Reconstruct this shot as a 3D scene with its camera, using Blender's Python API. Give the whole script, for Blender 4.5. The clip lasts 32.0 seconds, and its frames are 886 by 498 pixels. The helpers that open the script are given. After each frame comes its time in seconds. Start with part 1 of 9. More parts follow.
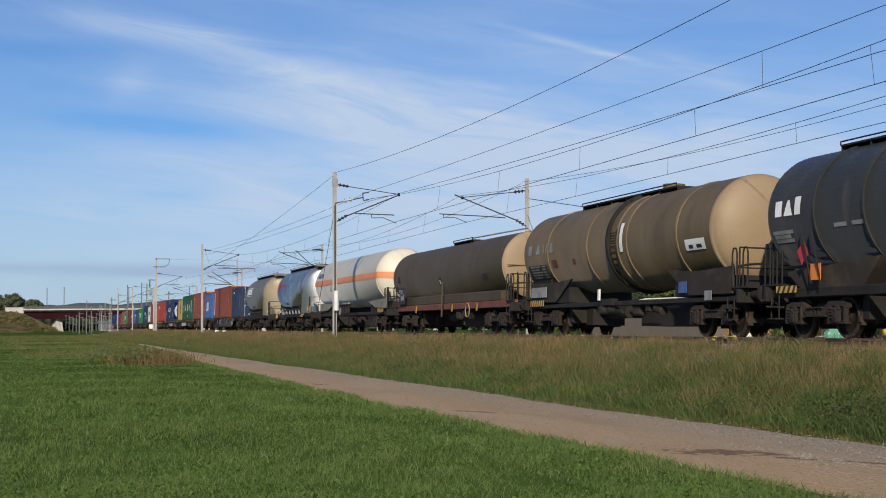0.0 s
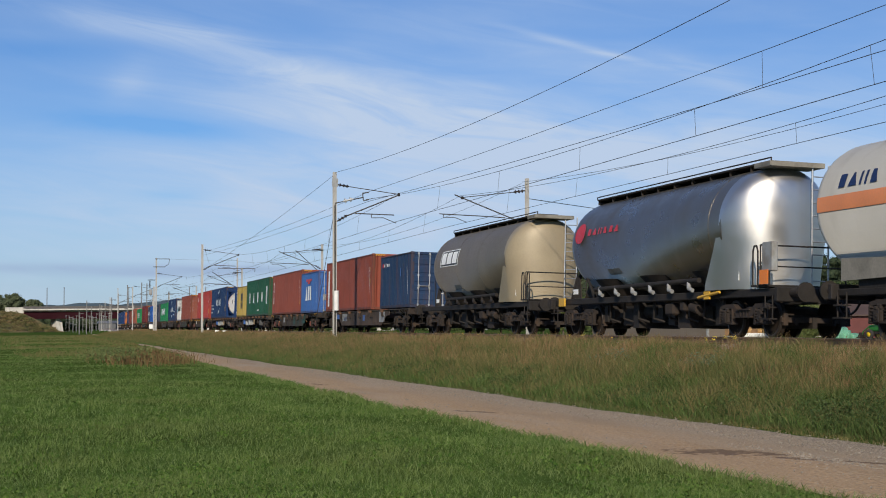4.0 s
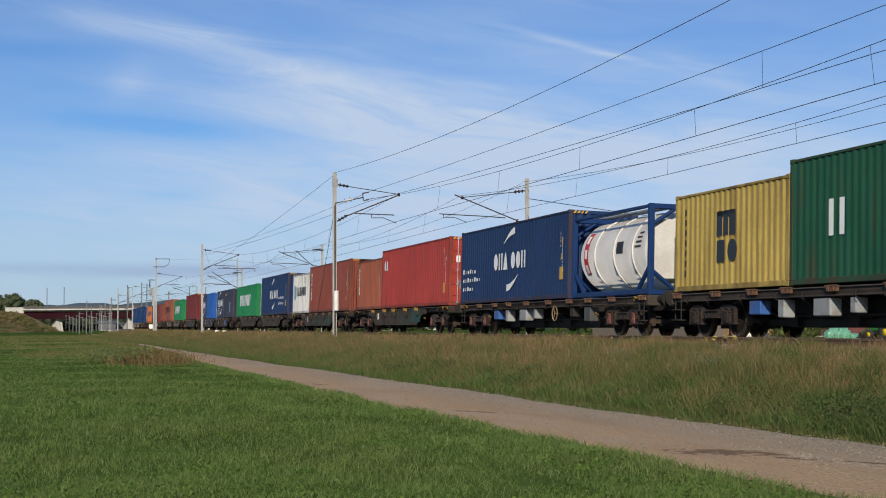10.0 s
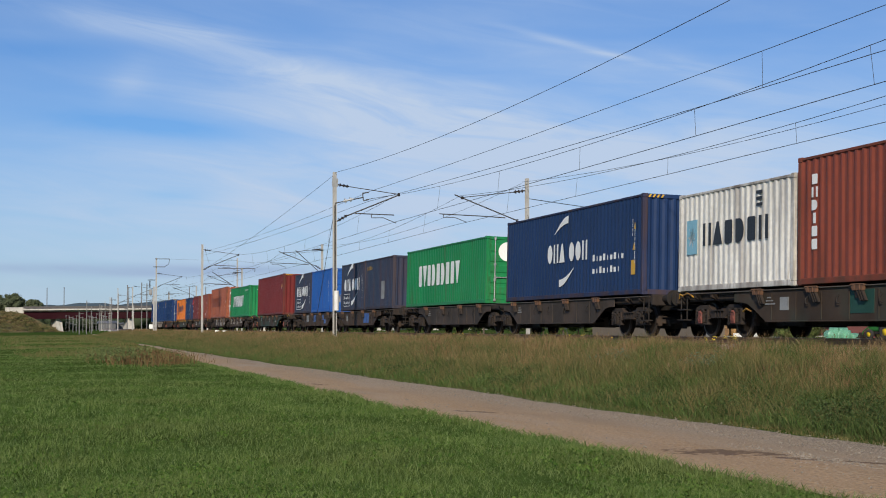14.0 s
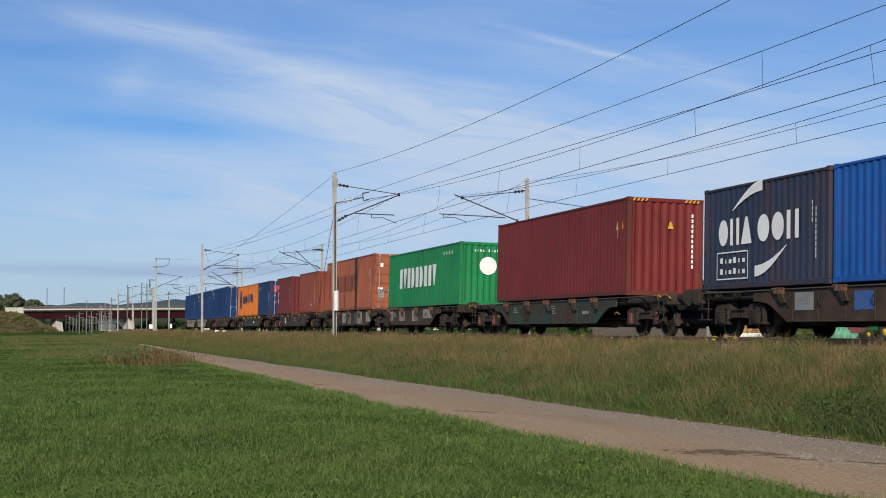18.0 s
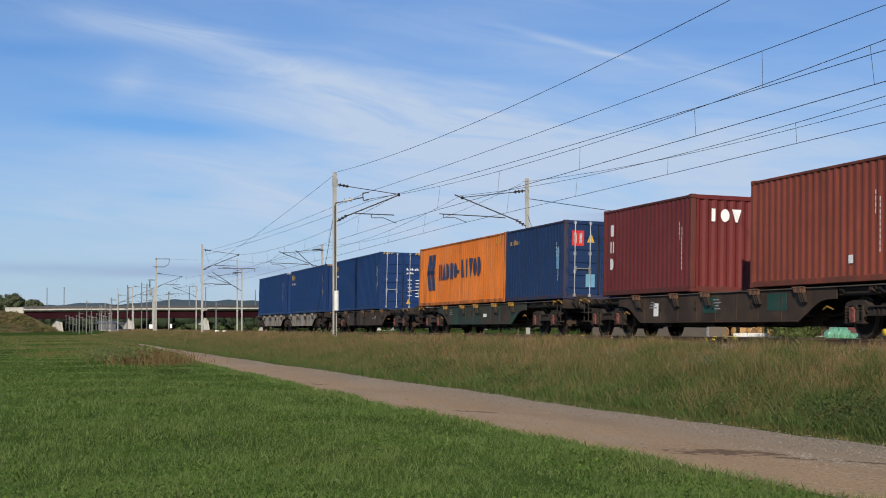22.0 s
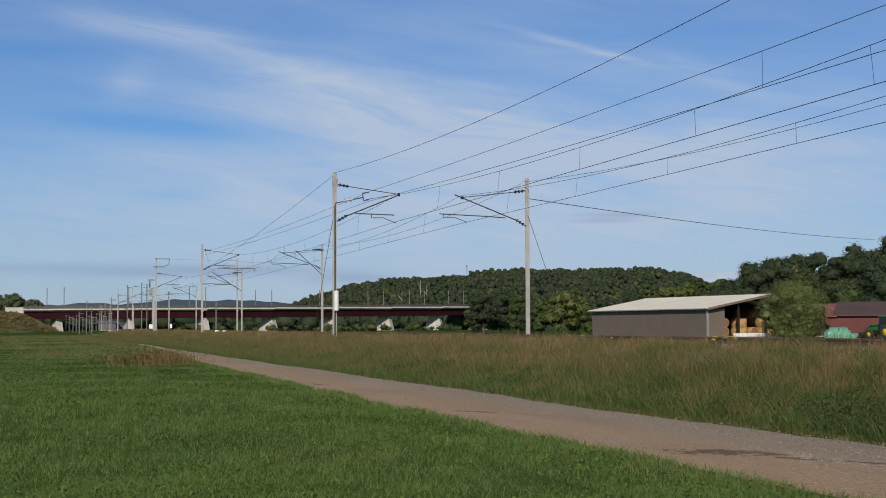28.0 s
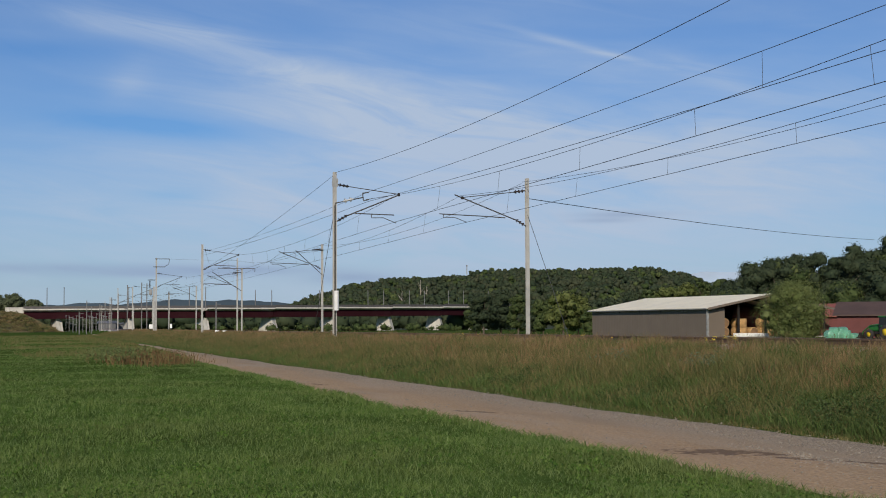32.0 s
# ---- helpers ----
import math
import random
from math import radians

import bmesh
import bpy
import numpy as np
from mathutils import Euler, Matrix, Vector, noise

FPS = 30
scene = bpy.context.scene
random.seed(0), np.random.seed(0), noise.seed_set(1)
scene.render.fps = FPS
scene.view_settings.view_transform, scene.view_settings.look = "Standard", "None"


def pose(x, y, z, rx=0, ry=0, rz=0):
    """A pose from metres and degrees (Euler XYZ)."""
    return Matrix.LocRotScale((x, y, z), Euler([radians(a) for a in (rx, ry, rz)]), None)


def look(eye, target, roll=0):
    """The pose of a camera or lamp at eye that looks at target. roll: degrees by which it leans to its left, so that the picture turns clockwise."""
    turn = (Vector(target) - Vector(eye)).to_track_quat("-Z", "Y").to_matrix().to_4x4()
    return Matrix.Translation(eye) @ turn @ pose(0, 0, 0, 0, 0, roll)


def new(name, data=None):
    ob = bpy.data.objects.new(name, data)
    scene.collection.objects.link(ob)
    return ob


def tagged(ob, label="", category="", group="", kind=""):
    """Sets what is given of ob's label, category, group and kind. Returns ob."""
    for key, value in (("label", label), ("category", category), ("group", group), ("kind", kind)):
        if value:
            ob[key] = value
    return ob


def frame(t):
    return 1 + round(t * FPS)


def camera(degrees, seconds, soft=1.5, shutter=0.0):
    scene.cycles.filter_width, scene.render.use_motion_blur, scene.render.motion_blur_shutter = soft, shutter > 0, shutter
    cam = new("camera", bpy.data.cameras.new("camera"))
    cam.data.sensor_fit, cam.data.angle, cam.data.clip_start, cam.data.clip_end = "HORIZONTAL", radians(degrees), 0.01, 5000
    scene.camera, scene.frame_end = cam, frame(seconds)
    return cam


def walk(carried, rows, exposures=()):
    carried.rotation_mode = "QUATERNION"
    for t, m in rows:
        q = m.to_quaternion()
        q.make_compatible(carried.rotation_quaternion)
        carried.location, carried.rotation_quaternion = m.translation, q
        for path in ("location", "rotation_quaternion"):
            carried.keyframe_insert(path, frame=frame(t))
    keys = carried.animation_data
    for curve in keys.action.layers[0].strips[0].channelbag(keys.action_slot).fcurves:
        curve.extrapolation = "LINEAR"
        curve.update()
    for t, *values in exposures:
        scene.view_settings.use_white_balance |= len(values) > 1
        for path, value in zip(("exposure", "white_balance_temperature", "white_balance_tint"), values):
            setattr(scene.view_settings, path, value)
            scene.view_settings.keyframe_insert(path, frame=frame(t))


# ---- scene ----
# ================= camera: stands still beside the field path =================
EYE = (0.0, 0.0, 1.5)
VIEW = Matrix.Translation(EYE) @ pose(0, 0, 0, 0, 0, 73.921) @ pose(0, 0, 0, 93.118, 0, 0) @ pose(0, 0, 0, 0, 0, -0.235)
cam = camera(34.64, 32.0, soft=1.0)
walk(cam, [(0.0, VIEW), (32.0, VIEW)], [(0.0, 0.0), (23.0, 0.0), (25.5, -0.05), (27.5, -0.22), (32.0, -0.24)])

# ================= world, sun, exposure =================
SUN_EL, SUN_AZ = 26.0, -24.0          # degrees above the ground; from +x towards -y
sun_way = Vector((math.cos(radians(SUN_EL)) * math.cos(radians(SUN_AZ)), math.cos(radians(SUN_EL)) * math.sin(radians(SUN_AZ)), math.sin(radians(SUN_EL))))
sun = new("sun", bpy.data.lights.new("sun", "SUN"))
sun.data.energy, sun.data.angle, sun.data.color = 4.2, radians(0.53), (1.0, 0.88, 0.71)
sun.matrix_world = look(sun_way * 100, (0, 0, 0))

world = bpy.data.worlds.new("sky")
scene.world = world
world.use_nodes = True


def sky_nodes():
    """Clear sky with thin streaked high cloud and a pale horizon, laid out by bearing and height."""
    nt = world.node_tree
    nt.nodes.clear()
    N, L = nt.nodes.new, nt.links.new

    def mth(op, a, b=None, c=None, clamp=False):
        n = N("ShaderNodeMath")
        n.operation, n.use_clamp = op, clamp
        for k, val in enumerate((a, b, c)):
            if val is None:
                continue
            if isinstance(val, (int, float)):
                n.inputs[k].default_value = val
            else:
                L(val, n.inputs[k])
        return n.outputs[0]

    sky = N("ShaderNodeTexSky")
    sky.sky_type, sky.sun_disc = "NISHITA", False
    sky.sun_elevation, sky.sun_rotation = radians(SUN_EL), radians(90 - SUN_AZ)
    sky.air_density, sky.dust_density, sky.ozone_density, sky.altitude = 1.0, 0.6, 2.2, 200
    co = N("ShaderNodeTexCoord")
    sep = N("ShaderNodeSeparateXYZ")
    L(co.outputs["Generated"], sep.inputs[0])
    x, y, z = sep.outputs
    # bearing u: 0 along the line's far end, growing to the east; height v, both in radians
    ca, sa = math.cos(radians(163.92)), math.sin(radians(163.92))
    ahead = mth("ADD", mth("MULTIPLY", x, ca), mth("MULTIPLY", y, sa))
    aside = mth("ADD", mth("MULTIPLY", x, -sa), mth("MULTIPLY", y, ca))
    u = mth("MULTIPLY", mth("ARCTAN2", aside, ahead), -1.0)
    v = mth("ARCSINE", z)
    comb = N("ShaderNodeCombineXYZ")
    L(mth("ADD", mth("MULTIPLY", u, 1.0), mth("MULTIPLY", v, -2.0)), comb.inputs[0])
    L(mth("ADD", mth("MULTIPLY", v, 5.0), mth("MULTIPLY", u, 0.75)), comb.inputs[1])

    def nz(scale, detail, rough, dist, off):
        mp = N("ShaderNodeMapping")
        L(comb.outputs[0], mp.inputs[0])
        mp.inputs["Location"].default_value = off
        n = N("ShaderNodeTexNoise")
        L(mp.outputs[0], n.inputs["Vector"])
        n.inputs["Scale"].default_value, n.inputs["Detail"].default_value = scale, detail
        n.inputs["Roughness"].default_value, n.inputs["Distortion"].default_value = rough, dist
        return n.outputs["Fac"]

    big = nz(3.0, 4, 0.5, 0.6, (3.1, 0.4, 0))
    fibre = N("ShaderNodeCombineXYZ")
    L(mth("ADD", mth("MULTIPLY", u, 0.9), mth("MULTIPLY", v, -1.2)), fibre.inputs[0])
    L(mth("MULTIPLY", mth("ADD", v, mth("MULTIPLY", u, 0.17)), 6.5), fibre.inputs[1])
    wn = N("ShaderNodeTexNoise")
    L(fibre.outputs[0], wn.inputs["Vector"])
    wn.inputs["Scale"].default_value, wn.inputs["Detail"].default_value, wn.inputs["Roughness"].default_value, wn.inputs["Distortion"].default_value = 7.5, 8, 0.60, 1.0
    wisp = wn.outputs["Fac"]
    cloud = mth("MULTIPLY", mth("SMOOTH_MIN", mth("MULTIPLY", mth("SUBTRACT", big, 0.36), 2.6, clamp=True), 1.0, 0.1), 0.29)
    # streaks of cirrus: bearing, height, half length, half width, slope, weight
    for su, sv, hl, hw, sl, wt in ((-0.204, 0.203, 0.075, 0.008, -0.12, 0.40), (-0.125, 0.184, 0.07, 0.011, -0.30, 0.42), (-0.050, 0.168, 0.08, 0.013, -0.18, 0.32),
                                   (-0.05, 0.144, 0.14, 0.018, -0.12, 0.38), (-0.17, 0.119, 0.12, 0.011, -0.08, 0.30), (-0.12, 0.090, 0.20, 0.022, -0.03, 0.24),
                                   (-0.218, 0.170, 0.016, 0.014, 0.3, 0.24), (0.10, 0.194, 0.05, 0.0026, -0.27, 0.38), (0.03, 0.168, 0.03, 0.003, -0.15, 0.22), (0.19, 0.172, 0.035, 0.008, -0.4, 0.22),
                                   (0.12, 0.122, 0.20, 0.022, -0.12, 0.30), (0.24, 0.140, 0.12, 0.03, -0.1, 0.16), (0.09, 0.075, 0.22, 0.045, -0.03, 0.40), (0.06, 0.125, 0.16, 0.03, -0.2, 0.16), (-0.02, 0.212, 0.16, 0.008, -0.2, 0.10),
                                   (-0.18, 0.138, 0.06, 0.008, -0.05, -0.34), (-0.29, 0.145, 0.09, 0.02, 0.0, -0.18), (-0.188, 0.091, 0.03, 0.005, 0.0, -0.34), (-0.26, 0.188, 0.05, 0.008, 0.0, -0.16)):
        du, dv = mth("SUBTRACT", u, su), mth("SUBTRACT", v, sv)
        across = mth("DIVIDE", mth("SUBTRACT", dv, mth("MULTIPLY", du, sl)), hw)
        along = mth("DIVIDE", du, hl)
        q = mth("ADD", mth("MULTIPLY", across, across), mth("MULTIPLY", along, along))
        g = mth("MULTIPLY", mth("POWER", 2.718, mth("MULTIPLY", q, -1.0)), wt)
        cloud = mth("ADD", cloud, g)
    cloud = mth("MULTIPLY", cloud, mth("ADD", mth("MULTIPLY", mth("SUBTRACT", wisp, 0.30), 2.5), 0.42))
    haze = mth("POWER", 2.718, mth("MULTIPLY", mth("MAXIMUM", v, 0.0), -9.0))
    mask = mth("MAXIMUM", mth("MINIMUM", mth("ADD", cloud, mth("MULTIPLY", haze, mth("ADD", mth("MULTIPLY", mth("MINIMUM", u, 0.0), 0.30), 0.62))), 0.95), 0.0)
    # grey shreds low down
    low = mth("MULTIPLY", mth("SUBTRACT", nz(5.0, 5, 0.55, 0.3, (7, 2, 3)), 0.5), 3.0, clamp=True)
    band = mth("POWER", 2.718, mth("MULTIPLY", mth("POWER", mth("DIVIDE", mth("SUBTRACT", v, 0.037), 0.012), 2.0), -1.0))
    grey = mth("MULTIPLY", mth("MULTIPLY", low, band), 0.16)
    for su, sv, hl, hw, wt in ((-0.25, 0.0405, 0.10, 0.0036, 0.55), (-0.13, 0.040, 0.07, 0.0034, 0.45), (-0.20, 0.0365, 0.06, 0.0025, 0.45), (-0.062, 0.034, 0.03, 0.0042, 0.8), (0.125, 0.0775, 0.030, 0.0022, 0.6), (0.112, 0.0735, 0.022, 0.0018, 0.5)):
        a = mth("DIVIDE", mth("SUBTRACT", v, sv), hw)
        b = mth("DIVIDE", mth("SUBTRACT", u, su), hl)
        g = mth("POWER", 2.718, mth("MULTIPLY", mth("ADD", mth("MULTIPLY", a, a), mth("MULTIPLY", b, b)), -1.0))
        grey = mth("ADD", grey, mth("MULTIPLY", mth("MULTIPLY", g, wt), mth("ADD", mth("MULTIPLY", wisp, 1.6), 0.1)), clamp=True)
    tint = N("ShaderNodeMix")
    tint.data_type = "RGBA"
    deep = N("ShaderNodeMix")
    deep.data_type, deep.blend_type = "RGBA", "MULTIPLY"
    deep.inputs["Factor"].default_value = 1.0
    L(sky.outputs[0], deep.inputs["A"])
    deep.inputs["B"].default_value = (0.45, 0.68, 1.02, 1)
    L(deep.outputs["Result"], tint.inputs["A"])
    tint.inputs["B"].default_value = (SKY_CLOUD[0], SKY_CLOUD[1], SKY_CLOUD[2], 1)
    L(mask, tint.inputs["Factor"])
    dim = N("ShaderNodeMix")
    dim.data_type = "RGBA"
    L(tint.outputs["Result"], dim.inputs["A"])
    dim.inputs["B"].default_value = (SKY_CLOUD[0] * 0.62, SKY_CLOUD[1] * 0.68, SKY_CLOUD[2] * 0.78, 1)
    L(grey, dim.inputs["Factor"])
    bg = N("ShaderNodeBackground")
    bg.inputs["Strength"].default_value = 0.10
    L(dim.outputs["Result"], bg.inputs["Color"])
    out = N("ShaderNodeOutputWorld")
    L(bg.outputs[0], out.inputs[0])


SKY_CLOUD = (5.1, 6.2, 7.95)
sky_nodes()
# ================= materials =================
def surface(name, base, rough=0.6, metal=0.0, var=0.18, scale=1.2, fine=18.0, bump=0.06, dirt=None, dirt_amt=0.0, dirt_scale=0.8, rand=0.0, streak=False, spec=0.5, dirt_max=1.0, runs=0.0):
    """Paint, steel, stone, soil: a base colour varied by a broad and a fine noise, with patches of a second colour, and fine relief."""
    m = bpy.data.materials.new(name)
    m.use_nodes = True
    nt = m.node_tree
    N, L = nt.nodes.new, nt.links.new
    b = nt.nodes["Principled BSDF"]
    b.inputs["Roughness"].default_value, b.inputs["Metallic"].default_value = rough, metal
    b.inputs["Specular IOR Level"].default_value = spec
    co = N("ShaderNodeTexCoord")

    def nz(sc, det, stretch=None):
        n = N("ShaderNodeTexNoise")
        n.inputs["Scale"].default_value, n.inputs["Detail"].default_value = sc, det
        if stretch:
            mp = N("ShaderNodeMapping")
            mp.inputs["Scale"].default_value = stretch
            L(co.outputs["Object"], mp.inputs[0])
            L(mp.outputs[0], n.inputs["Vector"])
        else:
            L(co.outputs["Object"], n.inputs["Vector"])
        return n.outputs["Fac"]

    def ramp(f, lo, hi, a, c):
        r = N("ShaderNodeMapRange")
        r.inputs["From Min"].default_value, r.inputs["From Max"].default_value = lo, hi
        r.inputs["To Min"].default_value, r.inputs["To Max"].default_value = a, c
        L(f, r.inputs["Value"])
        return r.outputs[0]

    hsv = N("ShaderNodeHueSaturation")
    hsv.inputs["Color"].default_value = (*base, 1)
    val = N("ShaderNodeMath")
    val.operation = "MULTIPLY"
    L(ramp(nz(scale, 4), 0.3, 0.7, 1 - var, 1 + var), val.inputs[0])
    f1 = nz(fine, 5)
    L(ramp(f1, 0.3, 0.7, 1 - var * 0.6, 1 + var * 0.6), val.inputs[1])
    v = val.outputs[0]
    if rand:
        oi = N("ShaderNodeObjectInfo")
        mr = N("ShaderNodeMath")
        mr.operation = "MULTIPLY"
        L(v, mr.inputs[0])
        L(ramp(oi.outputs["Random"], 0, 1, 1 - rand, 1 + rand), mr.inputs[1])
        v = mr.outputs[0]
    L(v, hsv.inputs["Value"])
    col = hsv.outputs[0]
    if dirt:
        mx = N("ShaderNodeMix")
        mx.data_type = "RGBA"
        L(col, mx.inputs["A"])
        mx.inputs["B"].default_value = (*dirt, 1)
        f = nz(dirt_scale, 7, (2.5, 2.5, 0.35) if streak else None)
        L(ramp(f, 0.62 - dirt_amt * 0.5, 0.74 - dirt_amt * 0.2, 0.0, min(dirt_max, 0.4 + dirt_amt)), mx.inputs["Factor"])
        col = mx.outputs["Result"]
        if runs:
            # thin runs of rust and grime, broken into patches
            m2 = N("ShaderNodeMix")
            m2.data_type = "RGBA"
            L(col, m2.inputs["A"])
            m2.inputs["B"].default_value = (dirt[0] * 0.8 + 0.02, dirt[1] * 0.8 + 0.014, dirt[2] * 0.8 + 0.01, 1)
            mu = N("ShaderNodeMath")
            mu.operation = "MULTIPLY"
            L(ramp(nz(3.0, 6, (3.2, 3.2, 0.22)), 0.52, 0.72, 0.0, runs), mu.inputs[0])
            L(ramp(nz(0.5, 5), 0.38, 0.62, 0.15, 1.0), mu.inputs[1])
            L(mu.outputs[0], m2.inputs["Factor"])
            col = m2.outputs["Result"]
    L(col, b.inputs["Base Color"])
    L(ramp(f1, 0.3, 0.7, max(0.05, rough - 0.1), min(1, rough + 0.1)), b.inputs["Roughness"])
    if bump:
        bp = N("ShaderNodeBump")
        bp.inputs["Strength"].default_value, bp.inputs["Distance"].default_value = bump, 0.02
        L(f1, bp.inputs["Height"])
        L(bp.outputs[0], b.inputs["Normal"])
    return m


RUST = (0.09, 0.035, 0.018)
DUST = (0.16, 0.13, 0.10)
m_white_bar = surface("white_lettering", (0.86, 0.86, 0.83), 0.5, var=0.08)
m_black_bar = surface("black_lettering", (0.02, 0.022, 0.025), 0.5, var=0.1)
m_yellow_bar = surface("yellow_lettering", (0.60, 0.34, 0.03), 0.5, var=0.08)
m_red_bar = surface("red_lettering", (0.55, 0.03, 0.03), 0.5, var=0.08)
m_blue_bar = surface("blue_lettering", (0.010, 0.024, 0.085), 0.5, var=0.08)
m_pale_blue = surface("pale_blue_lettering", (0.15, 0.34, 0.50), 0.5, var=0.1)
m_orange_bar = surface("orange_lettering", (0.8, 0.22, 0.03), 0.5, var=0.08)
m_seal = surface("door_rubber", (0.02, 0.02, 0.022), 0.8)
m_rod = surface("galvanised_rod", (0.45, 0.46, 0.47), 0.4, 0.6, dirt=RUST, dirt_amt=0.05)
m_iron = surface("dark_greasy_iron", (0.016, 0.013, 0.011), 0.8, 0.1, var=0.35, scale=3, dirt=(0.04, 0.028, 0.02), dirt_amt=0.25)
m_bogie = surface("brake_dust_steel", (0.024, 0.017, 0.013), 0.9, 0.0, var=0.4, scale=3, dirt=(0.075, 0.047, 0.030), dirt_amt=0.25, dirt_scale=2)
m_tread = surface("polished_wheel_steel", (0.024, 0.018, 0.014), 0.85, 0.0, var=0.35, spec=0.08)
m_tyre_steel = surface("bright_worn_wheel_rim", (0.042, 0.034, 0.029), 0.55, 0.3, var=0.25, scale=4, spec=0.3)
m_axlered = surface("faded_red_axle_cap", (0.190, 0.058, 0.042), 0.6, dirt=DUST, dirt_amt=0.25, dirt_scale=4)
m_concrete = surface("weathered_concrete", (0.46, 0.44, 0.40), 0.9, var=0.2, dirt=(0.22, 0.21, 0.19), dirt_amt=0.25, streak=True)
m_galv = surface("galvanised_steel", (0.37, 0.365, 0.345), 0.65, 0.1, var=0.16, scale=0.9, dirt=(0.22, 0.16, 0.11), dirt_amt=0.16, dirt_scale=1.3, streak=True)
m_insul = surface("brown_insulator", (0.03, 0.022, 0.02), 0.35)
m_wire = surface("weathered_copper_wire", (0.06, 0.06, 0.06), 0.6, 0.3, var=0.1, bump=0)
m_rail = surface("rusty_rail", (0.12, 0.07, 0.045), 0.7, 0.3, var=0.25, scale=3)
m_railtop = surface("shiny_rail_head", (0.30, 0.28, 0.26), 0.32, 0.9, var=0.1)
m_sleeper = surface("concrete_sleeper", (0.30, 0.28, 0.25), 0.9, dirt=(0.16, 0.11, 0.08), dirt_amt=0.3)
m_ballast = surface("ballast_stone", (0.21, 0.19, 0.17), 0.95, var=0.3, scale=14, fine=60, bump=0.6, dirt=(0.14, 0.09, 0.06), dirt_amt=0.3)
m_yellowflap = surface("yellow_spigot", (0.50, 0.27, 0.03), 0.65, dirt=RUST, dirt_amt=0.35, dirt_scale=5)
m_brownflap = surface("rusty_spigot", (0.17, 0.085, 0.045), 0.75, dirt=(0.05, 0.03, 0.02), dirt_amt=0.3, dirt_scale=5)
m_plate = surface("grey_data_plate", (0.27, 0.28, 0.28), 0.6, dirt=DUST, dirt_amt=0.3, dirt_scale=3)
m_blueplate = surface("blue_data_plate", (0.035, 0.11, 0.34), 0.6, dirt=DUST, dirt_amt=0.25, dirt_scale=3)


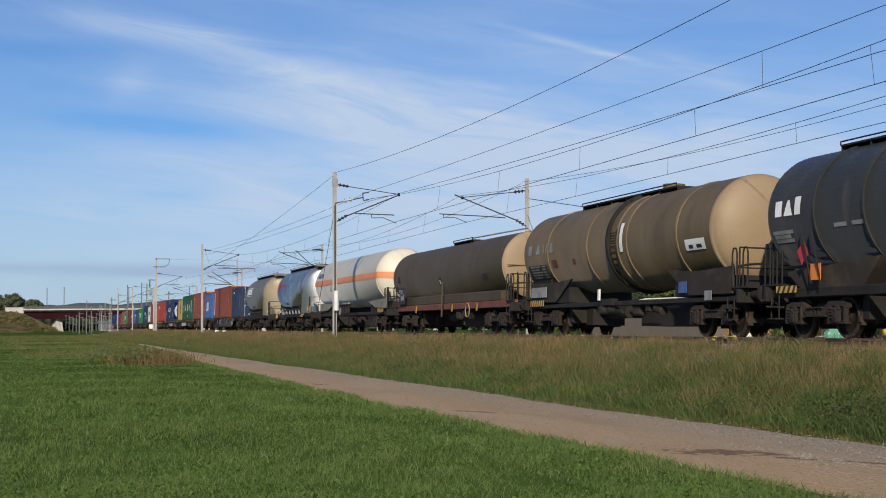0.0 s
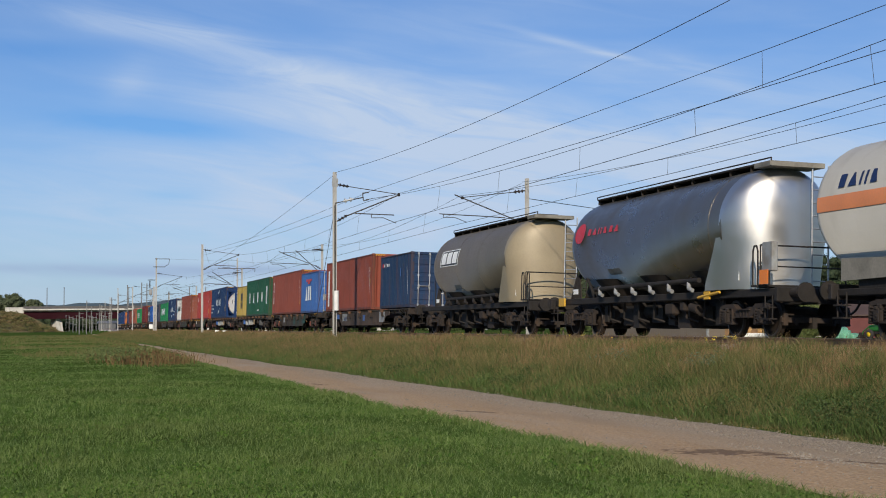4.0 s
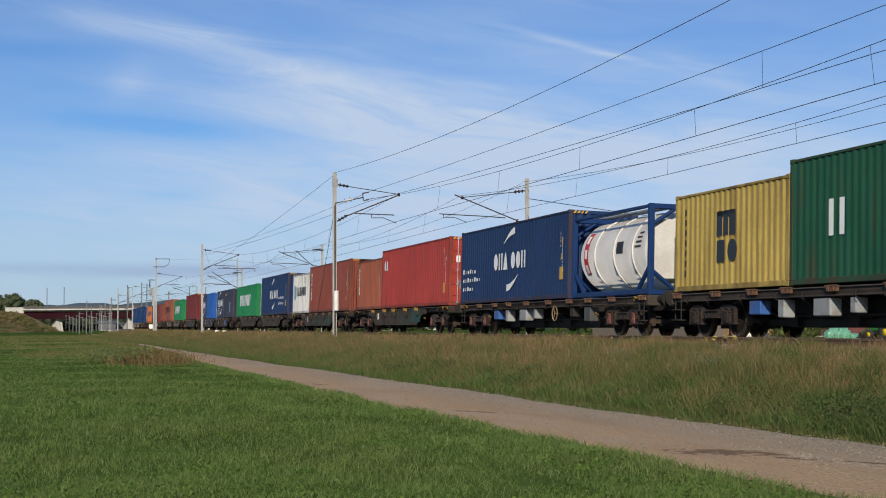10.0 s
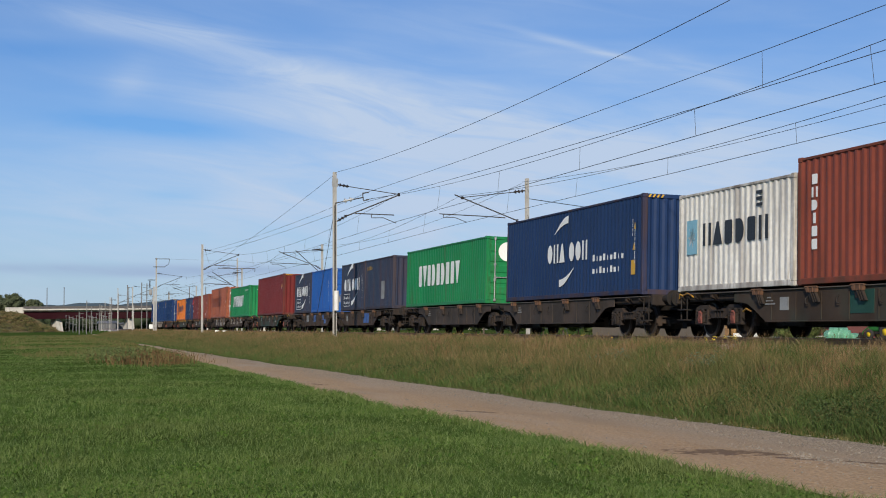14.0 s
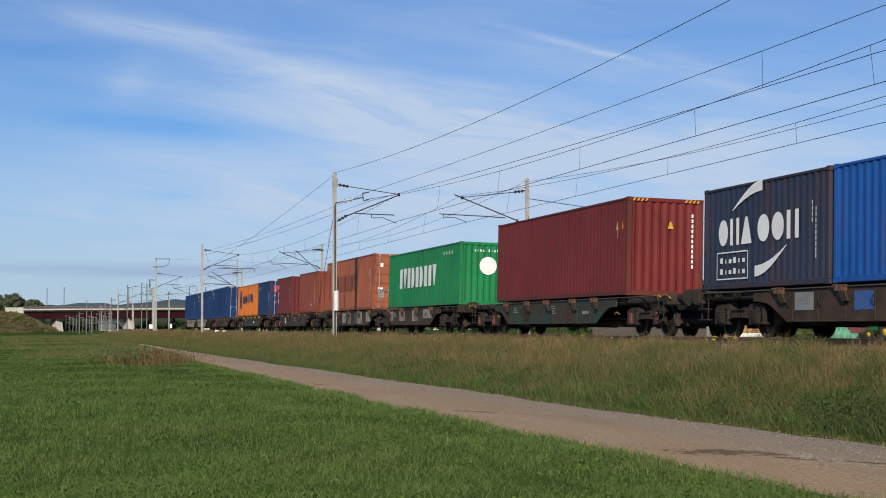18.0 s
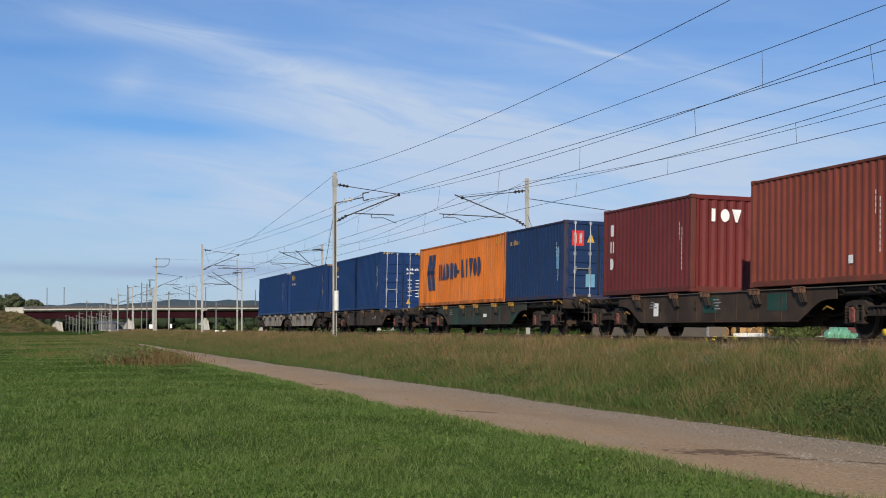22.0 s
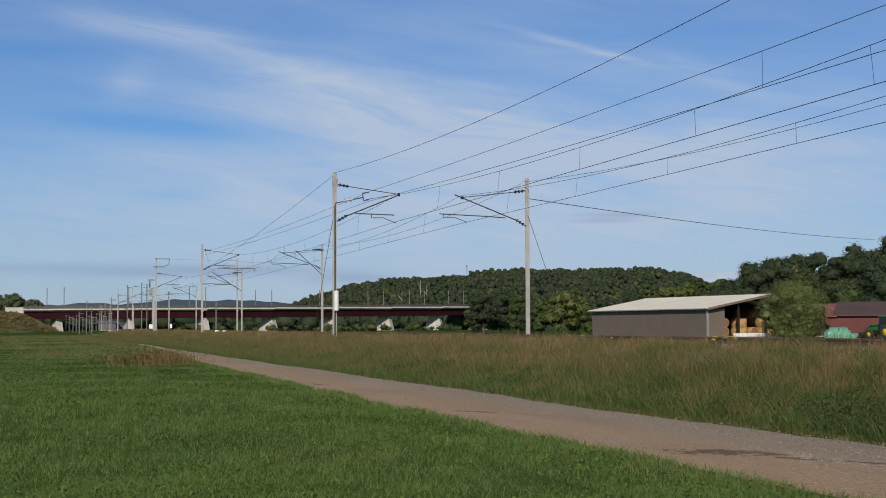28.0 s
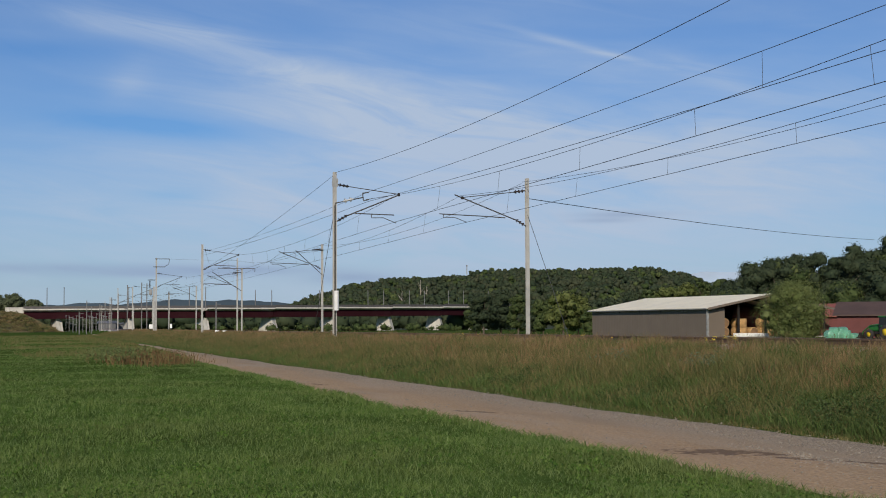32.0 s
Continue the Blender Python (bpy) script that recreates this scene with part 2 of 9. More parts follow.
# ================= mesh helpers =================
class Shape:
    """Collects faces; written out as one mesh by part()."""

    def __init__(self):
        self.v, self.f, self.s = [], [], []

    def add(self, vs, fs, smooth=False):
        o = len(self.v)
        self.v += [tuple(p) for p in vs]
        self.f += [tuple(o + i for i in f) for f in fs]
        self.s += [smooth] * len(fs)
        return self

    def box(self, cx, cy, cz, sx, sy, sz, m=None):
        x, y, z = sx / 2, sy / 2, sz / 2
        p = [Vector((cx + a * x, cy + b * y, cz + c * z)) for c in (-1, 1) for a, b in ((-1, -1), (1, -1), (1, 1), (-1, 1))]
        if m is not None:
            p = [m @ q for q in p]
        return self.add(p, [(3, 2, 1, 0), (4, 5, 6, 7), (0, 1, 5, 4), (1, 2, 6, 5), (2, 3, 7, 6), (3, 0, 4, 7)])

    def cbox(self, cx, cy, cz, sx, sy, sz, c=0.02):
        """Box with bevelled upright and long edges."""
        x, y, z = sx / 2, sy / 2, sz / 2
        c = min(c, 0.45 * min(sx, sy, sz))
        ring = [(x - c, -y), (x, -y + c), (x, y - c), (x - c, y), (-x + c, y), (-x, y - c), (-x, -y + c), (-x + c, -y)]
        inner = [(a * (x - c) / x if abs(a) > x - c - 1e-9 else a, b * (y - c) / y if abs(b) > y - c - 1e-9 else b) for a, b in ring]
        vs = [(cx + a, cy + b, cz - z) for a, b in inner] + [(cx + a, cy + b, cz - z + c) for a, b in ring] + [(cx + a, cy + b, cz + z - c) for a, b in ring] + [(cx + a, cy + b, cz + z) for a, b in inner]
        fs = [tuple(reversed(range(8))), tuple(range(24, 32))]
        for k in range(3):
            fs += [(k * 8 + i, k * 8 + (i + 1) % 8, k * 8 + 8 + (i + 1) % 8, k * 8 + 8 + i) for i in range(8)]
        return self.add(vs, fs)

    def cyl(self, a, b, r, n=10, r2=None, caps=True, smooth=True):
        a, b = Vector(a), Vector(b)
        d = (b - a).normalized()
        t = d.orthogonal().normalized()
        w = d.cross(t)
        r2 = r if r2 is None else r2
        vs = [a + (t * math.cos(2 * math.pi * i / n) + w * math.sin(2 * math.pi * i / n)) * r for i in range(n)]
        vs += [b + (t * math.cos(2 * math.pi * i / n) + w * math.sin(2 * math.pi * i / n)) * r2 for i in range(n)]
        self.add(vs, [(i, (i + 1) % n, n + (i + 1) % n, n + i) for i in range(n)], smooth)
        if caps:
            self.add(vs, [tuple(reversed(range(n))), tuple(range(n, 2 * n))])
        return self

    def tube(self, pts, r, n=6):
        for a, b in zip(pts[:-1], pts[1:]):
            self.cyl(a, b, r, n)
        return self

    def prism(self, prof, axis, a, b):
        """A flat outline pushed from a to b along axis 'x', 'y' or 'z'; the outline gives the two other axes in order."""
        def at(p, t):
            return (t, p[0], p[1]) if axis == "x" else (p[0], t, p[1]) if axis == "y" else (p[0], p[1], t)
        n = len(prof)
        vs = [at(p, a) for p in prof] + [at(p, b) for p in prof]
        return self.add(vs, [tuple(reversed(range(n))), tuple(range(n, 2 * n))] + [(i, (i + 1) % n, n + (i + 1) % n, n + i) for i in range(n)])

    def lathe(self, prof, n=32, cy=0.0, cz=0.0, smooth=True, a0=0.0, a1=2 * math.pi, sy=1.0):
        """Profile of (x, radius) turned about the x axis through (cy, cz)."""
        full = abs(a1 - a0 - 2 * math.pi) < 1e-6
        k = n if full else n + 1
        vs = [(x, cy + sy * r * math.cos(a0 + (a1 - a0) * i / n), cz + r * math.sin(a0 + (a1 - a0) * i / n)) for x, r in prof for i in range(k)]
        fs = []
        for j in range(len(prof) - 1):
            fs += [(j * k + i, j * k + (i + 1) % k, (j + 1) * k + (i + 1) % k, (j + 1) * k + i) for i in range(n)]
        return self.add(vs, fs, smooth)


def mesh_of(name, sh):
    me = bpy.data.meshes.new(name)
    me.from_pydata(sh.v, [], sh.f)
    me.polygons.foreach_set("use_smooth", sh.s)
    me.update()
    return me


def part(name, sh, material, parent=None, label="", at=None):
    """Links a shape (or a mesh made before) as ONE mesh object under a thing or a part."""
    me = sh if isinstance(sh, bpy.types.Mesh) else mesh_of(name, sh)
    if not me.materials:
        me.materials.append(material)
    ob = new(name, me)
    if me.materials[0] != material:
        ob.material_slots[0].link = "OBJECT"
        ob.material_slots[0].material = material
    if parent is not None:
        ob.parent = parent
    if at is not None:
        ob.matrix_basis = at
    if label:
        tagged(ob, label)
    return ob


def thing(name, label, category, group="", kind="", at=None):
    ob = new(name)
    ob.empty_display_size = 0.3
    tagged(ob, label, category, group, kind)
    if at is not None:
        ob.matrix_basis = at
    return ob


def cloud_mesh(name, verts, quads, material, per=4):
    """A mesh straight from arrays, for grass and leaves."""
    me = bpy.data.meshes.new(name)
    nv, nf = len(verts), len(quads)
    me.vertices.add(nv)
    me.vertices.foreach_set("co", np.ascontiguousarray(verts, dtype=np.float32).ravel())
    me.loops.add(nf * per)
    me.loops.foreach_set("vertex_index", np.ascontiguousarray(quads, dtype=np.int32).ravel())
    me.polygons.add(nf)
    me.polygons.foreach_set("loop_start", np.arange(0, nf * per, per, dtype=np.int32))
    me.update(calc_edges=True)
    me.materials.append(material)
    return me


def dome(x0, r, depth, sign, n=8):
    """Profile of a dished tank end from its rim at x0."""
    return [(x0 + sign * depth * math.sin(math.pi / 2 * i / n), r * math.cos(math.pi / 2 * i / n) if i < n else 0.001) for i in range(n + 1)]
# ================= the line: a very wide curve, slightly canted =================
LINE_Y, LINE_K, CANT, RAIL_Z = 17.715, 0.06505e-3, 0.0281, 1.18
FAR = 3.7                      # second track, from the first one's middle


def line_pose(s, canted=True):
    """Pose at s metres along the near track: x forwards, y away from the path, z up from the rail tops."""
    a = LINE_K * s
    m = Matrix.Translation((math.sin(a) / LINE_K, LINE_Y + (1 - math.cos(a)) / LINE_K, RAIL_Z)) @ Matrix.Rotation(a, 4, "Z")
    return m @ Matrix.Rotation(-CANT, 4, "X") if canted else m


def on_line(s, lat, z, canted=False):
    return line_pose(s, canted) @ Vector((0, lat, z))


def bend(x):
    return LINE_K * x * x / 2


PROFILE = ((-30, 0.0), (6.3, 0.0), (6.95, -0.08), (9.9, -0.08), (10.5, 0.06), (11.4, 0.28), (12.5, 0.55), (13.8, 0.76), (15.3, 0.86), (16.0, 0.88), (23.4, 0.9), (24.6, 0.8), (26.5, 0.6), (30, 0.2), (40, 0.05), (60, 0.0))


def ground_zs(x, y):
    """Ground height for arrays of places: level meadow, path, bank, track shelf, level fields."""
    q = y - LINE_K * x * x / 2
    z = np.interp(q, [p[0] for p in PROFILE], [p[1] for p in PROFILE])
    z = z + 0.03 * np.sin(0.9 * x + 1.3 * np.sin(0.5 * y)) * np.sin(0.8 * y + 0.4) + np.where(q < 5, 0.05 * np.sin(0.17 * x) * np.sin(0.21 * y + 1), 0.0)
    return np.where((q > 60) | (np.hypot(x, y) > 260), z - 0.25, z)


def ground_z(x, y):
    return float(ground_zs(np.array([float(x)]), np.array([float(y)]))[0])


def grass_mat(name, a, b, c, rough=0.75, scale=0.6, patch=None, patch_scale=0.16, odd=2.2):
    """Green leaves that differ patch by patch and blade by blade."""
    m = bpy.data.materials.new(name)
    m.use_nodes = True
    nt = m.node_tree
    N, L = nt.nodes.new, nt.links.new
    p = nt.nodes["Principled BSDF"]
    p.inputs["Roughness"].default_value = rough
    p.inputs["Specular IOR Level"].default_value = 0.05
    geo, co = N("ShaderNodeNewGeometry"), N("ShaderNodeTexCoord")
    nz = N("ShaderNodeTexNoise")
    nz.inputs["Scale"].default_value, nz.inputs["Detail"].default_value = scale, 5
    L(co.outputs["Object"], nz.inputs["Vector"])
    r1 = N("ShaderNodeValToRGB")
    r1.color_ramp.elements[0].position, r1.color_ramp.elements[1].position = 0.36, 0.64
    r1.color_ramp.elements[0].color, r1.color_ramp.elements[1].color = (*a, 1), (*b, 1)
    L(nz.outputs["Fac"], r1.inputs[0])
    mx = N("ShaderNodeMix")
    mx.data_type = "RGBA"
    pw = N("ShaderNodeMath")
    pw.operation = "POWER"
    L(geo.outputs["Random Per Island"], pw.inputs[0])
    pw.inputs[1].default_value = odd
    L(pw.outputs[0], mx.inputs["Factor"])
    base = r1.outputs[0]
    if patch:
        n2 = N("ShaderNodeTexNoise")
        n2.inputs["Scale"].default_value, n2.inputs["Detail"].default_value = patch_scale, 6
        L(co.outputs["Object"], n2.inputs["Vector"])
        mr = N("ShaderNodeMapRange")
        mr.inputs["From Min"].default_value, mr.inputs["From Max"].default_value = 0.47, 0.68
        mr.inputs["To Max"].default_value = 0.65
        L(n2.outputs["Fac"], mr.inputs["Value"])
        m2 = N("ShaderNodeMix")
        m2.data_type = "RGBA"
        L(mr.outputs[0], m2.inputs["Factor"])
        L(base, m2.inputs["A"])
        m2.inputs["B"].default_value = (*patch, 1)
        base = m2.outputs["Result"]
    L(base, mx.inputs["A"])
    mx.inputs["B"].default_value = (*c, 1)
    L(mx.outputs["Result"], p.inputs["Base Color"])
    return m


m_field = surface("meadow_soil", (0.053, 0.090, 0.021), 1.0, var=0.35, scale=0.35, fine=9, bump=0.3, dirt=(0.04, 0.06, 0.016), dirt_amt=0.2, dirt_scale=0.12, spec=0.0)
m_blade = grass_mat("meadow_grass", (0.047, 0.092, 0.019), (0.098, 0.152, 0.036), (0.185, 0.245, 0.090), scale=1.1, patch=(0.105, 0.122, 0.040), patch_scale=0.22, odd=2.6)
m_clover = grass_mat("meadow_clover", (0.030, 0.074, 0.014), (0.065, 0.125, 0.022), (0.11, 0.17, 0.04), scale=1.5)
m_verge = grass_mat("verge_grass", (0.096, 0.102, 0.037), (0.140, 0.120, 0.048), (0.205, 0.160, 0.076), scale=0.9, patch=(0.064, 0.098, 0.028), patch_scale=0.30)
m_dry = grass_mat("dry_stalks", (0.155, 0.098, 0.048), (0.190, 0.124, 0.062), (0.265, 0.195, 0.104), scale=0.8, patch=(0.12, 0.115, 0.048), patch_scale=0.5)
m_foot = grass_mat("bank_foot_grass", (0.050, 0.092, 0.022), (0.078, 0.124, 0.032), (0.125, 0.165, 0.058), scale=0.8, patch=(0.04, 0.066, 0.02), patch_scale=0.7)
m_herb = grass_mat("verge_herbs", (0.050, 0.074, 0.024), (0.076, 0.100, 0.032), (0.12, 0.142, 0.055), scale=0.9, patch=(0.095, 0.092, 0.036), patch_scale=0.6)


def build_ground():
    xs = [-4600, -3500, -2500, -1800, -1300, -1000, -800, -650, -540, -450, -380, -320] + [-280 + 6 * i for i in range(27)] + [-120 + 1.5 * i for i in range(81)] + [8, 20, 40, 70, 120, 200, 350, 600, 1200, 2500, 4600]
    ys = [-4600, -2500, -1200, -600, -300, -150, -80, -45, -30] + [-20 + 1.6 * i for i in range(16)] + [5.4 + 0.35 * i for i in range(31)] + [16.5, 19, 22, 24.0, 24.8, 25.6, 26.5, 28, 30, 34, 40, 50, 62, 80, 110, 150, 200, 300, 450, 700, 1200, 2400, 4600]
    sh = Shape()
    vs = [(x, y + bend(x) if abs(x) < 1000 else y, ground_z(x, y + bend(x))) for y in ys for x in xs]
    n = len(xs)
    sh.add(vs, [(j * n + i, j * n + i + 1, (j + 1) * n + i + 1, (j + 1) * n + i) for j in range(len(ys) - 1) for i in range(n - 1)], True)
    tagged(part("ground", sh, m_field), "green mown meadow soil reaching to the horizon", "ground", kind="structure")


build_ground()


def path_material():
    """Packed clay track: pinkish earth on the field side, grey gravel in the wheel lanes, mud where water stands."""
    m = bpy.data.materials.new("clay_and_gravel_path")
    m.use_nodes = True
    nt = m.node_tree
    N, L = nt.nodes.new, nt.links.new
    p = nt.nodes["Principled BSDF"]
    p.inputs["Roughness"].default_value = 0.95
    p.inputs["Specular IOR Level"].default_value = 0.2
    co = N("ShaderNodeTexCoord")
    sep = N("ShaderNodeSeparateXYZ")
    L(co.outputs["Object"], sep.inputs[0])

    def nz(sc, det, st=(1, 1, 1)):
        mp = N("ShaderNodeMapping")
        mp.inputs["Scale"].default_value = st
        L(co.outputs["Object"], mp.inputs[0])
        n = N("ShaderNodeTexNoise")
        n.inputs["Scale"].default_value, n.inputs["Detail"].default_value = sc, det
        L(mp.outputs[0], n.inputs["Vector"])
        return n.outputs["Fac"]

    def rng(f, a, b, c=0.0, d=1.0):
        r = N("ShaderNodeMapRange")
        for k, val in zip(("From Min", "From Max", "To Min", "To Max"), (a, b, c, d)):
            r.inputs[k].default_value = val
        L(f, r.inputs["Value"])
        return r.outputs[0]

    def mix(f, a, b):
        x = N("ShaderNodeMix")
        x.data_type = "RGBA"
        L(f, x.inputs["Factor"])
        for k, val in (("A", a), ("B", b)):
            if isinstance(val, tuple):
                x.inputs[k].default_value = (*val, 1)
            else:
                L(val, x.inputs[k])
        return x.outputs["Result"]

    wob = N("ShaderNodeMath")
    wob.operation = "MULTIPLY_ADD"
    L(nz(0.5, 4, (0.4, 1, 1)), wob.inputs[0])
    wob.inputs[1].default_value = 1.6
    L(sep.outputs[1], wob.inputs[2])
    clay = mix(nz(0.7, 6, (0.35, 1, 1)), (0.345, 0.220, 0.112), (0.505, 0.342, 0.192))
    clay = mix(rng(nz(34, 5), 0.48, 0.62, 0.0, 0.8), clay, (0.46, 0.36, 0.25))
    clay = mix(rng(nz(22, 5), 0.50, 0.62, 0.0, 0.55), clay, (0.24, 0.165, 0.10))
    clay = mix(rng(nz(0.9, 7, (0.22, 1.1, 1)), 0.52, 0.72, 0.0, 0.45), clay, (0.27, 0.185, 0.115))
    clay = mix(rng(nz(9, 6), 0.60, 0.72, 0.0, 0.5), clay, (0.22, 0.155, 0.10))
    clay = mix(rng(nz(0.5, 5, (0.3, 1.4, 1)), 0.50, 0.66, 0.0, 0.55), clay, (0.40, 0.33, 0.25))
    gravel = mix(rng(nz(40, 5), 0.41, 0.60), (0.185, 0.145, 0.102), (0.44, 0.365, 0.265))
    col = mix(rng(wob.outputs[0], 8.6, 10.7), clay, gravel)
    # damp potholes with ragged rims
    rag = nz(5.5, 9)

    def op(kind, a, b):
        n = N("ShaderNodeMath")
        n.operation = kind
        for k, val in enumerate((a, b)):
            if isinstance(val, (int, float)):
                n.inputs[k].default_value = val
            else:
                L(val, n.inputs[k])
        return n.outputs[0]

    for cx, cy, lx, ly, turn in ((-15.2, 7.80, 0.80, 0.30, 38), (-14.1, 8.3, 0.42, 0.16, 38), (-23.85, 7.47, 0.85, 0.11, 20), (-36.7, 7.23, 0.7, 0.10, 12), (-13.6, 8.75, 0.4, 0.09, 30)):
        ca, sa = math.cos(radians(turn)), math.sin(radians(turn))
        dx, dy = op("SUBTRACT", sep.outputs[0], cx), op("SUBTRACT", sep.outputs[1], cy)
        a = op("DIVIDE", op("ADD", op("MULTIPLY", dx, ca), op("MULTIPLY", dy, sa)), lx)
        b = op("DIVIDE", op("SUBTRACT", op("MULTIPLY", dy, ca), op("MULTIPLY", dx, sa)), ly)
        d = op("ADD", op("ADD", op("MULTIPLY", a, a), op("MULTIPLY", b, b)), op("MULTIPLY", rag, 6.5))
        col = mix(rng(d, 3.80, 4.15, 0.9, 0.0), col, (0.150, 0.096, 0.060))
    L(col, p.inputs["Base Color"])
    bp = N("ShaderNodeBump")
    bp.inputs["Strength"].default_value, bp.inputs["Distance"].default_value = 1.0, 0.035
    L(nz(16, 8), bp.inputs["Height"])
    L(bp.outputs[0], p.inputs["Normal"])
    return m


def path_edges(x):
    near = np.interp(x, [-330, -140, -85, -60, -38, -24, -11, 50], [9.2, 8.9, 7.6, 6.6, 6.5, 6.36, 7.0, 7.0]) + 0.06 * np.sin(0.55 * x + 0.8 * np.sin(0.21 * x)) + 0.06 * np.sin(2.3 * x) + 0.04 * np.sin(5.1 * x + 1)
    far = np.interp(x, [-120, -60, -22, -14, 50], [10.2, 10.08, 10.12, 10.25, 10.25]) - 0.013 * np.maximum(0.0, -x - 16) + 0.10 * np.sin(0.4 * x + 2) + 0.05 * np.sin(1.9 * x)
    return near, np.maximum(far, near + 0.9)


def build_path():
    sh = Shape()
    xs = [-330 + 6 * i for i in range(36)] + [-114 + 0.75 * i for i in range(165)] + [10 + 8 * i for i in range(12)]
    cols = 11
    vs = []
    for x in xs:
        a, b = (float(e) for e in path_edges(np.float64(x)))
        for j in range(cols):
            t = j / (cols - 1)
            y = a + (b - a) * t
            dip = 0.035 * (math.sin(math.pi * t * 2.0 + 0.6) ** 2) * (0.6 + 0.6 * noise.noise((x * 0.2, y, 4)))
            vs.append((x, y + bend(x), 0.016 + (0.0 if 0 < j < cols - 1 else -0.05) - dip + 0.02 * noise.noise((x * 0.9, y * 1.2, 7))))
    sh.add(vs, [(i * cols + j, (i + 1) * cols + j, (i + 1) * cols + j + 1, i * cols + j + 1) for i in range(len(xs) - 1) for j in range(cols - 1)], True)
    tagged(part("path", sh, path_material()), "unpaved farm path of pinkish clay and grey gravel", "path", kind="structure")


build_path()


# ---- track bed, rails ----
def sweep(prof, s0, s1, step=6.0):
    """A closed outline of (across, height) swept along the line."""
    sh = Shape()
    k = max(2, int((s1 - s0) / step) + 1)
    n = len(prof)
    for i in range(k):
        m = line_pose(s0 + (s1 - s0) * i / (k - 1))
        sh.v += [tuple(m @ Vector((0, a, b))) for a, b in prof]
    sh.add([], [])
    sh.f = [(i * n + j, i * n + (j + 1) % n, (i + 1) * n + (j + 1) % n, (i + 1) * n + j) for i in range(k - 1) for j in range(n)]
    sh.f += [tuple(range(n)), tuple(range((k - 1) * n, k * n))]
    sh.s = [False] * len(sh.f)
    return sh


def build_track():
    bed = sweep([(-2.75, -0.75), (-2.3, -0.36), (-1.75, -0.20), (FAR + 1.75, -0.20), (FAR + 2.3, -0.36), (FAR + 2.8, -0.75)], -700, 620)
    tagged(part("track_bed", bed, m_ballast), "grey-brown stone ballast bed of the railway", "track bed", kind="structure")
    head = [(-0.036, -0.02), (-0.03, 0.0), (0.03, 0.0), (0.036, -0.02), (0.034, -0.045), (0.009, -0.055), (0.009, -0.14), (0.07, -0.16), (0.07, -0.172), (-0.07, -0.172), (-0.07, -0.16), (-0.009, -0.14), (-0.009, -0.055), (-0.034, -0.045)]
    for c in (0, FAR):
        for side in (-0.7535, 0.7535):
            r = part("rail", sweep([(a + c + side, b) for a, b in head], -700, 620), m_rail)
            tagged(r, "rusty steel running rail with a shiny head", "rail", group="rails of the double track", kind="structure")
            part("rail_head", sweep([(c + side - 0.026, 0.001), (c + side - 0.026, 0.004), (c + side + 0.026, 0.004), (c + side + 0.026, 0.001)], -700, 620), m_railtop, r, "shiny worn running surface")
    sl = Shape()
    s = -120.0
    while s < 0:
        for c in (0, FAR):
            m = line_pose(s)
            sl.box(0, c, -0.25, 0.26, 2.5, 0.13, m)
        s += 0.6
    tagged(part("sleepers", sl, m_sleeper), "grey concrete sleepers under the rails", "sleepers", kind="stuff")


build_track()

# ---- masts and overhead line ----
NEAR_MASTS = ((-10.6, 8.14), (-70.3, 8.14), (-132.5, 8.0), (-191.5, 9.55), (-251, 7.4), (-318, 9.0), (-378, 8.2), (-440, 8.2), (-505, 8.2), (-570, 8.2))
FAR_MASTS = ((-11.2, 8.17), (-71.2, 8.17), (-129, 7.95), (-190.5, 9.55), (-248, 7.5), (-312, 7.7), (-374, 8.0), (-436, 8.0), (-500, 8.0))


def beam(sh, h0, h1, d=0.30, w=0.26, t=0.022):
    """Upright H section: two flanges and a web."""
    sh.box(-d / 2 + t / 2, 0, (h0 + h1) / 2, t, w, h1 - h0)
    sh.box(d / 2 - t / 2, 0, (h0 + h1) / 2, t, w, h1 - h0)
    sh.box(0, 0, (h0 + h1) / 2, d - 2 * t, t, h1 - h0)
    return sh


def discs(a, b, n=3, r=0.10):
    """A string of insulator sheds on a core between two points."""
    sh = Shape()
    a, b = Vector(a), Vector(b)
    sh.cyl(a, b, 0.035, 8)
    d = (b - a) / (n * 2)
    for i in range(n):
        c = a + d * (2 * i + 1)
        sh.cyl(c - d * 0.35, c + d * 0.35, r, 12, r * 0.6)
    return sh


m_arm = surface("weathered_bracket_tube", (0.075, 0.07, 0.066), 0.6, 0.3, var=0.15)


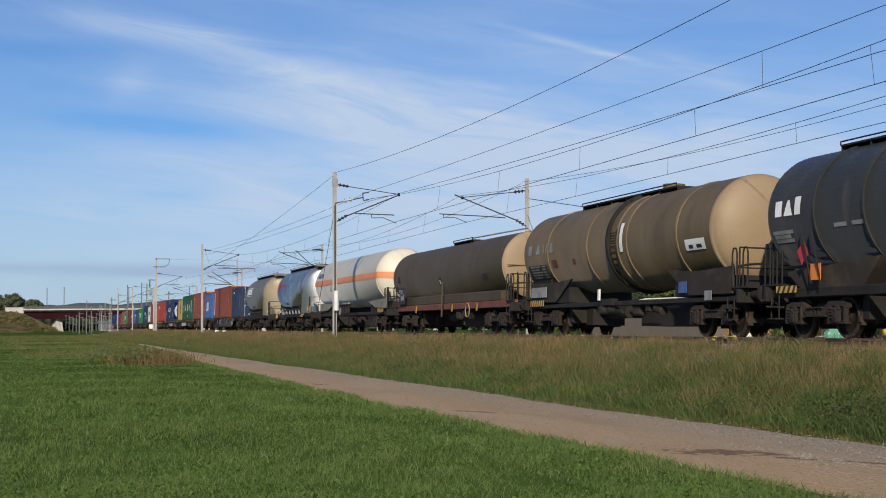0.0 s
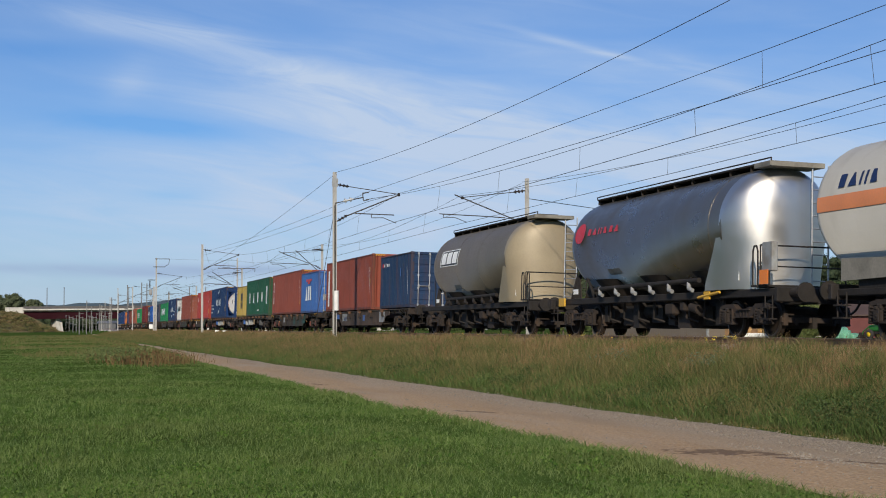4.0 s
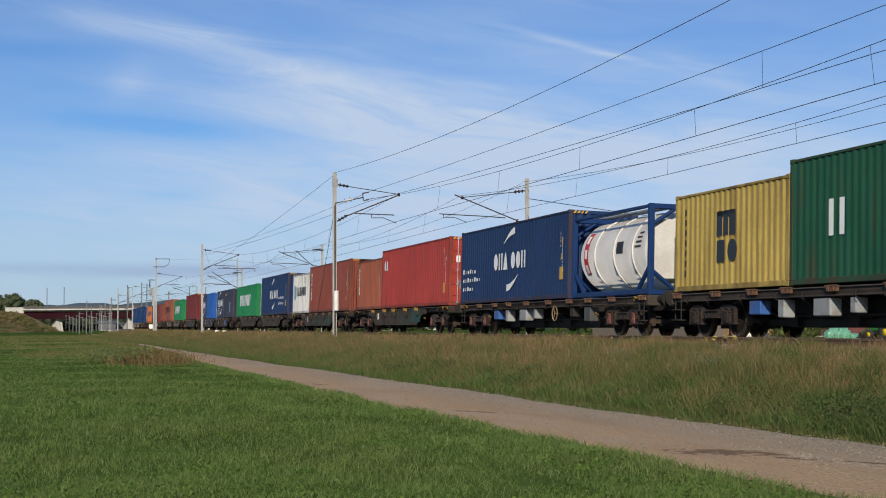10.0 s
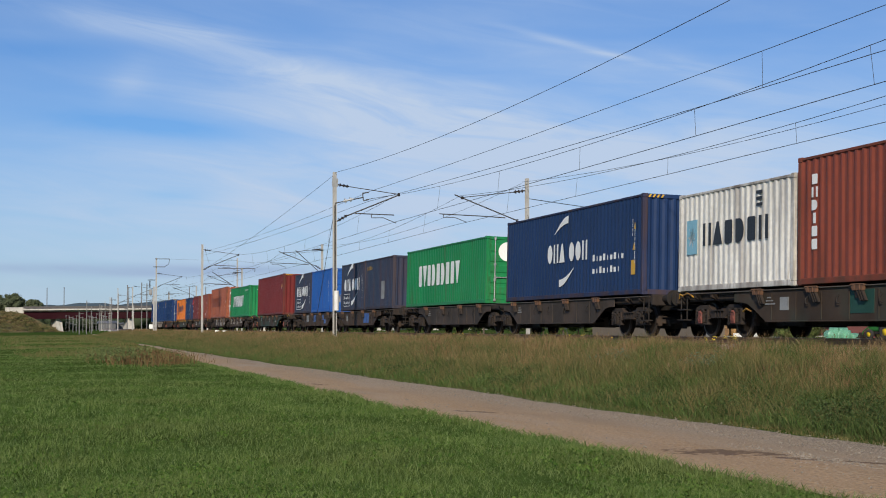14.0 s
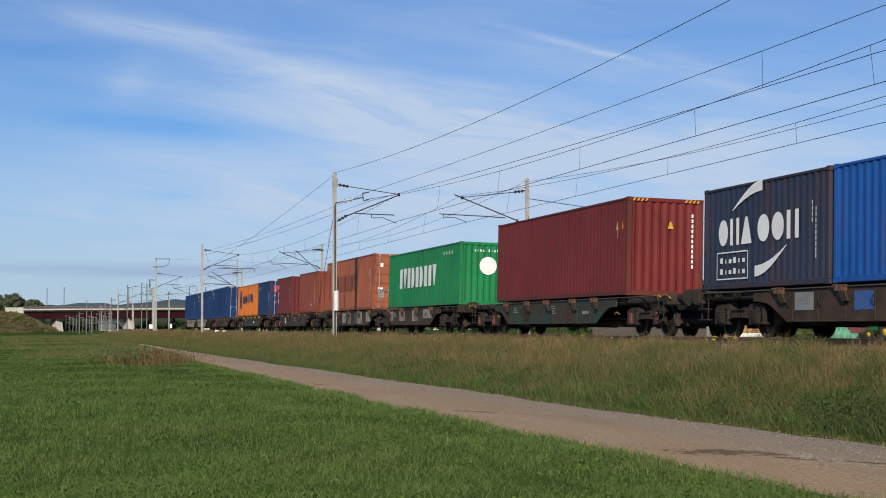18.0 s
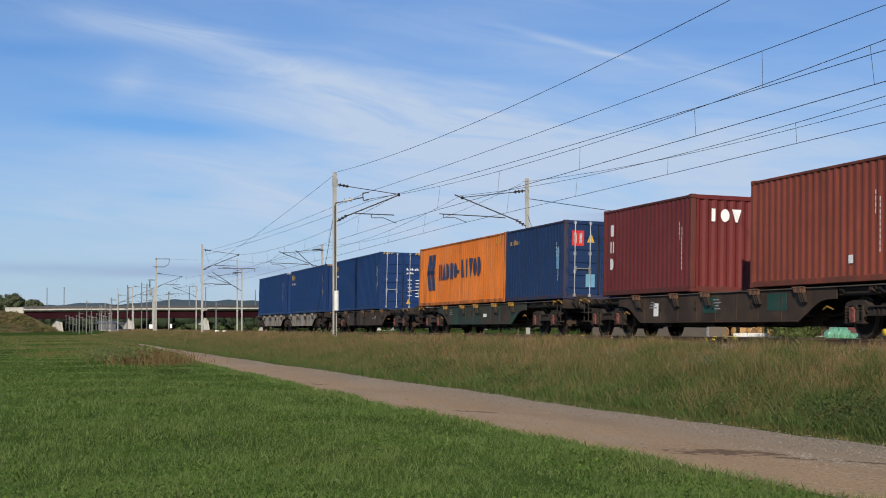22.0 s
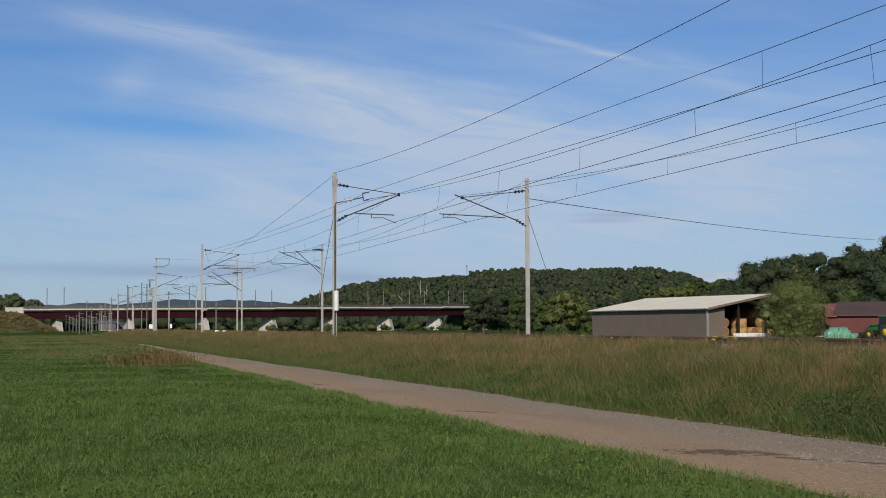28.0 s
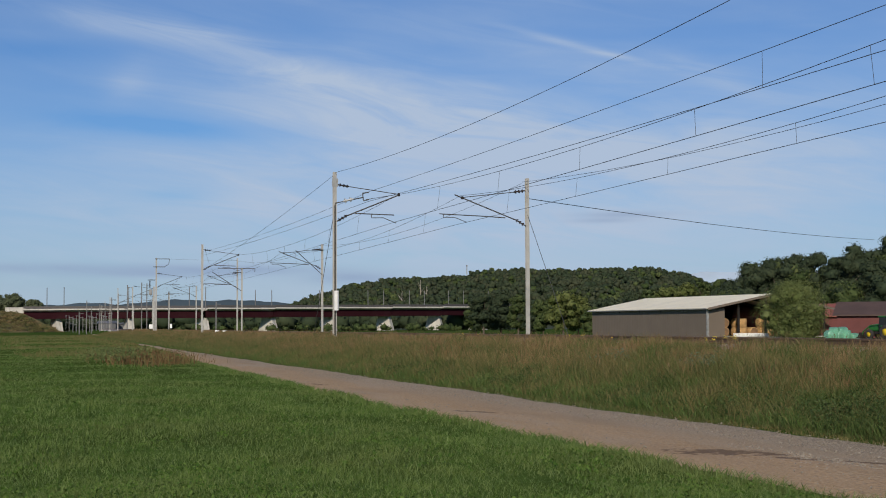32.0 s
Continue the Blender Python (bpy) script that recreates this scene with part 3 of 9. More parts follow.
def mast(s, lat, top, toward, reach, big=True, group="masts along the line", stay=0):
    """toward: +1 when the bracket reaches over a track on the far side, -1 on the near side."""
    m = line_pose(s, False) @ Matrix.Translation((0, lat, 0))
    ob = thing("catenary_mast", "galvanised steel H-beam railway mast with a cantilever bracket", "mast", group, at=m)
    part("post", beam(Shape(), -0.65, top, d=0.18, w=0.18, t=0.016), m_galv, ob)
    part("foundation", Shape().cbox(0, 0, -0.6, 0.7, 0.7, 0.5, 0.06), m_concrete, ob, "grey concrete block")
    y1 = toward * reach
    y0 = toward * 0.10
    part("top_insulator", discs((0, y0 + toward * 0.1, 7.50), (0, y0 + toward * 0.65, 7.42)), m_insul, ob)
    part("top_tie", Shape().tube([(0, y0, 7.52), (0, y0 + toward * 0.1, 7.50)], 0.03, 6).tube([(0, y0 + toward * 0.65, 7.42), (0, y1, 7.08)], 0.022, 6), m_arm, ob)
    part("strut_insulator", discs((0, y0 + toward * 0.08, 5.68), (0, y0 + toward * 0.55, 5.96)), m_insul, ob)
    ext = 1.12 if toward < 0 else 1.0
    part("strut", Shape().tube([(0, y0, 5.64), (0, y0 + toward * 0.08, 5.68)], 0.035).tube([(0, y0 + toward * 0.55, 5.94), (0, y0 + (y1 - y0) * ext, 5.66 + (7.05 - 5.66) * ext)], 0.032, 8), m_arm, ob)
    if toward > 0:
        arm, steady = [(1.04, 6.06), (3.07, 6.01)], [(1.89, 6.02), (1.89, 5.85), (2.51, 5.86), (3.19, 5.60)]
    else:
        arm, steady = [(-1.25, 6.04), (-2.3, 6.10), (-4.86, 6.19)], [(-4.65, 6.18), (-4.65, 6.01), (-4.04, 6.02), (-3.36, 5.77)]
    part("registration_arm", Shape().tube([(0.05, a, z) for a, z in arm], 0.028, 6), m_arm, ob)
    part("steady_arm", Shape().tube([(0.05, a, z) for a, z in steady], 0.020, 6), m_arm, ob)
    part("clamp", Shape().box(0, y1, 7.06, 0.1, 0.1, 0.16), m_iron, ob)
    if stay:
        part("stay_wire", Shape().tube([(0, 0, 6.3), (stay, -0.1 * toward, -0.35)], 0.014, 5), m_wire, ob)
    return ob


a_near = a_far = b_far = c_near = None
for i, (s, top) in enumerate(NEAR_MASTS):
    ob = mast(s, -3.3, top, 1, 3.35, stay=-5.4 if i == 1 else 0)
    if i == 1:
        a_near = ob
    elif i == 3:
        c_near = ob
for i, (s, top) in enumerate(FAR_MASTS):
    ob = mast(s, 7.3, top, -1, 3.6, stay=5.9 if i == 1 else 0)
    if i == 1:
        a_far = ob
    elif i == 2:
        b_far = ob

# fittings of the mast beside the path
m_pale_iron = surface("pale_porcelain", (0.55, 0.55, 0.53), 0.3, var=0.1)
m_weight = surface("white_painted_weights", (0.70, 0.70, 0.68), 0.7, var=0.1, scale=3)
part("second_bracket", Shape().tube([(0.1, 0.0, 6.55), (0.1, 1.45, 6.88)], 0.03), m_arm, a_near)
part("bracket_hook", Shape().tube([(0.1, 1.75, 7.15), (0.1, 1.42, 7.09), (0.1, 1.47, 6.71), (0.1, 1.75, 6.78)], 0.03), m_arm, a_near)
part("second_insulator", discs((0.1, 0.42, 6.66), (0.1, 0.95, 6.79), 2, 0.13), m_pale_iron, a_near, "pale porcelain insulator")
part("second_tie", Shape().tube([(0.1, 1.6, 6.77), (0.1, 3.15, 7.05)], 0.015, 5), m_wire, a_near)
part("weight_stack", Shape().cyl((0.24, 0.04, 1.14), (0.24, 0.04, 2.13), 0.125, 14), m_weight, a_near, "stack of white-painted tension weights")
part("weight_guide", Shape().cyl((0.16, -0.02, -0.4), (0.16, -0.02, 6.4), 0.028, 6), m_iron, a_near)
# added dark strip that draws the shaded web between the flanges
part("cable_duct", Shape().box(0.105, 0.0, 3.0, 0.03, 0.05, 7.0), m_iron, a_near, "dark cable duct")
part("name_plate", Shape().box(0.11, 0.0, 7.6, 0.02, 0.3, 0.42), m_plate, a_near)
# double bracket and cross arms of the masts further on
part("second_strut", Shape().tube([(0.14, 0, 5.1), (0.14, -2.5, 7.35)], 0.035, 6), m_arm, b_far)
part("top_arm", Shape().tube([(0.14, 0.1, 7.4), (0.14, -1.0, 7.39)], 0.05, 6), m_iron, b_far)
part("second_arm", Shape().tube([(0.14, -1.3, 6.03), (0.14, -2.6, 6.12)], 0.03, 6), m_arm, b_far)
mc = thing("catenary_mast", "second steel mast with a long cross arm", "mast", "masts along the line", at=line_pose(-190.0, False) @ Matrix.Translation((0, 7.85, 0)))
part("post", beam(Shape(), -0.65, 8.25, d=0.18, w=0.18, t=0.016), m_galv, mc)
part("cross_arm", Shape().box(0, -0.75, 8.17, 0.08, 4.9, 0.08), m_arm, mc)
part("cross_arm", Shape().box(0, -0.5, 7.61, 0.1, 1.3, 0.1), m_iron, mc)
part("hanger", Shape().box(0, 1.64, 7.95, 0.06, 0.06, 0.5), m_arm, mc)
part("strut", Shape().tube([(0, -0.1, 5.19), (0, -3.95, 7.67)], 0.045, 6), m_arm, mc)
part("arm", Shape().tube([(0, -1.4, 6.0), (0, -3.7, 6.0)], 0.035, 6), m_arm, mc)
part("top_arm", Shape().box(0.17, 0.8, 9.42, 0.09, 1.9, 0.09), m_arm, c_near)
part("cross_arm", Shape().box(0.17, 0.35, 8.36, 0.09, 1.6, 0.09), m_arm, c_near)
part("hanger", Shape().tube([(0.17, 1.1, 8.4), (0.17, 1.6, 8.7), (0.17, 1.7, 9.4)], 0.03, 6), m_arm, c_near)


def strand(name, label, a, b, sag, r=0.0092, n=24, bulge=0.0):
    """A wire between two (s, across, height) points that hangs by sag in the middle."""
    pts = []
    for i in range(n + 1):
        t = i / n
        pts.append(on_line(a[0] + (b[0] - a[0]) * t, a[1] + (b[1] - a[1]) * t, a[2] + (b[2] - a[2]) * t - 4 * sag * t * (1 - t)))
    ob = part(name, Shape().tube(pts, r, 5), m_wire)
    return tagged(ob, label, "overhead wire", group="overhead wires")


def catenary(lat, masts, mess, cont, sag, right_end=50.0):
    """Messenger, contact wire and evenly spaced droppers, span by span."""
    st = [(right_end, 0)] + list(masts)
    for i, ((s1, _), (s0, _)) in enumerate(zip(st[:-1], st[1:])):
        if s0 < -330:
            break
        z1, z0 = lat + (0.2 if i % 2 else -0.2), lat + (-0.2 if i % 2 else 0.2)
        w = strand("messenger_wire", "dark bronze messenger wire sagging between masts", (s1, lat, mess), (s0, lat, mess), sag)
        strand("contact_wire", "dark copper contact wire over the track", (s1, z1, cont), (s0, z0, cont), 0.03, 0.0102)
        k = int((s1 - s0) / 17.6)
        for j in range(-k, k):
            s = (s1 + s0) / 2 + 8.75 * (j + 0.5)
            t = (s - s1) / (s0 - s1)
            top = mess - 4 * sag * t * (1 - t)
            part("dropper", Shape().cyl(on_line(s, lat, top), on_line(s, z1 + (z0 - z1) * t, cont - 0.12 * t * (1 - t)), 0.006, 4), m_wire, w)


catenary(0.0, NEAR_MASTS, 7.07, 5.65, 0.71)
catenary(FAR - 0.1, FAR_MASTS, 7.17, 5.65, 0.97)
# overlap section: a second pair of wires drawn aside to the hook of the next mast
HOOK = -1.55
w = strand("messenger_wire", "dark bronze messenger wire of the overlap span", (-10.6, 0.0, 7.26), (-70.2, HOOK, 7.17), 0.17)
strand("contact_wire", "dark contact wire lifted out of use", (-10.6, 0.0, 6.16), (-70.2, HOOK, 6.69), 0.20)
for s in (-22.4, -31.2):
    t = (s + 10.6) / -59.6
    part("dropper", Shape().cyl(on_line(s, HOOK * t, 7.26 - 0.09 * t - 0.68 * t * (1 - t)), on_line(s, HOOK * t, 6.16 + 0.53 * t - 0.8 * t * (1 - t)), 0.006, 4), m_wire, w)
strand("messenger_wire", "dark wire run on to its anchor", (-70.2, HOOK, 7.17), (-132.5, -3.2, 7.35), 0.3)
strand("contact_wire", "dark wire run down to its anchor", (-70.2, HOOK, 6.69), (-132.5, -3.2, 7.0), 0.2)
# wires along the mast tops
strand("earth_wire", "thin earth wire along the mast tops", (-10.6, -3.3, 7.94), (-70.3, -3.3, 8.11), 0.77)
strand("earth_wire", "thin earth wire along the mast tops", (-70.6, -3.3, 8.0), (-132.5, -3.3, 5.6), 0.25)
strand("feeder_wire", "thin feeder wire along the far masts", (-11.2, 7.0, 7.93), (-71.2, 7.0, 7.97), 0.97)
strand("feeder_wire", "thin feeder wire along the far masts", (-71.2, 7.0, 7.9), (-129, 7.0, 7.8), 0.86)
strand("feeder_wire", "thin feeder wire along the far masts", (-129, 7.0, 7.7), (-190.5, 7.0, 9.3), 0.8)
strand("cross_wire", "thin wire across the tracks between two masts", (-191.2, -1.6, 9.4), (-190.5, 7.3, 9.25), 0.05)
strand("cross_wire", "thin wire across the tracks between two masts", (-132.3, -3.1, 7.75), (-190.3, 4.0, 7.9), 0.3)
# ================= the distance: viaduct, hills, woods, farm =================
rng = np.random.default_rng(5)
# the dark and the ridge green are greyed in colour for distance haze
m_leaf_dark = grass_mat("dark_foliage", (0.027, 0.041, 0.024), (0.040, 0.056, 0.030), (0.056, 0.070, 0.038), scale=0.05)
m_leaf_ridge = grass_mat("hazed_ridge_foliage", (0.036, 0.047, 0.028), (0.050, 0.060, 0.034), (0.062, 0.070, 0.040), scale=0.04)
m_leaf_mid = grass_mat("mid_foliage", (0.032, 0.052, 0.019), (0.055, 0.078, 0.026), (0.095, 0.115, 0.045), scale=0.12)
m_leaf_gold = grass_mat("yellowing_foliage", (0.056, 0.078, 0.022), (0.085, 0.104, 0.030), (0.125, 0.14, 0.05), scale=0.15)
m_leaf_bush = grass_mat("willow_foliage", (0.080, 0.104, 0.034), (0.110, 0.138, 0.044), (0.145, 0.168, 0.066), scale=0.4)
# far embankment crowns: haze put in as a paler, greyer green
m_leaf_grey = grass_mat("hazed_embankment_foliage", (0.058, 0.074, 0.040), (0.080, 0.096, 0.052), (0.108, 0.122, 0.070), scale=0.3)
m_bark = surface("grey_brown_bark", (0.10, 0.08, 0.06), 0.95, var=0.3, scale=2, bump=0.5)
m_girder = surface("wine_red_girder_paint", (0.026, 0.0062, 0.0095), 0.8, var=0.12, scale=0.2, dirt=(0.03, 0.012, 0.013), dirt_amt=0.2, dirt_scale=0.3, spec=0.06)
m_pier = surface("pale_concrete", (0.52, 0.50, 0.45), 0.9, var=0.12, scale=0.3, dirt=(0.3, 0.29, 0.26), dirt_amt=0.2, dirt_scale=0.4, streak=True)
m_tiles_dim = surface("dark_railing_paint", (0.07, 0.065, 0.065), 0.7)
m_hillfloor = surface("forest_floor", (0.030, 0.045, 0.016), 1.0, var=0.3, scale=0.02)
# both far hill colours have the blue of the haze mixed in
m_far = surface("haze_blue_distant_woods", (0.042, 0.066, 0.090), 1.0, var=0.14, scale=0.004, fine=0.02, bump=0)
m_blue = surface("haze_pale_distance", (0.36, 0.45, 0.57), 1.0, var=0.06, scale=0.004, fine=0.02, bump=0)
m_scrub = surface("dry_scrub_soil", (0.13, 0.100, 0.050), 1.0, var=0.3, scale=0.15, dirt=(0.05, 0.07, 0.025), dirt_amt=0.5, dirt_scale=0.12)


def leaf_quads(centres, radii, per, size, seed, tumble=0.5):
    """Loose leaf clusters on and in ellipsoids round the centres: arrays of corners and faces."""
    g = np.random.default_rng(seed)
    n = len(centres)
    d = g.normal(size=(n, per, 3))
    d /= np.linalg.norm(d, axis=2, keepdims=True)
    rad = 0.72 + 0.36 * g.random((n, per, 1)) ** 0.7
    p = centres[:, None, :] + d * radii[:, None, :] * rad
    nrm = d + tumble * g.normal(size=d.shape)
    nrm /= np.linalg.norm(nrm, axis=2, keepdims=True)
    t = np.cross(nrm, g.normal(size=d.shape))
    t /= np.linalg.norm(t, axis=2, keepdims=True)
    b = np.cross(nrm, t)
    sz = np.broadcast_to(np.asarray(size, dtype=float).reshape(-1, 1, 1), (n, 1, 1)) * (0.6 + 0.8 * g.random((n, per, 1)))
    q = np.stack([p - t * sz - b * sz * 0.55, p + t * sz - b * sz * 0.55, p + t * sz * 0.7 + b * sz * 0.55, p - t * sz * 0.7 + b * sz * 0.55], axis=2).reshape(-1, 3)
    return q, np.arange(len(q)).reshape(-1, 4)


def lump_shell(rings=5, sides=8):
    """A low-cut ball of unit radius: corners and quads, poles cut flat."""
    v = [(math.sin(math.pi * (i + 0.5) / rings) * math.cos(2 * math.pi * j / sides), math.sin(math.pi * (i + 0.5) / rings) * math.sin(2 * math.pi * j / sides), math.cos(math.pi * (i + 0.5) / rings)) for i in range(rings) for j in range(sides)]
    f = [(i * sides + j, (i + 1) * sides + j, (i + 1) * sides + (j + 1) % sides, i * sides + (j + 1) % sides) for i in range(rings - 1) for j in range(sides)]
    return np.array(v), np.array(f)


def lumps(centres, radii, seed, rough=0.3, rings=5, sides=8):
    """Dented balls round the centres, the dark hearts of leaf clumps or far crowns."""
    g = np.random.default_rng(seed)
    sv, sf = lump_shell(rings, sides)
    n = len(centres)
    d = 1 + rough * (g.random((n, len(sv), 1)) - 0.5) * 2
    v = centres[:, None, :] + sv[None] * radii[:, None, :] * d
    f = np.arange(n)[:, None, None] * len(sv) + sf[None]
    return v.reshape(-1, 3), f.reshape(-1, 4)


def tree(x, y, h, w, mat, seed, clumps=34, per=100, leaf=0.22, low=0.18, label="leafy broadleaf tree", group="trees behind the line", name="tree", trunk=True, base=0.0, heart=0.62):
    """Tapered trunk with limbs and a crown of many leaf clumps with gaps."""
    g = np.random.default_rng(seed)
    z = ground_z(x, y) + base
    ob = thing(name, label, name, group, at=pose(x, y, z))
    if trunk:
        sh = Shape().cyl((0, 0, -0.3), (0.1, 0.05, h * 0.55), h * 0.028, 8, h * 0.014)
        for i in range(5):
            a = g.random() * 6.28
            sh.cyl((0.05, 0.02, h * (0.25 + 0.07 * i)), (w * 0.33 * math.cos(a), w * 0.33 * math.sin(a), h * (0.5 + 0.08 * i)), h * 0.011, 6, h * 0.004)
        part("trunk", sh, m_bark, ob)
    c, r = [], []
    for i in range(clumps):
        a, t = g.random() * 6.28, g.random()
        hz = h * (low + (0.93 - low) * t)
        span = w / 2 * math.sin(math.pi * (0.12 + 0.80 * t)) ** 0.6
        k = span * (0.25 + 0.6 * g.random())
        c.append((k * math.cos(a), k * math.sin(a), hz))
        s = w * (0.13 + 0.09 * g.random())
        r.append((s, s, s * 0.8))
    v, f = leaf_quads(np.array(c), np.array(r), per, leaf, seed + 1, 0.25)
    v2, f2 = lumps(np.array(c), np.array(r) * heart, seed + 2, 0.4)
    crown = new("crown", cloud_mesh("crown", np.concatenate([v, v2]), np.concatenate([f, f2 + len(v)]), mat))
    crown.parent = ob
    return ob


def at_bearing(az, dist):
    """Place seen from the path at a bearing in degrees, anticlockwise from the track's forward way."""
    return dist * math.cos(radians(az)), dist * math.sin(radians(az))


# ---- wooded ridge ----
SKYLINE = ((141, 0.026), (146, 0.026), (150, 0.026), (152.4, 0.026), (153.2, 0.030), (153.9, 0.0362), (155.6, 0.0414), (158.3, 0.043), (161.3, 0.0414), (163, 0.0398), (165.8, 0.0362), (168.1, 0.030), (170.3, 0.018), (171.6, 0.010), (173.5, 0.002), (178, -0.002))


def hill_z(az, r):
    e = np.interp(az, [p[0] for p in SKYLINE], [p[1] for p in SKYLINE])
    top = np.maximum(e * 1120 - 10.0, 0)
    t = np.clip((r - 760) / 340, 0, 1)
    return top * (t * t * (3 - 2 * t)) + 1.3 * np.sin(az * 1.1 + 0.7 * np.sin(az * 2.7)) * t * np.clip(top / 20, 0, 1) - 0.6


def build_ridge():
    sh = Shape()
    azs = [141 + 0.5 * i for i in range(75)]
    rs = [740 + 40 * i for i in range(10)] + [1200, 1400, 1700]
    n = len(azs)
    for r in rs:
        for az in azs:
            x, y = at_bearing(az, r)
            sh.v.append((x, y, float(hill_z(az, r)) * (1 if r < 1250 else 0.8)))
    sh.f = [(j * n + i + 1, j * n + i, (j + 1) * n + i, (j + 1) * n + i + 1) for j in range(len(rs) - 1) for i in range(n - 1)]
    sh.s = [True] * len(sh.f)
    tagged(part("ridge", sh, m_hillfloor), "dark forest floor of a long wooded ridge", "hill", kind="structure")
    g = np.random.default_rng(11)
    n = 5200
    az, r = 148 + 24.5 * g.random(n), 760 + 360 * np.sqrt(g.random(n))
    keep = hill_z(az, r) > 0.6
    az, r = az[keep], r[keep]
    h = 5.5 + 4.5 * g.random(len(az)) ** 1.5
    base = np.stack([r * np.cos(np.radians(az)), r * np.sin(np.radians(az)), hill_z(az, r)], axis=1)
    pick = np.arange(len(az)) % 9
    for k, m in enumerate((m_leaf_dark, m_leaf_ridge, m_leaf_mid)):
        sel = (pick < 5) if k == 0 else (pick < 8) & (pick >= 5) if k == 1 else pick == 8
        c0, hh = base[sel], h[sel]
        cs, rr = [], []
        for j in range(3):
            o = g.normal(size=(len(c0), 3)) * np.array([1.7, 1.7, 0.6])
            cs.append(c0 + o + np.stack([0 * hh, 0 * hh, hh * (0.40 + 0.17 * j)], axis=1))
            q = hh * (0.34 - 0.06 * j)
            rr.append(np.stack([q, q, q * 0.85], axis=1))
        cs, rr = np.concatenate(cs), np.concatenate(rr)
        v, f = lumps(cs, rr * 0.86, 40 + k, 0.42, 5, 7)
        v2, f2 = leaf_quads(cs, rr, 16, 0.5, 44 + k, 0.3)
        ob = new("ridge_woods", cloud_mesh("ridge_woods", np.concatenate([v, v2]), np.concatenate([f, f2 + len(v)]), m))
        tagged(ob, "dense mixed broadleaf forest on the ridge", "forest", kind="stuff")


build_ridge()


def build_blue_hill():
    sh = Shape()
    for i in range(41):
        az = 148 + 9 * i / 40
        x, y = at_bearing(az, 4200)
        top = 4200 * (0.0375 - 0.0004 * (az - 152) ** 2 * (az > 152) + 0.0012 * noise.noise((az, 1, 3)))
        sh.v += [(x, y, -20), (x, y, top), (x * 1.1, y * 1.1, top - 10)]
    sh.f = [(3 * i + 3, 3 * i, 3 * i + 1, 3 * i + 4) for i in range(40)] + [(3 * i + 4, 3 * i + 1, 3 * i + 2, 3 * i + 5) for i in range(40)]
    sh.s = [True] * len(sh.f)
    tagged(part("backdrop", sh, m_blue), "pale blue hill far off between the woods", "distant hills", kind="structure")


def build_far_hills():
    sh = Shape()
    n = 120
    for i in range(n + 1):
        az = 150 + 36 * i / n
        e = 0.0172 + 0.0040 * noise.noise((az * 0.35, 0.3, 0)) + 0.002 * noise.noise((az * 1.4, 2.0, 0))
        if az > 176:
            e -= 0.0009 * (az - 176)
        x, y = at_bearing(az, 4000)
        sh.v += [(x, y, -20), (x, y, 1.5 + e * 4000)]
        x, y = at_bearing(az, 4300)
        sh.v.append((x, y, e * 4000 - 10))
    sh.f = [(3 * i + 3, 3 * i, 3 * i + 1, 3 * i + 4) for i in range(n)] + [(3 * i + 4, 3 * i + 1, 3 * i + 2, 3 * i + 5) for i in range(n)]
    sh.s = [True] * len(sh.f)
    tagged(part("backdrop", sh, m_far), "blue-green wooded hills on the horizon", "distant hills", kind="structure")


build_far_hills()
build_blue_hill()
m_deadwood = surface("pale_dead_wood", (0.34, 0.31, 0.26), 0.9, var=0.2, scale=0.5)
for k, (az, r, h) in enumerate(((164.85, 930, 13.0), (165.6, 900, 9.0), (164.6, 940, 8.5))):
    x, y = at_bearing(az, r)
    ob = thing("dead_tree", "pale bare tree trunk among the woods of the ridge", "tree", "bare trees on the ridge", at=pose(x, y, float(hill_z(az, r))))
    sh = Shape().cyl((0, 0, -0.5), (0.3, 0.3, h + 4), 0.42, 7, 0.12)
    for j in range(5):
        a = 1.3 * j + k
        sh.cyl((0.15, 0.15, h * (0.55 + 0.1 * j)), (2.2 * math.cos(a), 2.2 * math.sin(a), h * (0.8 + 0.11 * j)), 0.16, 5, 0.05)
    part("trunk", sh, m_deadwood, ob)

# ---- viaduct ----
m_deckmast = surface("dull_grey_mast_paint", (0.15, 0.15, 0.15), 0.8, var=0.15)
PIERS = ((-621.7, 9.3, 9.14), (-613.5, 38.7, 9.2), (-610.0, 69.1, 9.33), (-617.6, 98.6, 9.59), (-628.4, 127.2, 9.88), (-638.7, 155.8, 10.17), (-651.8, 183.4, 10.48), (-666.9, 209.9, 10.81))


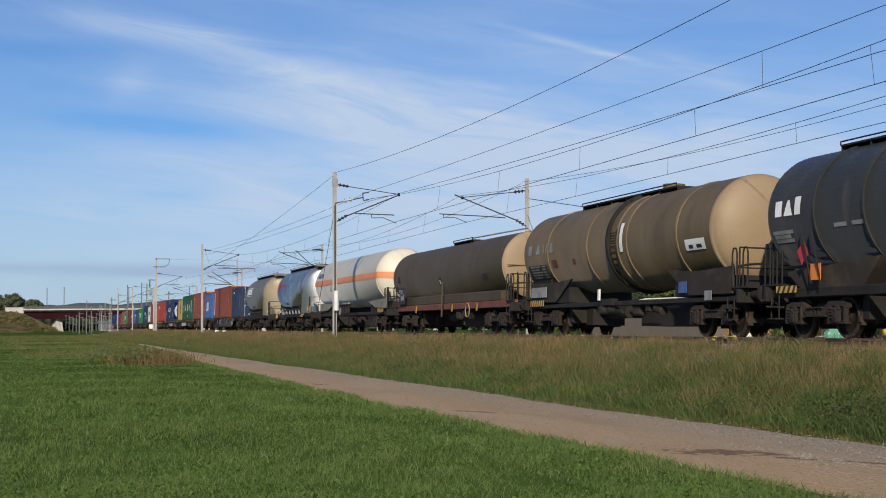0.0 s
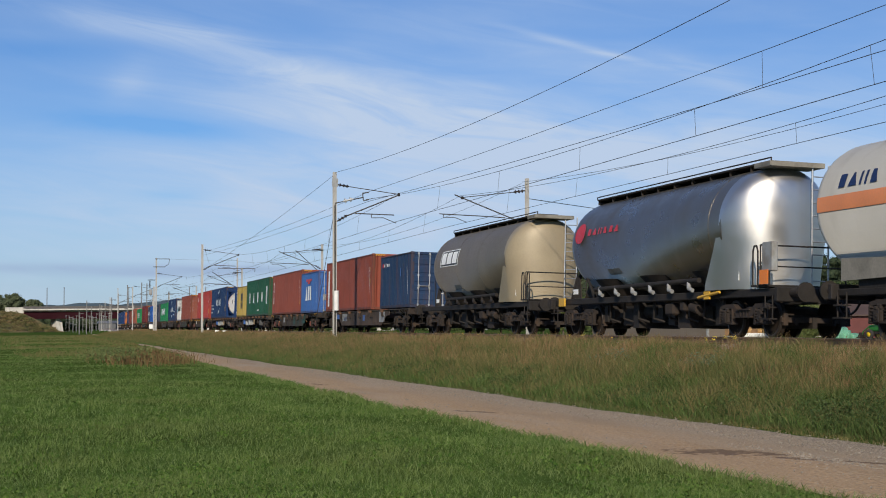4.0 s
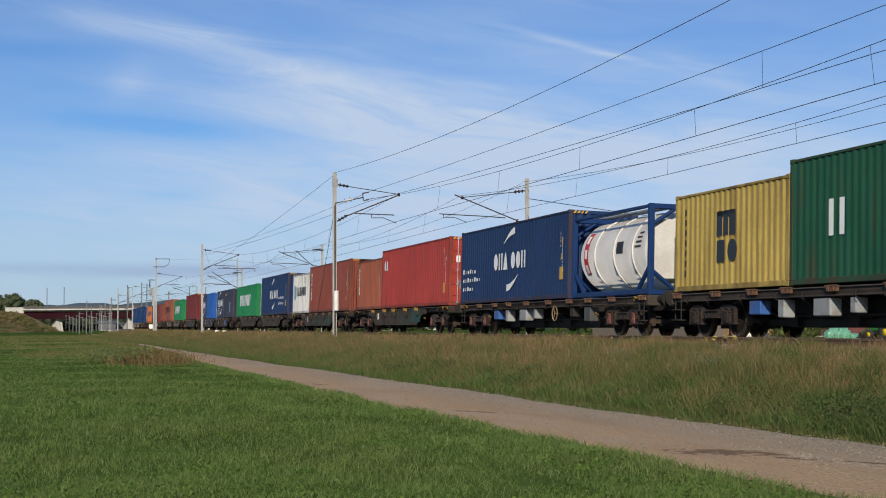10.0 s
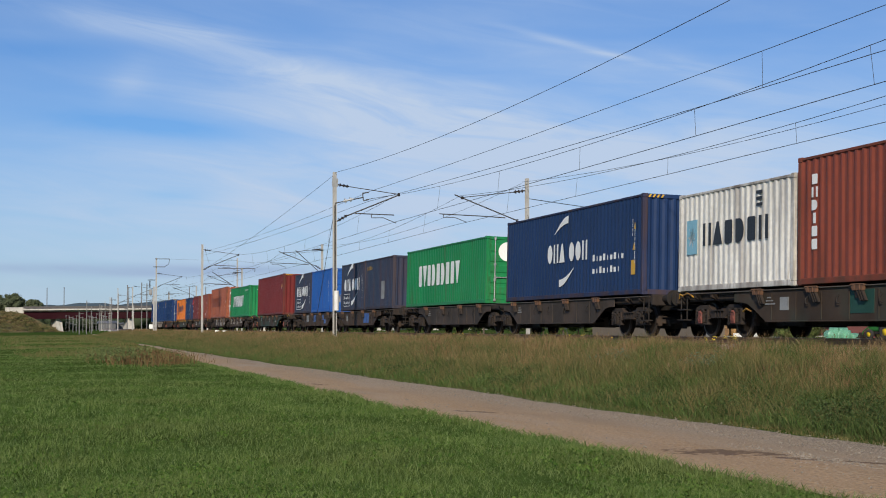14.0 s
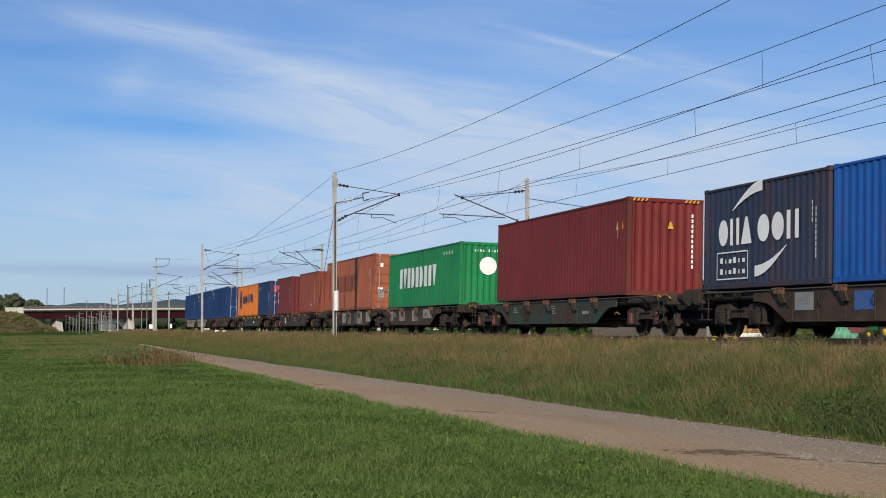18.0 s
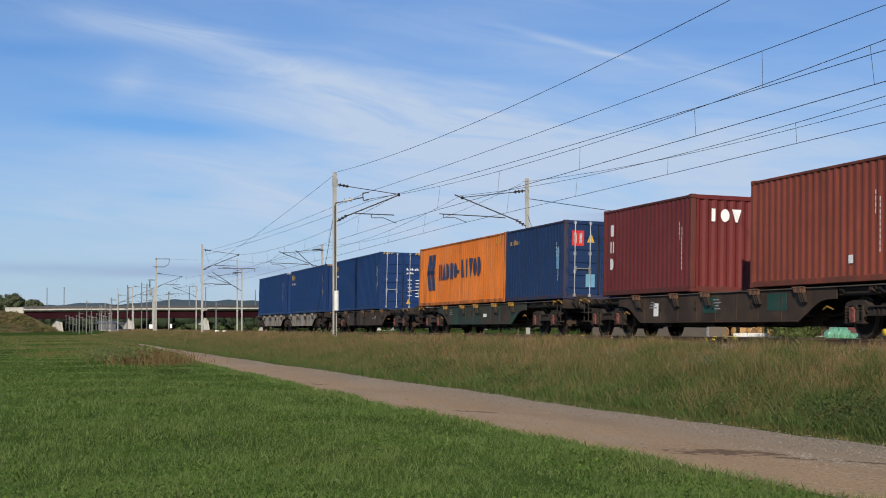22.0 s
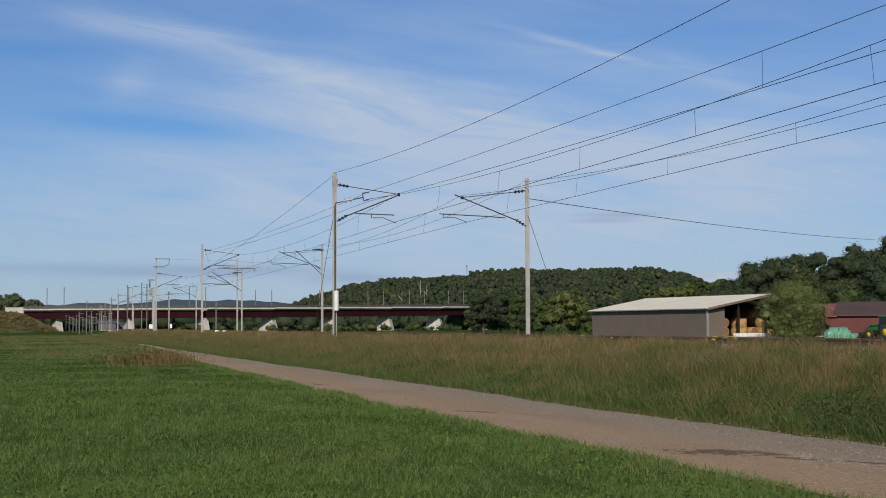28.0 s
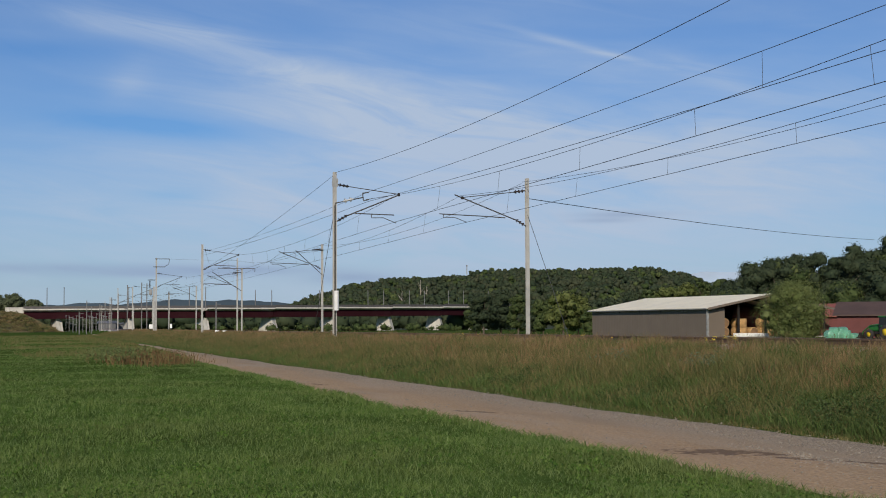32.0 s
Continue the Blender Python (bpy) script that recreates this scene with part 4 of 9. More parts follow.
def build_viaduct():
    ob = thing("viaduct", "railway viaduct with wine red girders on pale concrete piers", "bridge")
    ends = [(-623.0, -3.4, 9.05)] + [Vector(p) for p in PIERS] + [Vector((-683.0, 235.0, 11.1))]
    pts = [Vector(p) for p in ends]
    for i, (a, b) in enumerate(zip(pts[:-1], pts[1:])):
        d = (b - a)
        d.z = 0
        L = d.length
        rz = math.degrees(math.atan2(d.y, d.x))
        m = Matrix.Translation((a + b) / 2) @ Matrix.Rotation(radians(rz), 4, "Z")
        part("girder", Shape().cbox(0, 4.2, -2.35, L + 0.1, 0.8, 2.9, 0.06), m_girder, ob, at=m)
        part("girder", Shape().cbox(0, -4.2, -2.35, L + 0.1, 0.8, 2.9, 0.06).box(0, -4.65, -3.75, L, 0.25, 0.12).box(0, -4.65, -1.0, L, 0.25, 0.12), m_girder, ob, at=m)
        part("deck_slab", Shape().prism([(-6.6, -0.2), (-6.6, 0.35), (-6.2, 0.35), (-6.2, -0.1), (6.2, -0.1), (6.2, 0.35), (6.6, 0.35), (6.6, -0.2), (4.6, -0.9), (-4.6, -0.9)], "x", -L / 2 - 0.05, L / 2 + 0.05), m_pier, ob, at=m)
        for y in (-6.4, 6.4):
            rail = Shape().box(0, y, 0.95, L, 0.10, 0.9)
            for q in range(int(L / 3)):
                rail.box(-L / 2 + 1.5 + 3 * q, y, 0.9, 0.16, 0.2, 1.2)
            part("parapet", rail, m_tiles_dim, ob, "dark close-set railing", at=m)
        if i < len(PIERS):
            p = pts[i + 1]
            pm = Matrix.Translation((p.x, p.y, 0)) @ Matrix.Rotation(radians(rz), 4, "Z")
            part("pier", Shape().prism([(-5.4, -3.0), (5.4, -3.0), (2.6, p.z - 3.9), (-2.6, p.z - 3.9)], "x", -1.3, 1.3), m_pier, ob, at=pm @ Matrix.Rotation(radians(28), 4, "Z"))
    # abutment and its earth bank
    part("abutment", Shape().cbox(-626.0, -7.2, 4.6, 14, 8.2, 10.6, 0.2).box(-626, -7.2, 10.0, 14.3, 8.5, 0.25), m_pier, ob)
    bank = Shape()
    prof = [(-24, -0.6), (-7, 8.6), (7, 8.6), (24, -0.6)]
    for t, sc in ((0.0, 1.0), (1.0, 1.0)):
        for a, z in prof:
            bank.v.append((-626 - 60 * t + a, -9 - 260 * t, z))
    front = [(-626 + a * 0.9, -9 + (4.0 if z > 0 else 21.0), z) for a, z in prof]
    bank.v += front
    bank.v = [(x, y, z + (1.0 * noise.noise((x * 0.1, y * 0.1, 3)) if z > 0 else 0.0)) for x, y, z in bank.v]
    bank.f = [(0, 1, 5, 4), (1, 2, 6, 5), (2, 3, 7, 6), (8, 9, 1, 0), (9, 10, 2, 1), (10, 11, 3, 2), (8, 11, 10, 9)]
    bank.s = [False] * len(bank.f)
    tagged(part("embankment", bank, m_scrub), "grass and scrub covered earth embankment beside the viaduct", "embankment", kind="structure")
    # line masts on the deck, in pairs by their bearing
    for az in (179.50, 178.86, 176.4, 174.05, 173.41, 171.45, 170.8, 168.9, 168.3, 166.95, 166.32, 165.28, 164.68, 163.70, 163.10, 162.1, 161.5):
        t = math.tan(radians(az))
        for a, b in zip(pts[:-1], pts[1:]):
            d = b - a
            k = (t * a.x - a.y) / (d.y - t * d.x)
            if 0 <= k < 1:
                q = a + d * k
                mo = thing("viaduct_mast", "slim dark grey mast standing on the viaduct deck", "mast", "masts on the viaduct", at=Matrix.Translation((q.x, q.y, q.z - 0.1)))
                part("post", Shape().cyl((0, 0, 0), (0, 0, 9.6 if az > 172 else 8.2), 0.19, 8, 0.15), m_deckmast, mo)
                break


build_viaduct()

# ---- hedge and scrub under and behind the viaduct ----
def hedge(name, az0, az1, dist, h, n, mat, seed, leaf=0.8, label="low hedge of dark shrubs in the distance", depth=20, per=26):
    g = np.random.default_rng(seed)
    az, r = az0 + (az1 - az0) * g.random(n), dist + depth * g.random(n)
    hh = h * (0.5 + 0.7 * g.random(n))
    x, y = r * np.cos(np.radians(az)), r * np.sin(np.radians(az))
    c = np.stack([x, y, ground_zs(x, y) + hh * 0.45], axis=1)
    s = np.stack([hh * 0.7, hh * 0.7, hh * 0.5], axis=1)
    v, f = leaf_quads(c, s, per, leaf, seed + 1, 0.3)
    v2, f2 = lumps(c, s * 0.65, seed + 2, 0.4)
    v, f = np.concatenate([v, v2]), np.concatenate([f, f2 + len(v)])
    tagged(new(name, cloud_mesh(name, v, f, mat)), label, "hedge", kind="stuff")


hedge("hedge", 161.5, 180.5, 700, 10.0, 300, m_leaf_dark, 61, 0.6, depth=60)
hedge("hedge", 163.0, 174.5, 560, 3.2, 60, m_leaf_mid, 63, 0.4)
for az, h, w in ((180.75, 8.2, 11.0), (181.4, 7.6, 10.0), (180.0, 5.6, 8.5)):
    tree(*at_bearing(az, 640), h, w, m_leaf_grey, 60 + int(h), clumps=60, per=70, leaf=0.30, low=0.02, label="grey-green bushy tree on top of the far embankment", group="trees on the embankment", base=8.0)
for k, (mt, n) in enumerate(((m_verge, 220), (m_leaf_mid, 34), (m_dry, 70))):
    g = np.random.default_rng(67 + k)
    t = g.random(n)
    x, y = -626 + 24 - 17 * t + 3 * g.random(n), -8 - 45 * g.random(n) ** 1.5 + 19 * (1 - t)
    c = np.stack([x, y, -0.2 + 8.6 * t], axis=1)
    v, f = leaf_quads(c, np.array([[1.7, 1.7, 0.55]]) * (0.5 + g.random((n, 1))), 60, 0.16, 70 + k, 0.3)
    tagged(new("scrub", cloud_mesh("scrub", v, f, mt)), "dry brambles and grass on the embankment slope", "scrub", kind="stuff")

# ---- trees by the far track and behind the barn ----
for i, (az, d, h, w, m) in enumerate(((162.3, 330, 9.0, 7.5, m_leaf_dark), (161.6, 340, 10.0, 8.0, m_leaf_dark), (160.9, 325, 8.6, 6.5, m_leaf_mid), (162.6, 350, 6.5, 6.0, m_leaf_mid),
                                      (159.9, 300, 7.2, 6.5, m_leaf_mid), (159.1, 290, 8.2, 8.0, m_leaf_gold), (158.5, 296, 7.6, 6.5, m_leaf_gold), (160.4, 310, 5.8, 5.5, m_leaf_dark), (157.9, 285, 5.2, 5.0, m_leaf_mid), (157.2, 300, 4.8, 5, m_leaf_mid))):
    tree(*at_bearing(az, d), h, w, m, 100 + i, label=("yellowing" if m is m_leaf_gold else "dark green") + " broadleaf tree by the railway")
wood = np.random.default_rng(21)
k = 0
for row, d in enumerate((300, 322, 348, 375)):
    for j in range(13):
        az = 152.6 - 0.95 * j + 0.3 * wood.normal()
        e = float(np.interp(az, [141, 146.6, 148.2, 149.5, 151.2, 152.6, 153.6], [0.062, 0.060, 0.0515, 0.0525, 0.0455, 0.037, 0.02]))
        h = (e * d + 1.5) * (0.82 + 0.22 * wood.random()) if row else (e * d) * (0.55 + 0.35 * wood.random())
        tree(*at_bearing(az, d), max(5, h), 10 + 3 * wood.random(), m_leaf_dark if (k % 4) else m_leaf_mid, 200 + k, clumps=44, per=125, leaf=0.19, low=0.08, label="tall dark green tree of the wood", group="wood behind the farm")
        k += 1
for i, (az, d, h, w, m) in enumerate(((154.2, 440, 15, 9, m_leaf_gold), (153.6, 450, 16, 8, m_leaf_mid), (154.9, 460, 15, 9, m_leaf_gold), (155.6, 470, 14, 9, m_leaf_mid), (156.4, 470, 13, 9, m_leaf_dark), (157.0, 450, 11, 9, m_leaf_dark), (152.9, 430, 16, 7, m_leaf_mid))):
    tree(*at_bearing(az, d), h, w, m, 300 + i, clumps=30, per=80, leaf=0.32, label="broadleaf tree behind the barn")
tree(-166.0, 95.6, 6.9, 9.6, m_leaf_bush, 401, clumps=110, per=300, leaf=0.07, low=0.02, label="large rounded green willow bush by the farm", group="", name="bush", heart=0.3)

# ---- open-fronted barn with bales ----
m_cladding = surface("grey_brown_cladding", (0.158, 0.127, 0.098), 0.7, var=0.06, scale=0.5)
m_roofsheet = surface("pale_cream_roof_sheet", (0.92, 0.84, 0.62), 0.6, var=0.07, scale=0.3, dirt=(0.6, 0.57, 0.46), dirt_amt=0.05, streak=True)
m_straw = surface("pale_straw", (0.44, 0.27, 0.115), 0.95, var=0.25, scale=2, fine=30, bump=0.5)
m_straw_dark = surface("brown_straw_side", (0.22, 0.13, 0.065), 0.95, var=0.25, scale=2, fine=30, bump=0.5)
BARN = Matrix.Translation((-178.5, 89.4, -0.3)) @ Matrix.Rotation(math.atan2(-3.9, -32.5), 4, "Z")   # x along the long wall, away from the open gable; y inverted: depth is -y


def build_barn():
    ob = thing("barn", "long grey-brown barn with a pale roof and an open gable end", "barn", at=BARN)
    Lb, Wd, ez, rz = 32.7, 20.4, 4.2, 6.1
    k = 66
    wall = Shape()
    for i in range(k):
        x = Lb * i / k
        p = Lb / k
        wall.v += [(x, 0, 0), (x, 0, ez), (x + p * 0.25, 0, 0), (x + p * 0.25, 0, ez), (x + p * 0.4, -0.012, 0), (x + p * 0.4, -0.012, ez), (x + p * 0.85, -0.012, 0), (x + p * 0.85, -0.012, ez)]
    n = len(wall.v) // 2
    wall.f = [(2 * i, 2 * i + 2, 2 * i + 3, 2 * i + 1) for i in range(n - 1)]
    wall.s = [False] * len(wall.f)
    part("wall", wall, m_cladding, ob, "profiled grey-brown sheet wall")
    part("wall", Shape().box(Lb / 2 + 7, -Wd, ez / 2, Lb - 14, 0.12, ez), m_cladding, ob)
    part("wall", Shape().prism([(0, 0), (0, ez), (-Wd / 2, rz), (-Wd, ez), (-Wd, 0)], "x", Lb - 0.12, Lb), m_cladding, ob)
    part("wall", Shape().box(0.06, -1.4, ez / 2, 0.12, 2.8, ez), m_cladding, ob, "short return wall beside the opening")
    for sgn in (0, 1):
        a, b = ((0.5, ez - 0.12), (-Wd / 2, rz)) if sgn == 0 else ((-Wd - 0.5, ez - 0.12), (-Wd / 2, rz))
        part("roof", Shape().prism([a, b, (b[0], b[1] + 0.12), (a[0], a[1] + 0.12)], "x", -0.9, Lb + 0.5), m_roofsheet, ob)
    part("gutter", Shape().box(Lb / 2, 0.55, ez - 0.12, Lb + 1.2, 0.16, 0.14), m_plate, ob)
    part("verge_trim", Shape().prism([(0.5, ez - 0.3), (-Wd / 2, rz - 0.18), (-Wd / 2, rz + 0.13), (0.5, ez + 0.01)], "x", -0.95, -0.90).prism([(-Wd - 0.5, ez - 0.3), (-Wd / 2, rz - 0.18), (-Wd / 2, rz + 0.13), (-Wd - 0.5, ez + 0.01)], "x", -0.95, -0.90), m_cladding, ob)
    part("corner_trim", Shape().box(-0.02, 0.02, ez / 2, 0.3, 0.3, ez), m_plate, ob, "pale corner trim")
    for y in (-5.2, -9.8, -14.4, -19.8):
        part("column", Shape().box(0.2, y, 2.6, 0.28, 0.28, 5.2), m_iron, ob, "dark steel column")
    for x in (6, 12, 18, 24):
        part("rafter", Shape().prism([(0, ez - 0.5), (-Wd / 2, rz - 0.4), (-Wd, ez - 0.5), (-Wd, ez - 0.2), (-Wd / 2, rz - 0.1), (0, ez - 0.2)], "x", x, x + 0.2), m_iron, ob)
    part("floor_slab", Shape().box(Lb / 2, -Wd / 2, 0.12, Lb, Wd - 0.2, 0.2), m_concrete, ob)


build_barn()


def bale(m, lying=True):
    ob = thing("straw_bale", "round pale straw bale stored in the barn", "bale", "bales in the barn", at=m)
    part("roll", Shape().lathe([(-0.6, 0.02), (-0.6, 0.60), (-0.56, 0.64), (0.56, 0.64), (0.6, 0.60), (0.6, 0.02)], 20), m_straw, ob)
    part("end_face", Shape().lathe([(-0.604, 0.02), (-0.606, 0.56)], 20), m_straw_dark, ob)
    return ob


for i, y in enumerate((-3.6, -7.0, -8.4, -11.2, -12.6, -16.0)):
    for lev in range(2 if i not in (2,) else 1):
        bale(BARN @ pose(1.6 + 0.3 * (i % 2), y, 0.88 + 1.24 * lev, 0, -90 if i % 2 else 0, 0))
        bale(BARN @ pose(3.6, y - 0.2, 0.88 + 1.24 * lev, 0, 0, 90))
wl = thing("low_wall", "low white concrete kerb wall in front of the barn", "wall", at=BARN @ pose(-1.6, -6.0, 0))
part("block", Shape().cbox(0, 0, 0.45, 0.4, 5.6, 0.5, 0.03), m_white_bar, wl)

# ---- farm houses, wrapped bales, tractor ----
m_tiles = surface("red_brown_roof_tiles", (0.23, 0.070, 0.055), 0.8, var=0.2, scale=0.4, dirt=(0.10, 0.06, 0.05), dirt_amt=0.3, dirt_scale=0.3)
m_tiles_dark = surface("dark_brown_roof_tiles", (0.085, 0.052, 0.042), 0.8, var=0.2, scale=0.4)
m_redwall = surface("red_boarded_wall", (0.125, 0.036, 0.032), 0.8, var=0.15, scale=0.6)


def farm_house(m, L, Wd, ez, rz, roof, wall, label, windows=0):
    ob = thing("farm_building", label, "farm building", at=m)
    part("wall", Shape().prism([(-Wd / 2, 0), (Wd / 2, 0), (Wd / 2, ez), (0, rz - 0.1), (-Wd / 2, ez)], "x", -L / 2, L / 2), wall, ob)
    for s in (-1, 1):
        part("roof", Shape().prism([(s * (Wd / 2 + 0.5), ez - 0.15), (0, rz), (0, rz + 0.15), (s * (Wd / 2 + 0.5), ez)], "x", -L / 2 - 0.5, L / 2 + 0.5), roof, ob)
    for i in range(windows):
        w = part("window", Shape().box(-L / 2 + L * (i + 0.7) / 3.4, -Wd / 2 - 0.02, ez * 0.55, 1.0, 0.06, 0.9), m_dark_glass, ob)
        part("window_frame", Shape().box(-L / 2 + L * (i + 0.7) / 3.4, -Wd / 2 - 0.05, ez * 0.55 - 0.5, 1.2, 0.08, 0.1), m_plate, w)
    return ob


m_dark_glass = surface("dark_window_glass", (0.02, 0.022, 0.025), 0.12, var=0.05, bump=0)
farm_house(pose(*at_bearing(148.75, 222), -0.2, 0, 0, 149.3 - 90), 27, 11, 3.0, 4.75, m_tiles, m_redwall, "long red-roofed farm shed with red boarded walls")
farm_house(pose(*at_bearing(144.75, 193), -0.2, 0, 0, 145.2 - 92), 24, 11, 2.95, 4.55, m_tiles_dark, m_redwall, "farm shed with a dark brown tiled roof")
m_wrap = surface("pale_green_bale_wrap", (0.14, 0.36, 0.23), 0.3, var=0.1, scale=1.5, bump=0.2, dirt=(0.3, 0.5, 0.4), dirt_amt=0.2, dirt_scale=3)
for i, (dx, dy, dz) in enumerate(((0, 0, 0), (0.3, 0.95, 0), (0.5, 1.9, 0), (0.0, 0.5, 0.35), (0.4, 1.5, 0.38), (0.8, 2.75, -0.35))):
    ob = thing("wrapped_bale", "round silage bale in shiny green plastic wrap", "bale", "wrapped bales on the field edge", at=pose(-150.5 + dx, 91.4 + dy, ground_z(-150, 93) + 0.55 + dz, 0, 0, 20 * i))
    part("wrap", Shape().lathe(dome(-0.42, 0.56, 0.16, -1, 5)[::-1] + [(-0.42, 0.56), (0.42, 0.56)] + dome(0.42, 0.56, 0.16, 1, 5), 20), m_wrap, ob)

m_tgreen = surface("tractor_green_paint", (0.022, 0.13, 0.026), 0.35, var=0.06)
m_tyellow = surface("tractor_yellow_paint", (0.72, 0.50, 0.02), 0.4, var=0.05)
m_tyre = surface("dusty_tyre_rubber", (0.03, 0.028, 0.026), 0.9, var=0.2)


def build_tractor():
    ob = thing("tractor", "green tractor with yellow wheel rims parked by the farm", "tractor", at=pose(-145.4, 95.6, ground_z(-145, 96) + 0.02, 0, 0, 200))
    part("bonnet", Shape().cbox(1.25, 0, 1.25, 1.7, 0.75, 0.65, 0.12), m_tgreen, ob)
    part("cab", Shape().prism([(-1.15, 1.1), (0.35, 1.1), (0.25, 2.55), (-0.95, 2.55)], "y", -0.72, 0.72), m_dark_glass, ob, "dark glazed cab")
    part("cab_roof", Shape().cbox(-0.35, 0, 2.65, 1.55, 1.6, 0.18, 0.06), m_tgreen, ob)
    part("chassis", Shape().box(0.3, 0, 0.8, 3.2, 0.5, 0.4), m_iron, ob)
    for sy in (-1, 1):
        part("mudguard", Shape().cbox(-0.75, sy * 0.85, 1.55, 1.3, 0.45, 0.12, 0.04), m_tgreen, ob)
        for x, r, wd in ((-0.8, 0.85, 0.46), (1.55, 0.58, 0.36)):
            w = part("wheel", Shape().lathe([(-wd / 2, 0.5 * r), (-wd / 2, 0.9 * r), (-wd / 3, r), (wd / 3, r), (wd / 2, 0.9 * r), (wd / 2, 0.5 * r)], 24), m_tyre, ob, "black tyre", at=pose(x, sy * 0.88, r, 0, 0, 90))
            part("rim", Shape().lathe([(-wd / 2 + 0.06, 0.02), (-wd / 2 + 0.06, 0.54 * r), (wd / 2 - 0.06, 0.54 * r), (wd / 2 - 0.06, 0.02)], 20), m_tyellow, w, "yellow rim")

    for sy in (-0.5, 0.5):
        part("loader_arm", Shape().tube([(0.4, sy, 1.75), (1.7, sy, 1.6), (2.7, sy, 0.9), (2.9, sy, 0.5)], 0.07, 6), m_tgreen, ob)
    part("loader_bucket", Shape().prism([(2.8, 0.15), (3.5, 0.15), (3.2, 0.35), (2.95, 0.8), (2.85, 0.8)], "y", -0.9, 0.9), m_iron, ob)
    part("exhaust", Shape().cyl((1.0, -0.35, 1.5), (1.0, -0.35, 2.6), 0.05, 8), m_iron, ob)


build_tractor()

# ---- odds and ends along the line ----
def post_box(s, lat, z, w, h, label, post=0.0):
    ob = thing("relay_cabinet", label, "cabinet", "trackside cabinets", at=line_pose(s, False) @ Matrix.Translation((0, lat, -0.3)))
    part("case", Shape().cbox(0, 0, z + h / 2, w * 0.6, w, h, 0.03), m_white_bar, ob)
    if z > 0.05:
        part("leg", Shape().box(0, 0, z / 2 - 0.1, 0.1, 0.1, z + 0.2), m_iron, ob)


post_box(-197, -3.6, 0.45, 0.5, 0.6, "small white cabinet on a post beside the mast")
post_box(-124, -2.9, 0.1, 0.35, 0.26, "low white trackside box")
post_box(-122, -2.5, 0.05, 0.3, 0.3, "low white trackside box")
post_box(-310, 7.6, 0.45, 0.45, 0.9, "white cabinet on a post")
trafo = thing("pole_transformer", "grey pole-mounted transformer with dark bushings", "transformer", at=line_pose(-193.5, False) @ Matrix.Translation((0, -3.45, -0.7)))
part("second_post", beam(Shape(), -0.6, 6.5, 0.2, 0.2), m_galv, trafo)
part("tank", Shape().cbox(0, -0.45, 5.75, 0.6, 0.45, 0.75, 0.05), m_plate, trafo, "pale grey transformer tank")
for dx in (-0.25, 0.25):
    part("bushing", discs((dx, -0.55, 6.35), (dx, -0.55, 7.3), 5, 0.10), m_insul, trafo)
part("cross_arm", Shape().box(0, -0.35, 7.38, 0.10, 1.0, 0.10), m_iron, trafo)
m_slate_roof = surface("dull_slate_roof", (0.09, 0.10, 0.12), 0.7, var=0.15, scale=0.4)
m_grey_wall = surface("dull_grey_render", (0.11, 0.115, 0.12), 0.9, var=0.15, scale=0.4)
# posts of sidings further on
for az, d, h in ((178.28, 400, 6.3), (178.0, 420, 9.6), (177.82, 430, 8.0), (177.5, 440, 8.2), (177.3, 430, 7.2), (177.05, 410, 9.4), (176.8, 400, 10.2), (176.45, 390, 12.2), (175.9, 380, 12.6), (175.7, 380, 12.4), (175.4, 400, 8.0), (174.85, 330, 9.2), (173.0, 330, 7.5)):
    x, y = at_bearing(az, d)
    ob = thing("siding_post", "plain grey line mast over the sidings", "mast", "masts of the sidings", at=pose(x, y, ground_z(x, y)))
    part("post", Shape().box(0, 0, h / 2, 0.24, 0.24, h), m_deckmast, ob)
    part("arm", Shape().box(0.1, 0.5, h - 0.6, 0.1, 1.2, 0.1), m_deckmast, ob)
for az, d, L, h in ((177.2, 690, 8, 5.0), (176.65, 700, 9, 4.6)):
    x, y = at_bearing(az, d)
    farm_house(pose(x, y, -0.3, 0, 0, 84), L, 9, h * 0.8, h, m_slate_roof, m_grey_wall, "dull grey shed beyond the sidings", 0)
m_yard = surface("pale_switchyard_steel", (0.20, 0.205, 0.21), 0.7, 0.1, var=0.2)
for k, az in enumerate((178.72, 178.58, 178.45, 178.33, 178.2, 178.08, 177.94, 177.83, 177.7, 177.56, 177.43, 177.3, 177.12)):
    x, y = at_bearing(az, 560 + 9 * (k % 3))
    ob = thing("switchyard_frame", "pale steel gantry frame of an electric switchyard", "gantry", "switchyard frames", at=pose(x, y, ground_z(x, y), 0, 0, 88))
    hh = 6.6 - 0.5 * (k % 3)
    for dx in (-0.55, 0.55):
        part("post", Shape().box(dx, 0, hh / 2, 0.10, 0.10, hh), m_yard, ob)
    part("cross_beam", Shape().box(0, 0, hh - 0.3, 1.7, 0.1, 0.14).box(0, 0, hh * 0.55, 1.3, 0.1, 0.1), m_yard, ob)
    part("insulator", discs((0.2, 0, hh - 0.4), (0.2, 0, hh - 2.0), 5, 0.13), m_insul, ob)
tower = thing("radio_tower", "small lattice radio tower on the ridge", "tower", at=pose(*at_bearing(162.96, 1120), float(hill_z(162.96, 1120)) + 8))
part("lattice", Shape().box(-0.6, 0, 4.0, 0.25, 0.25, 8).box(0.6, 0, 4.0, 0.25, 0.25, 8).box(0, 0, 2, 1.4, 0.2, 0.2).box(0, 0, 5, 1.4, 0.2, 0.2), m_galv, tower)
part("aerial", Shape().box(0, 0, 7.6, 2.6, 0.5, 1.0), m_galv, tower)
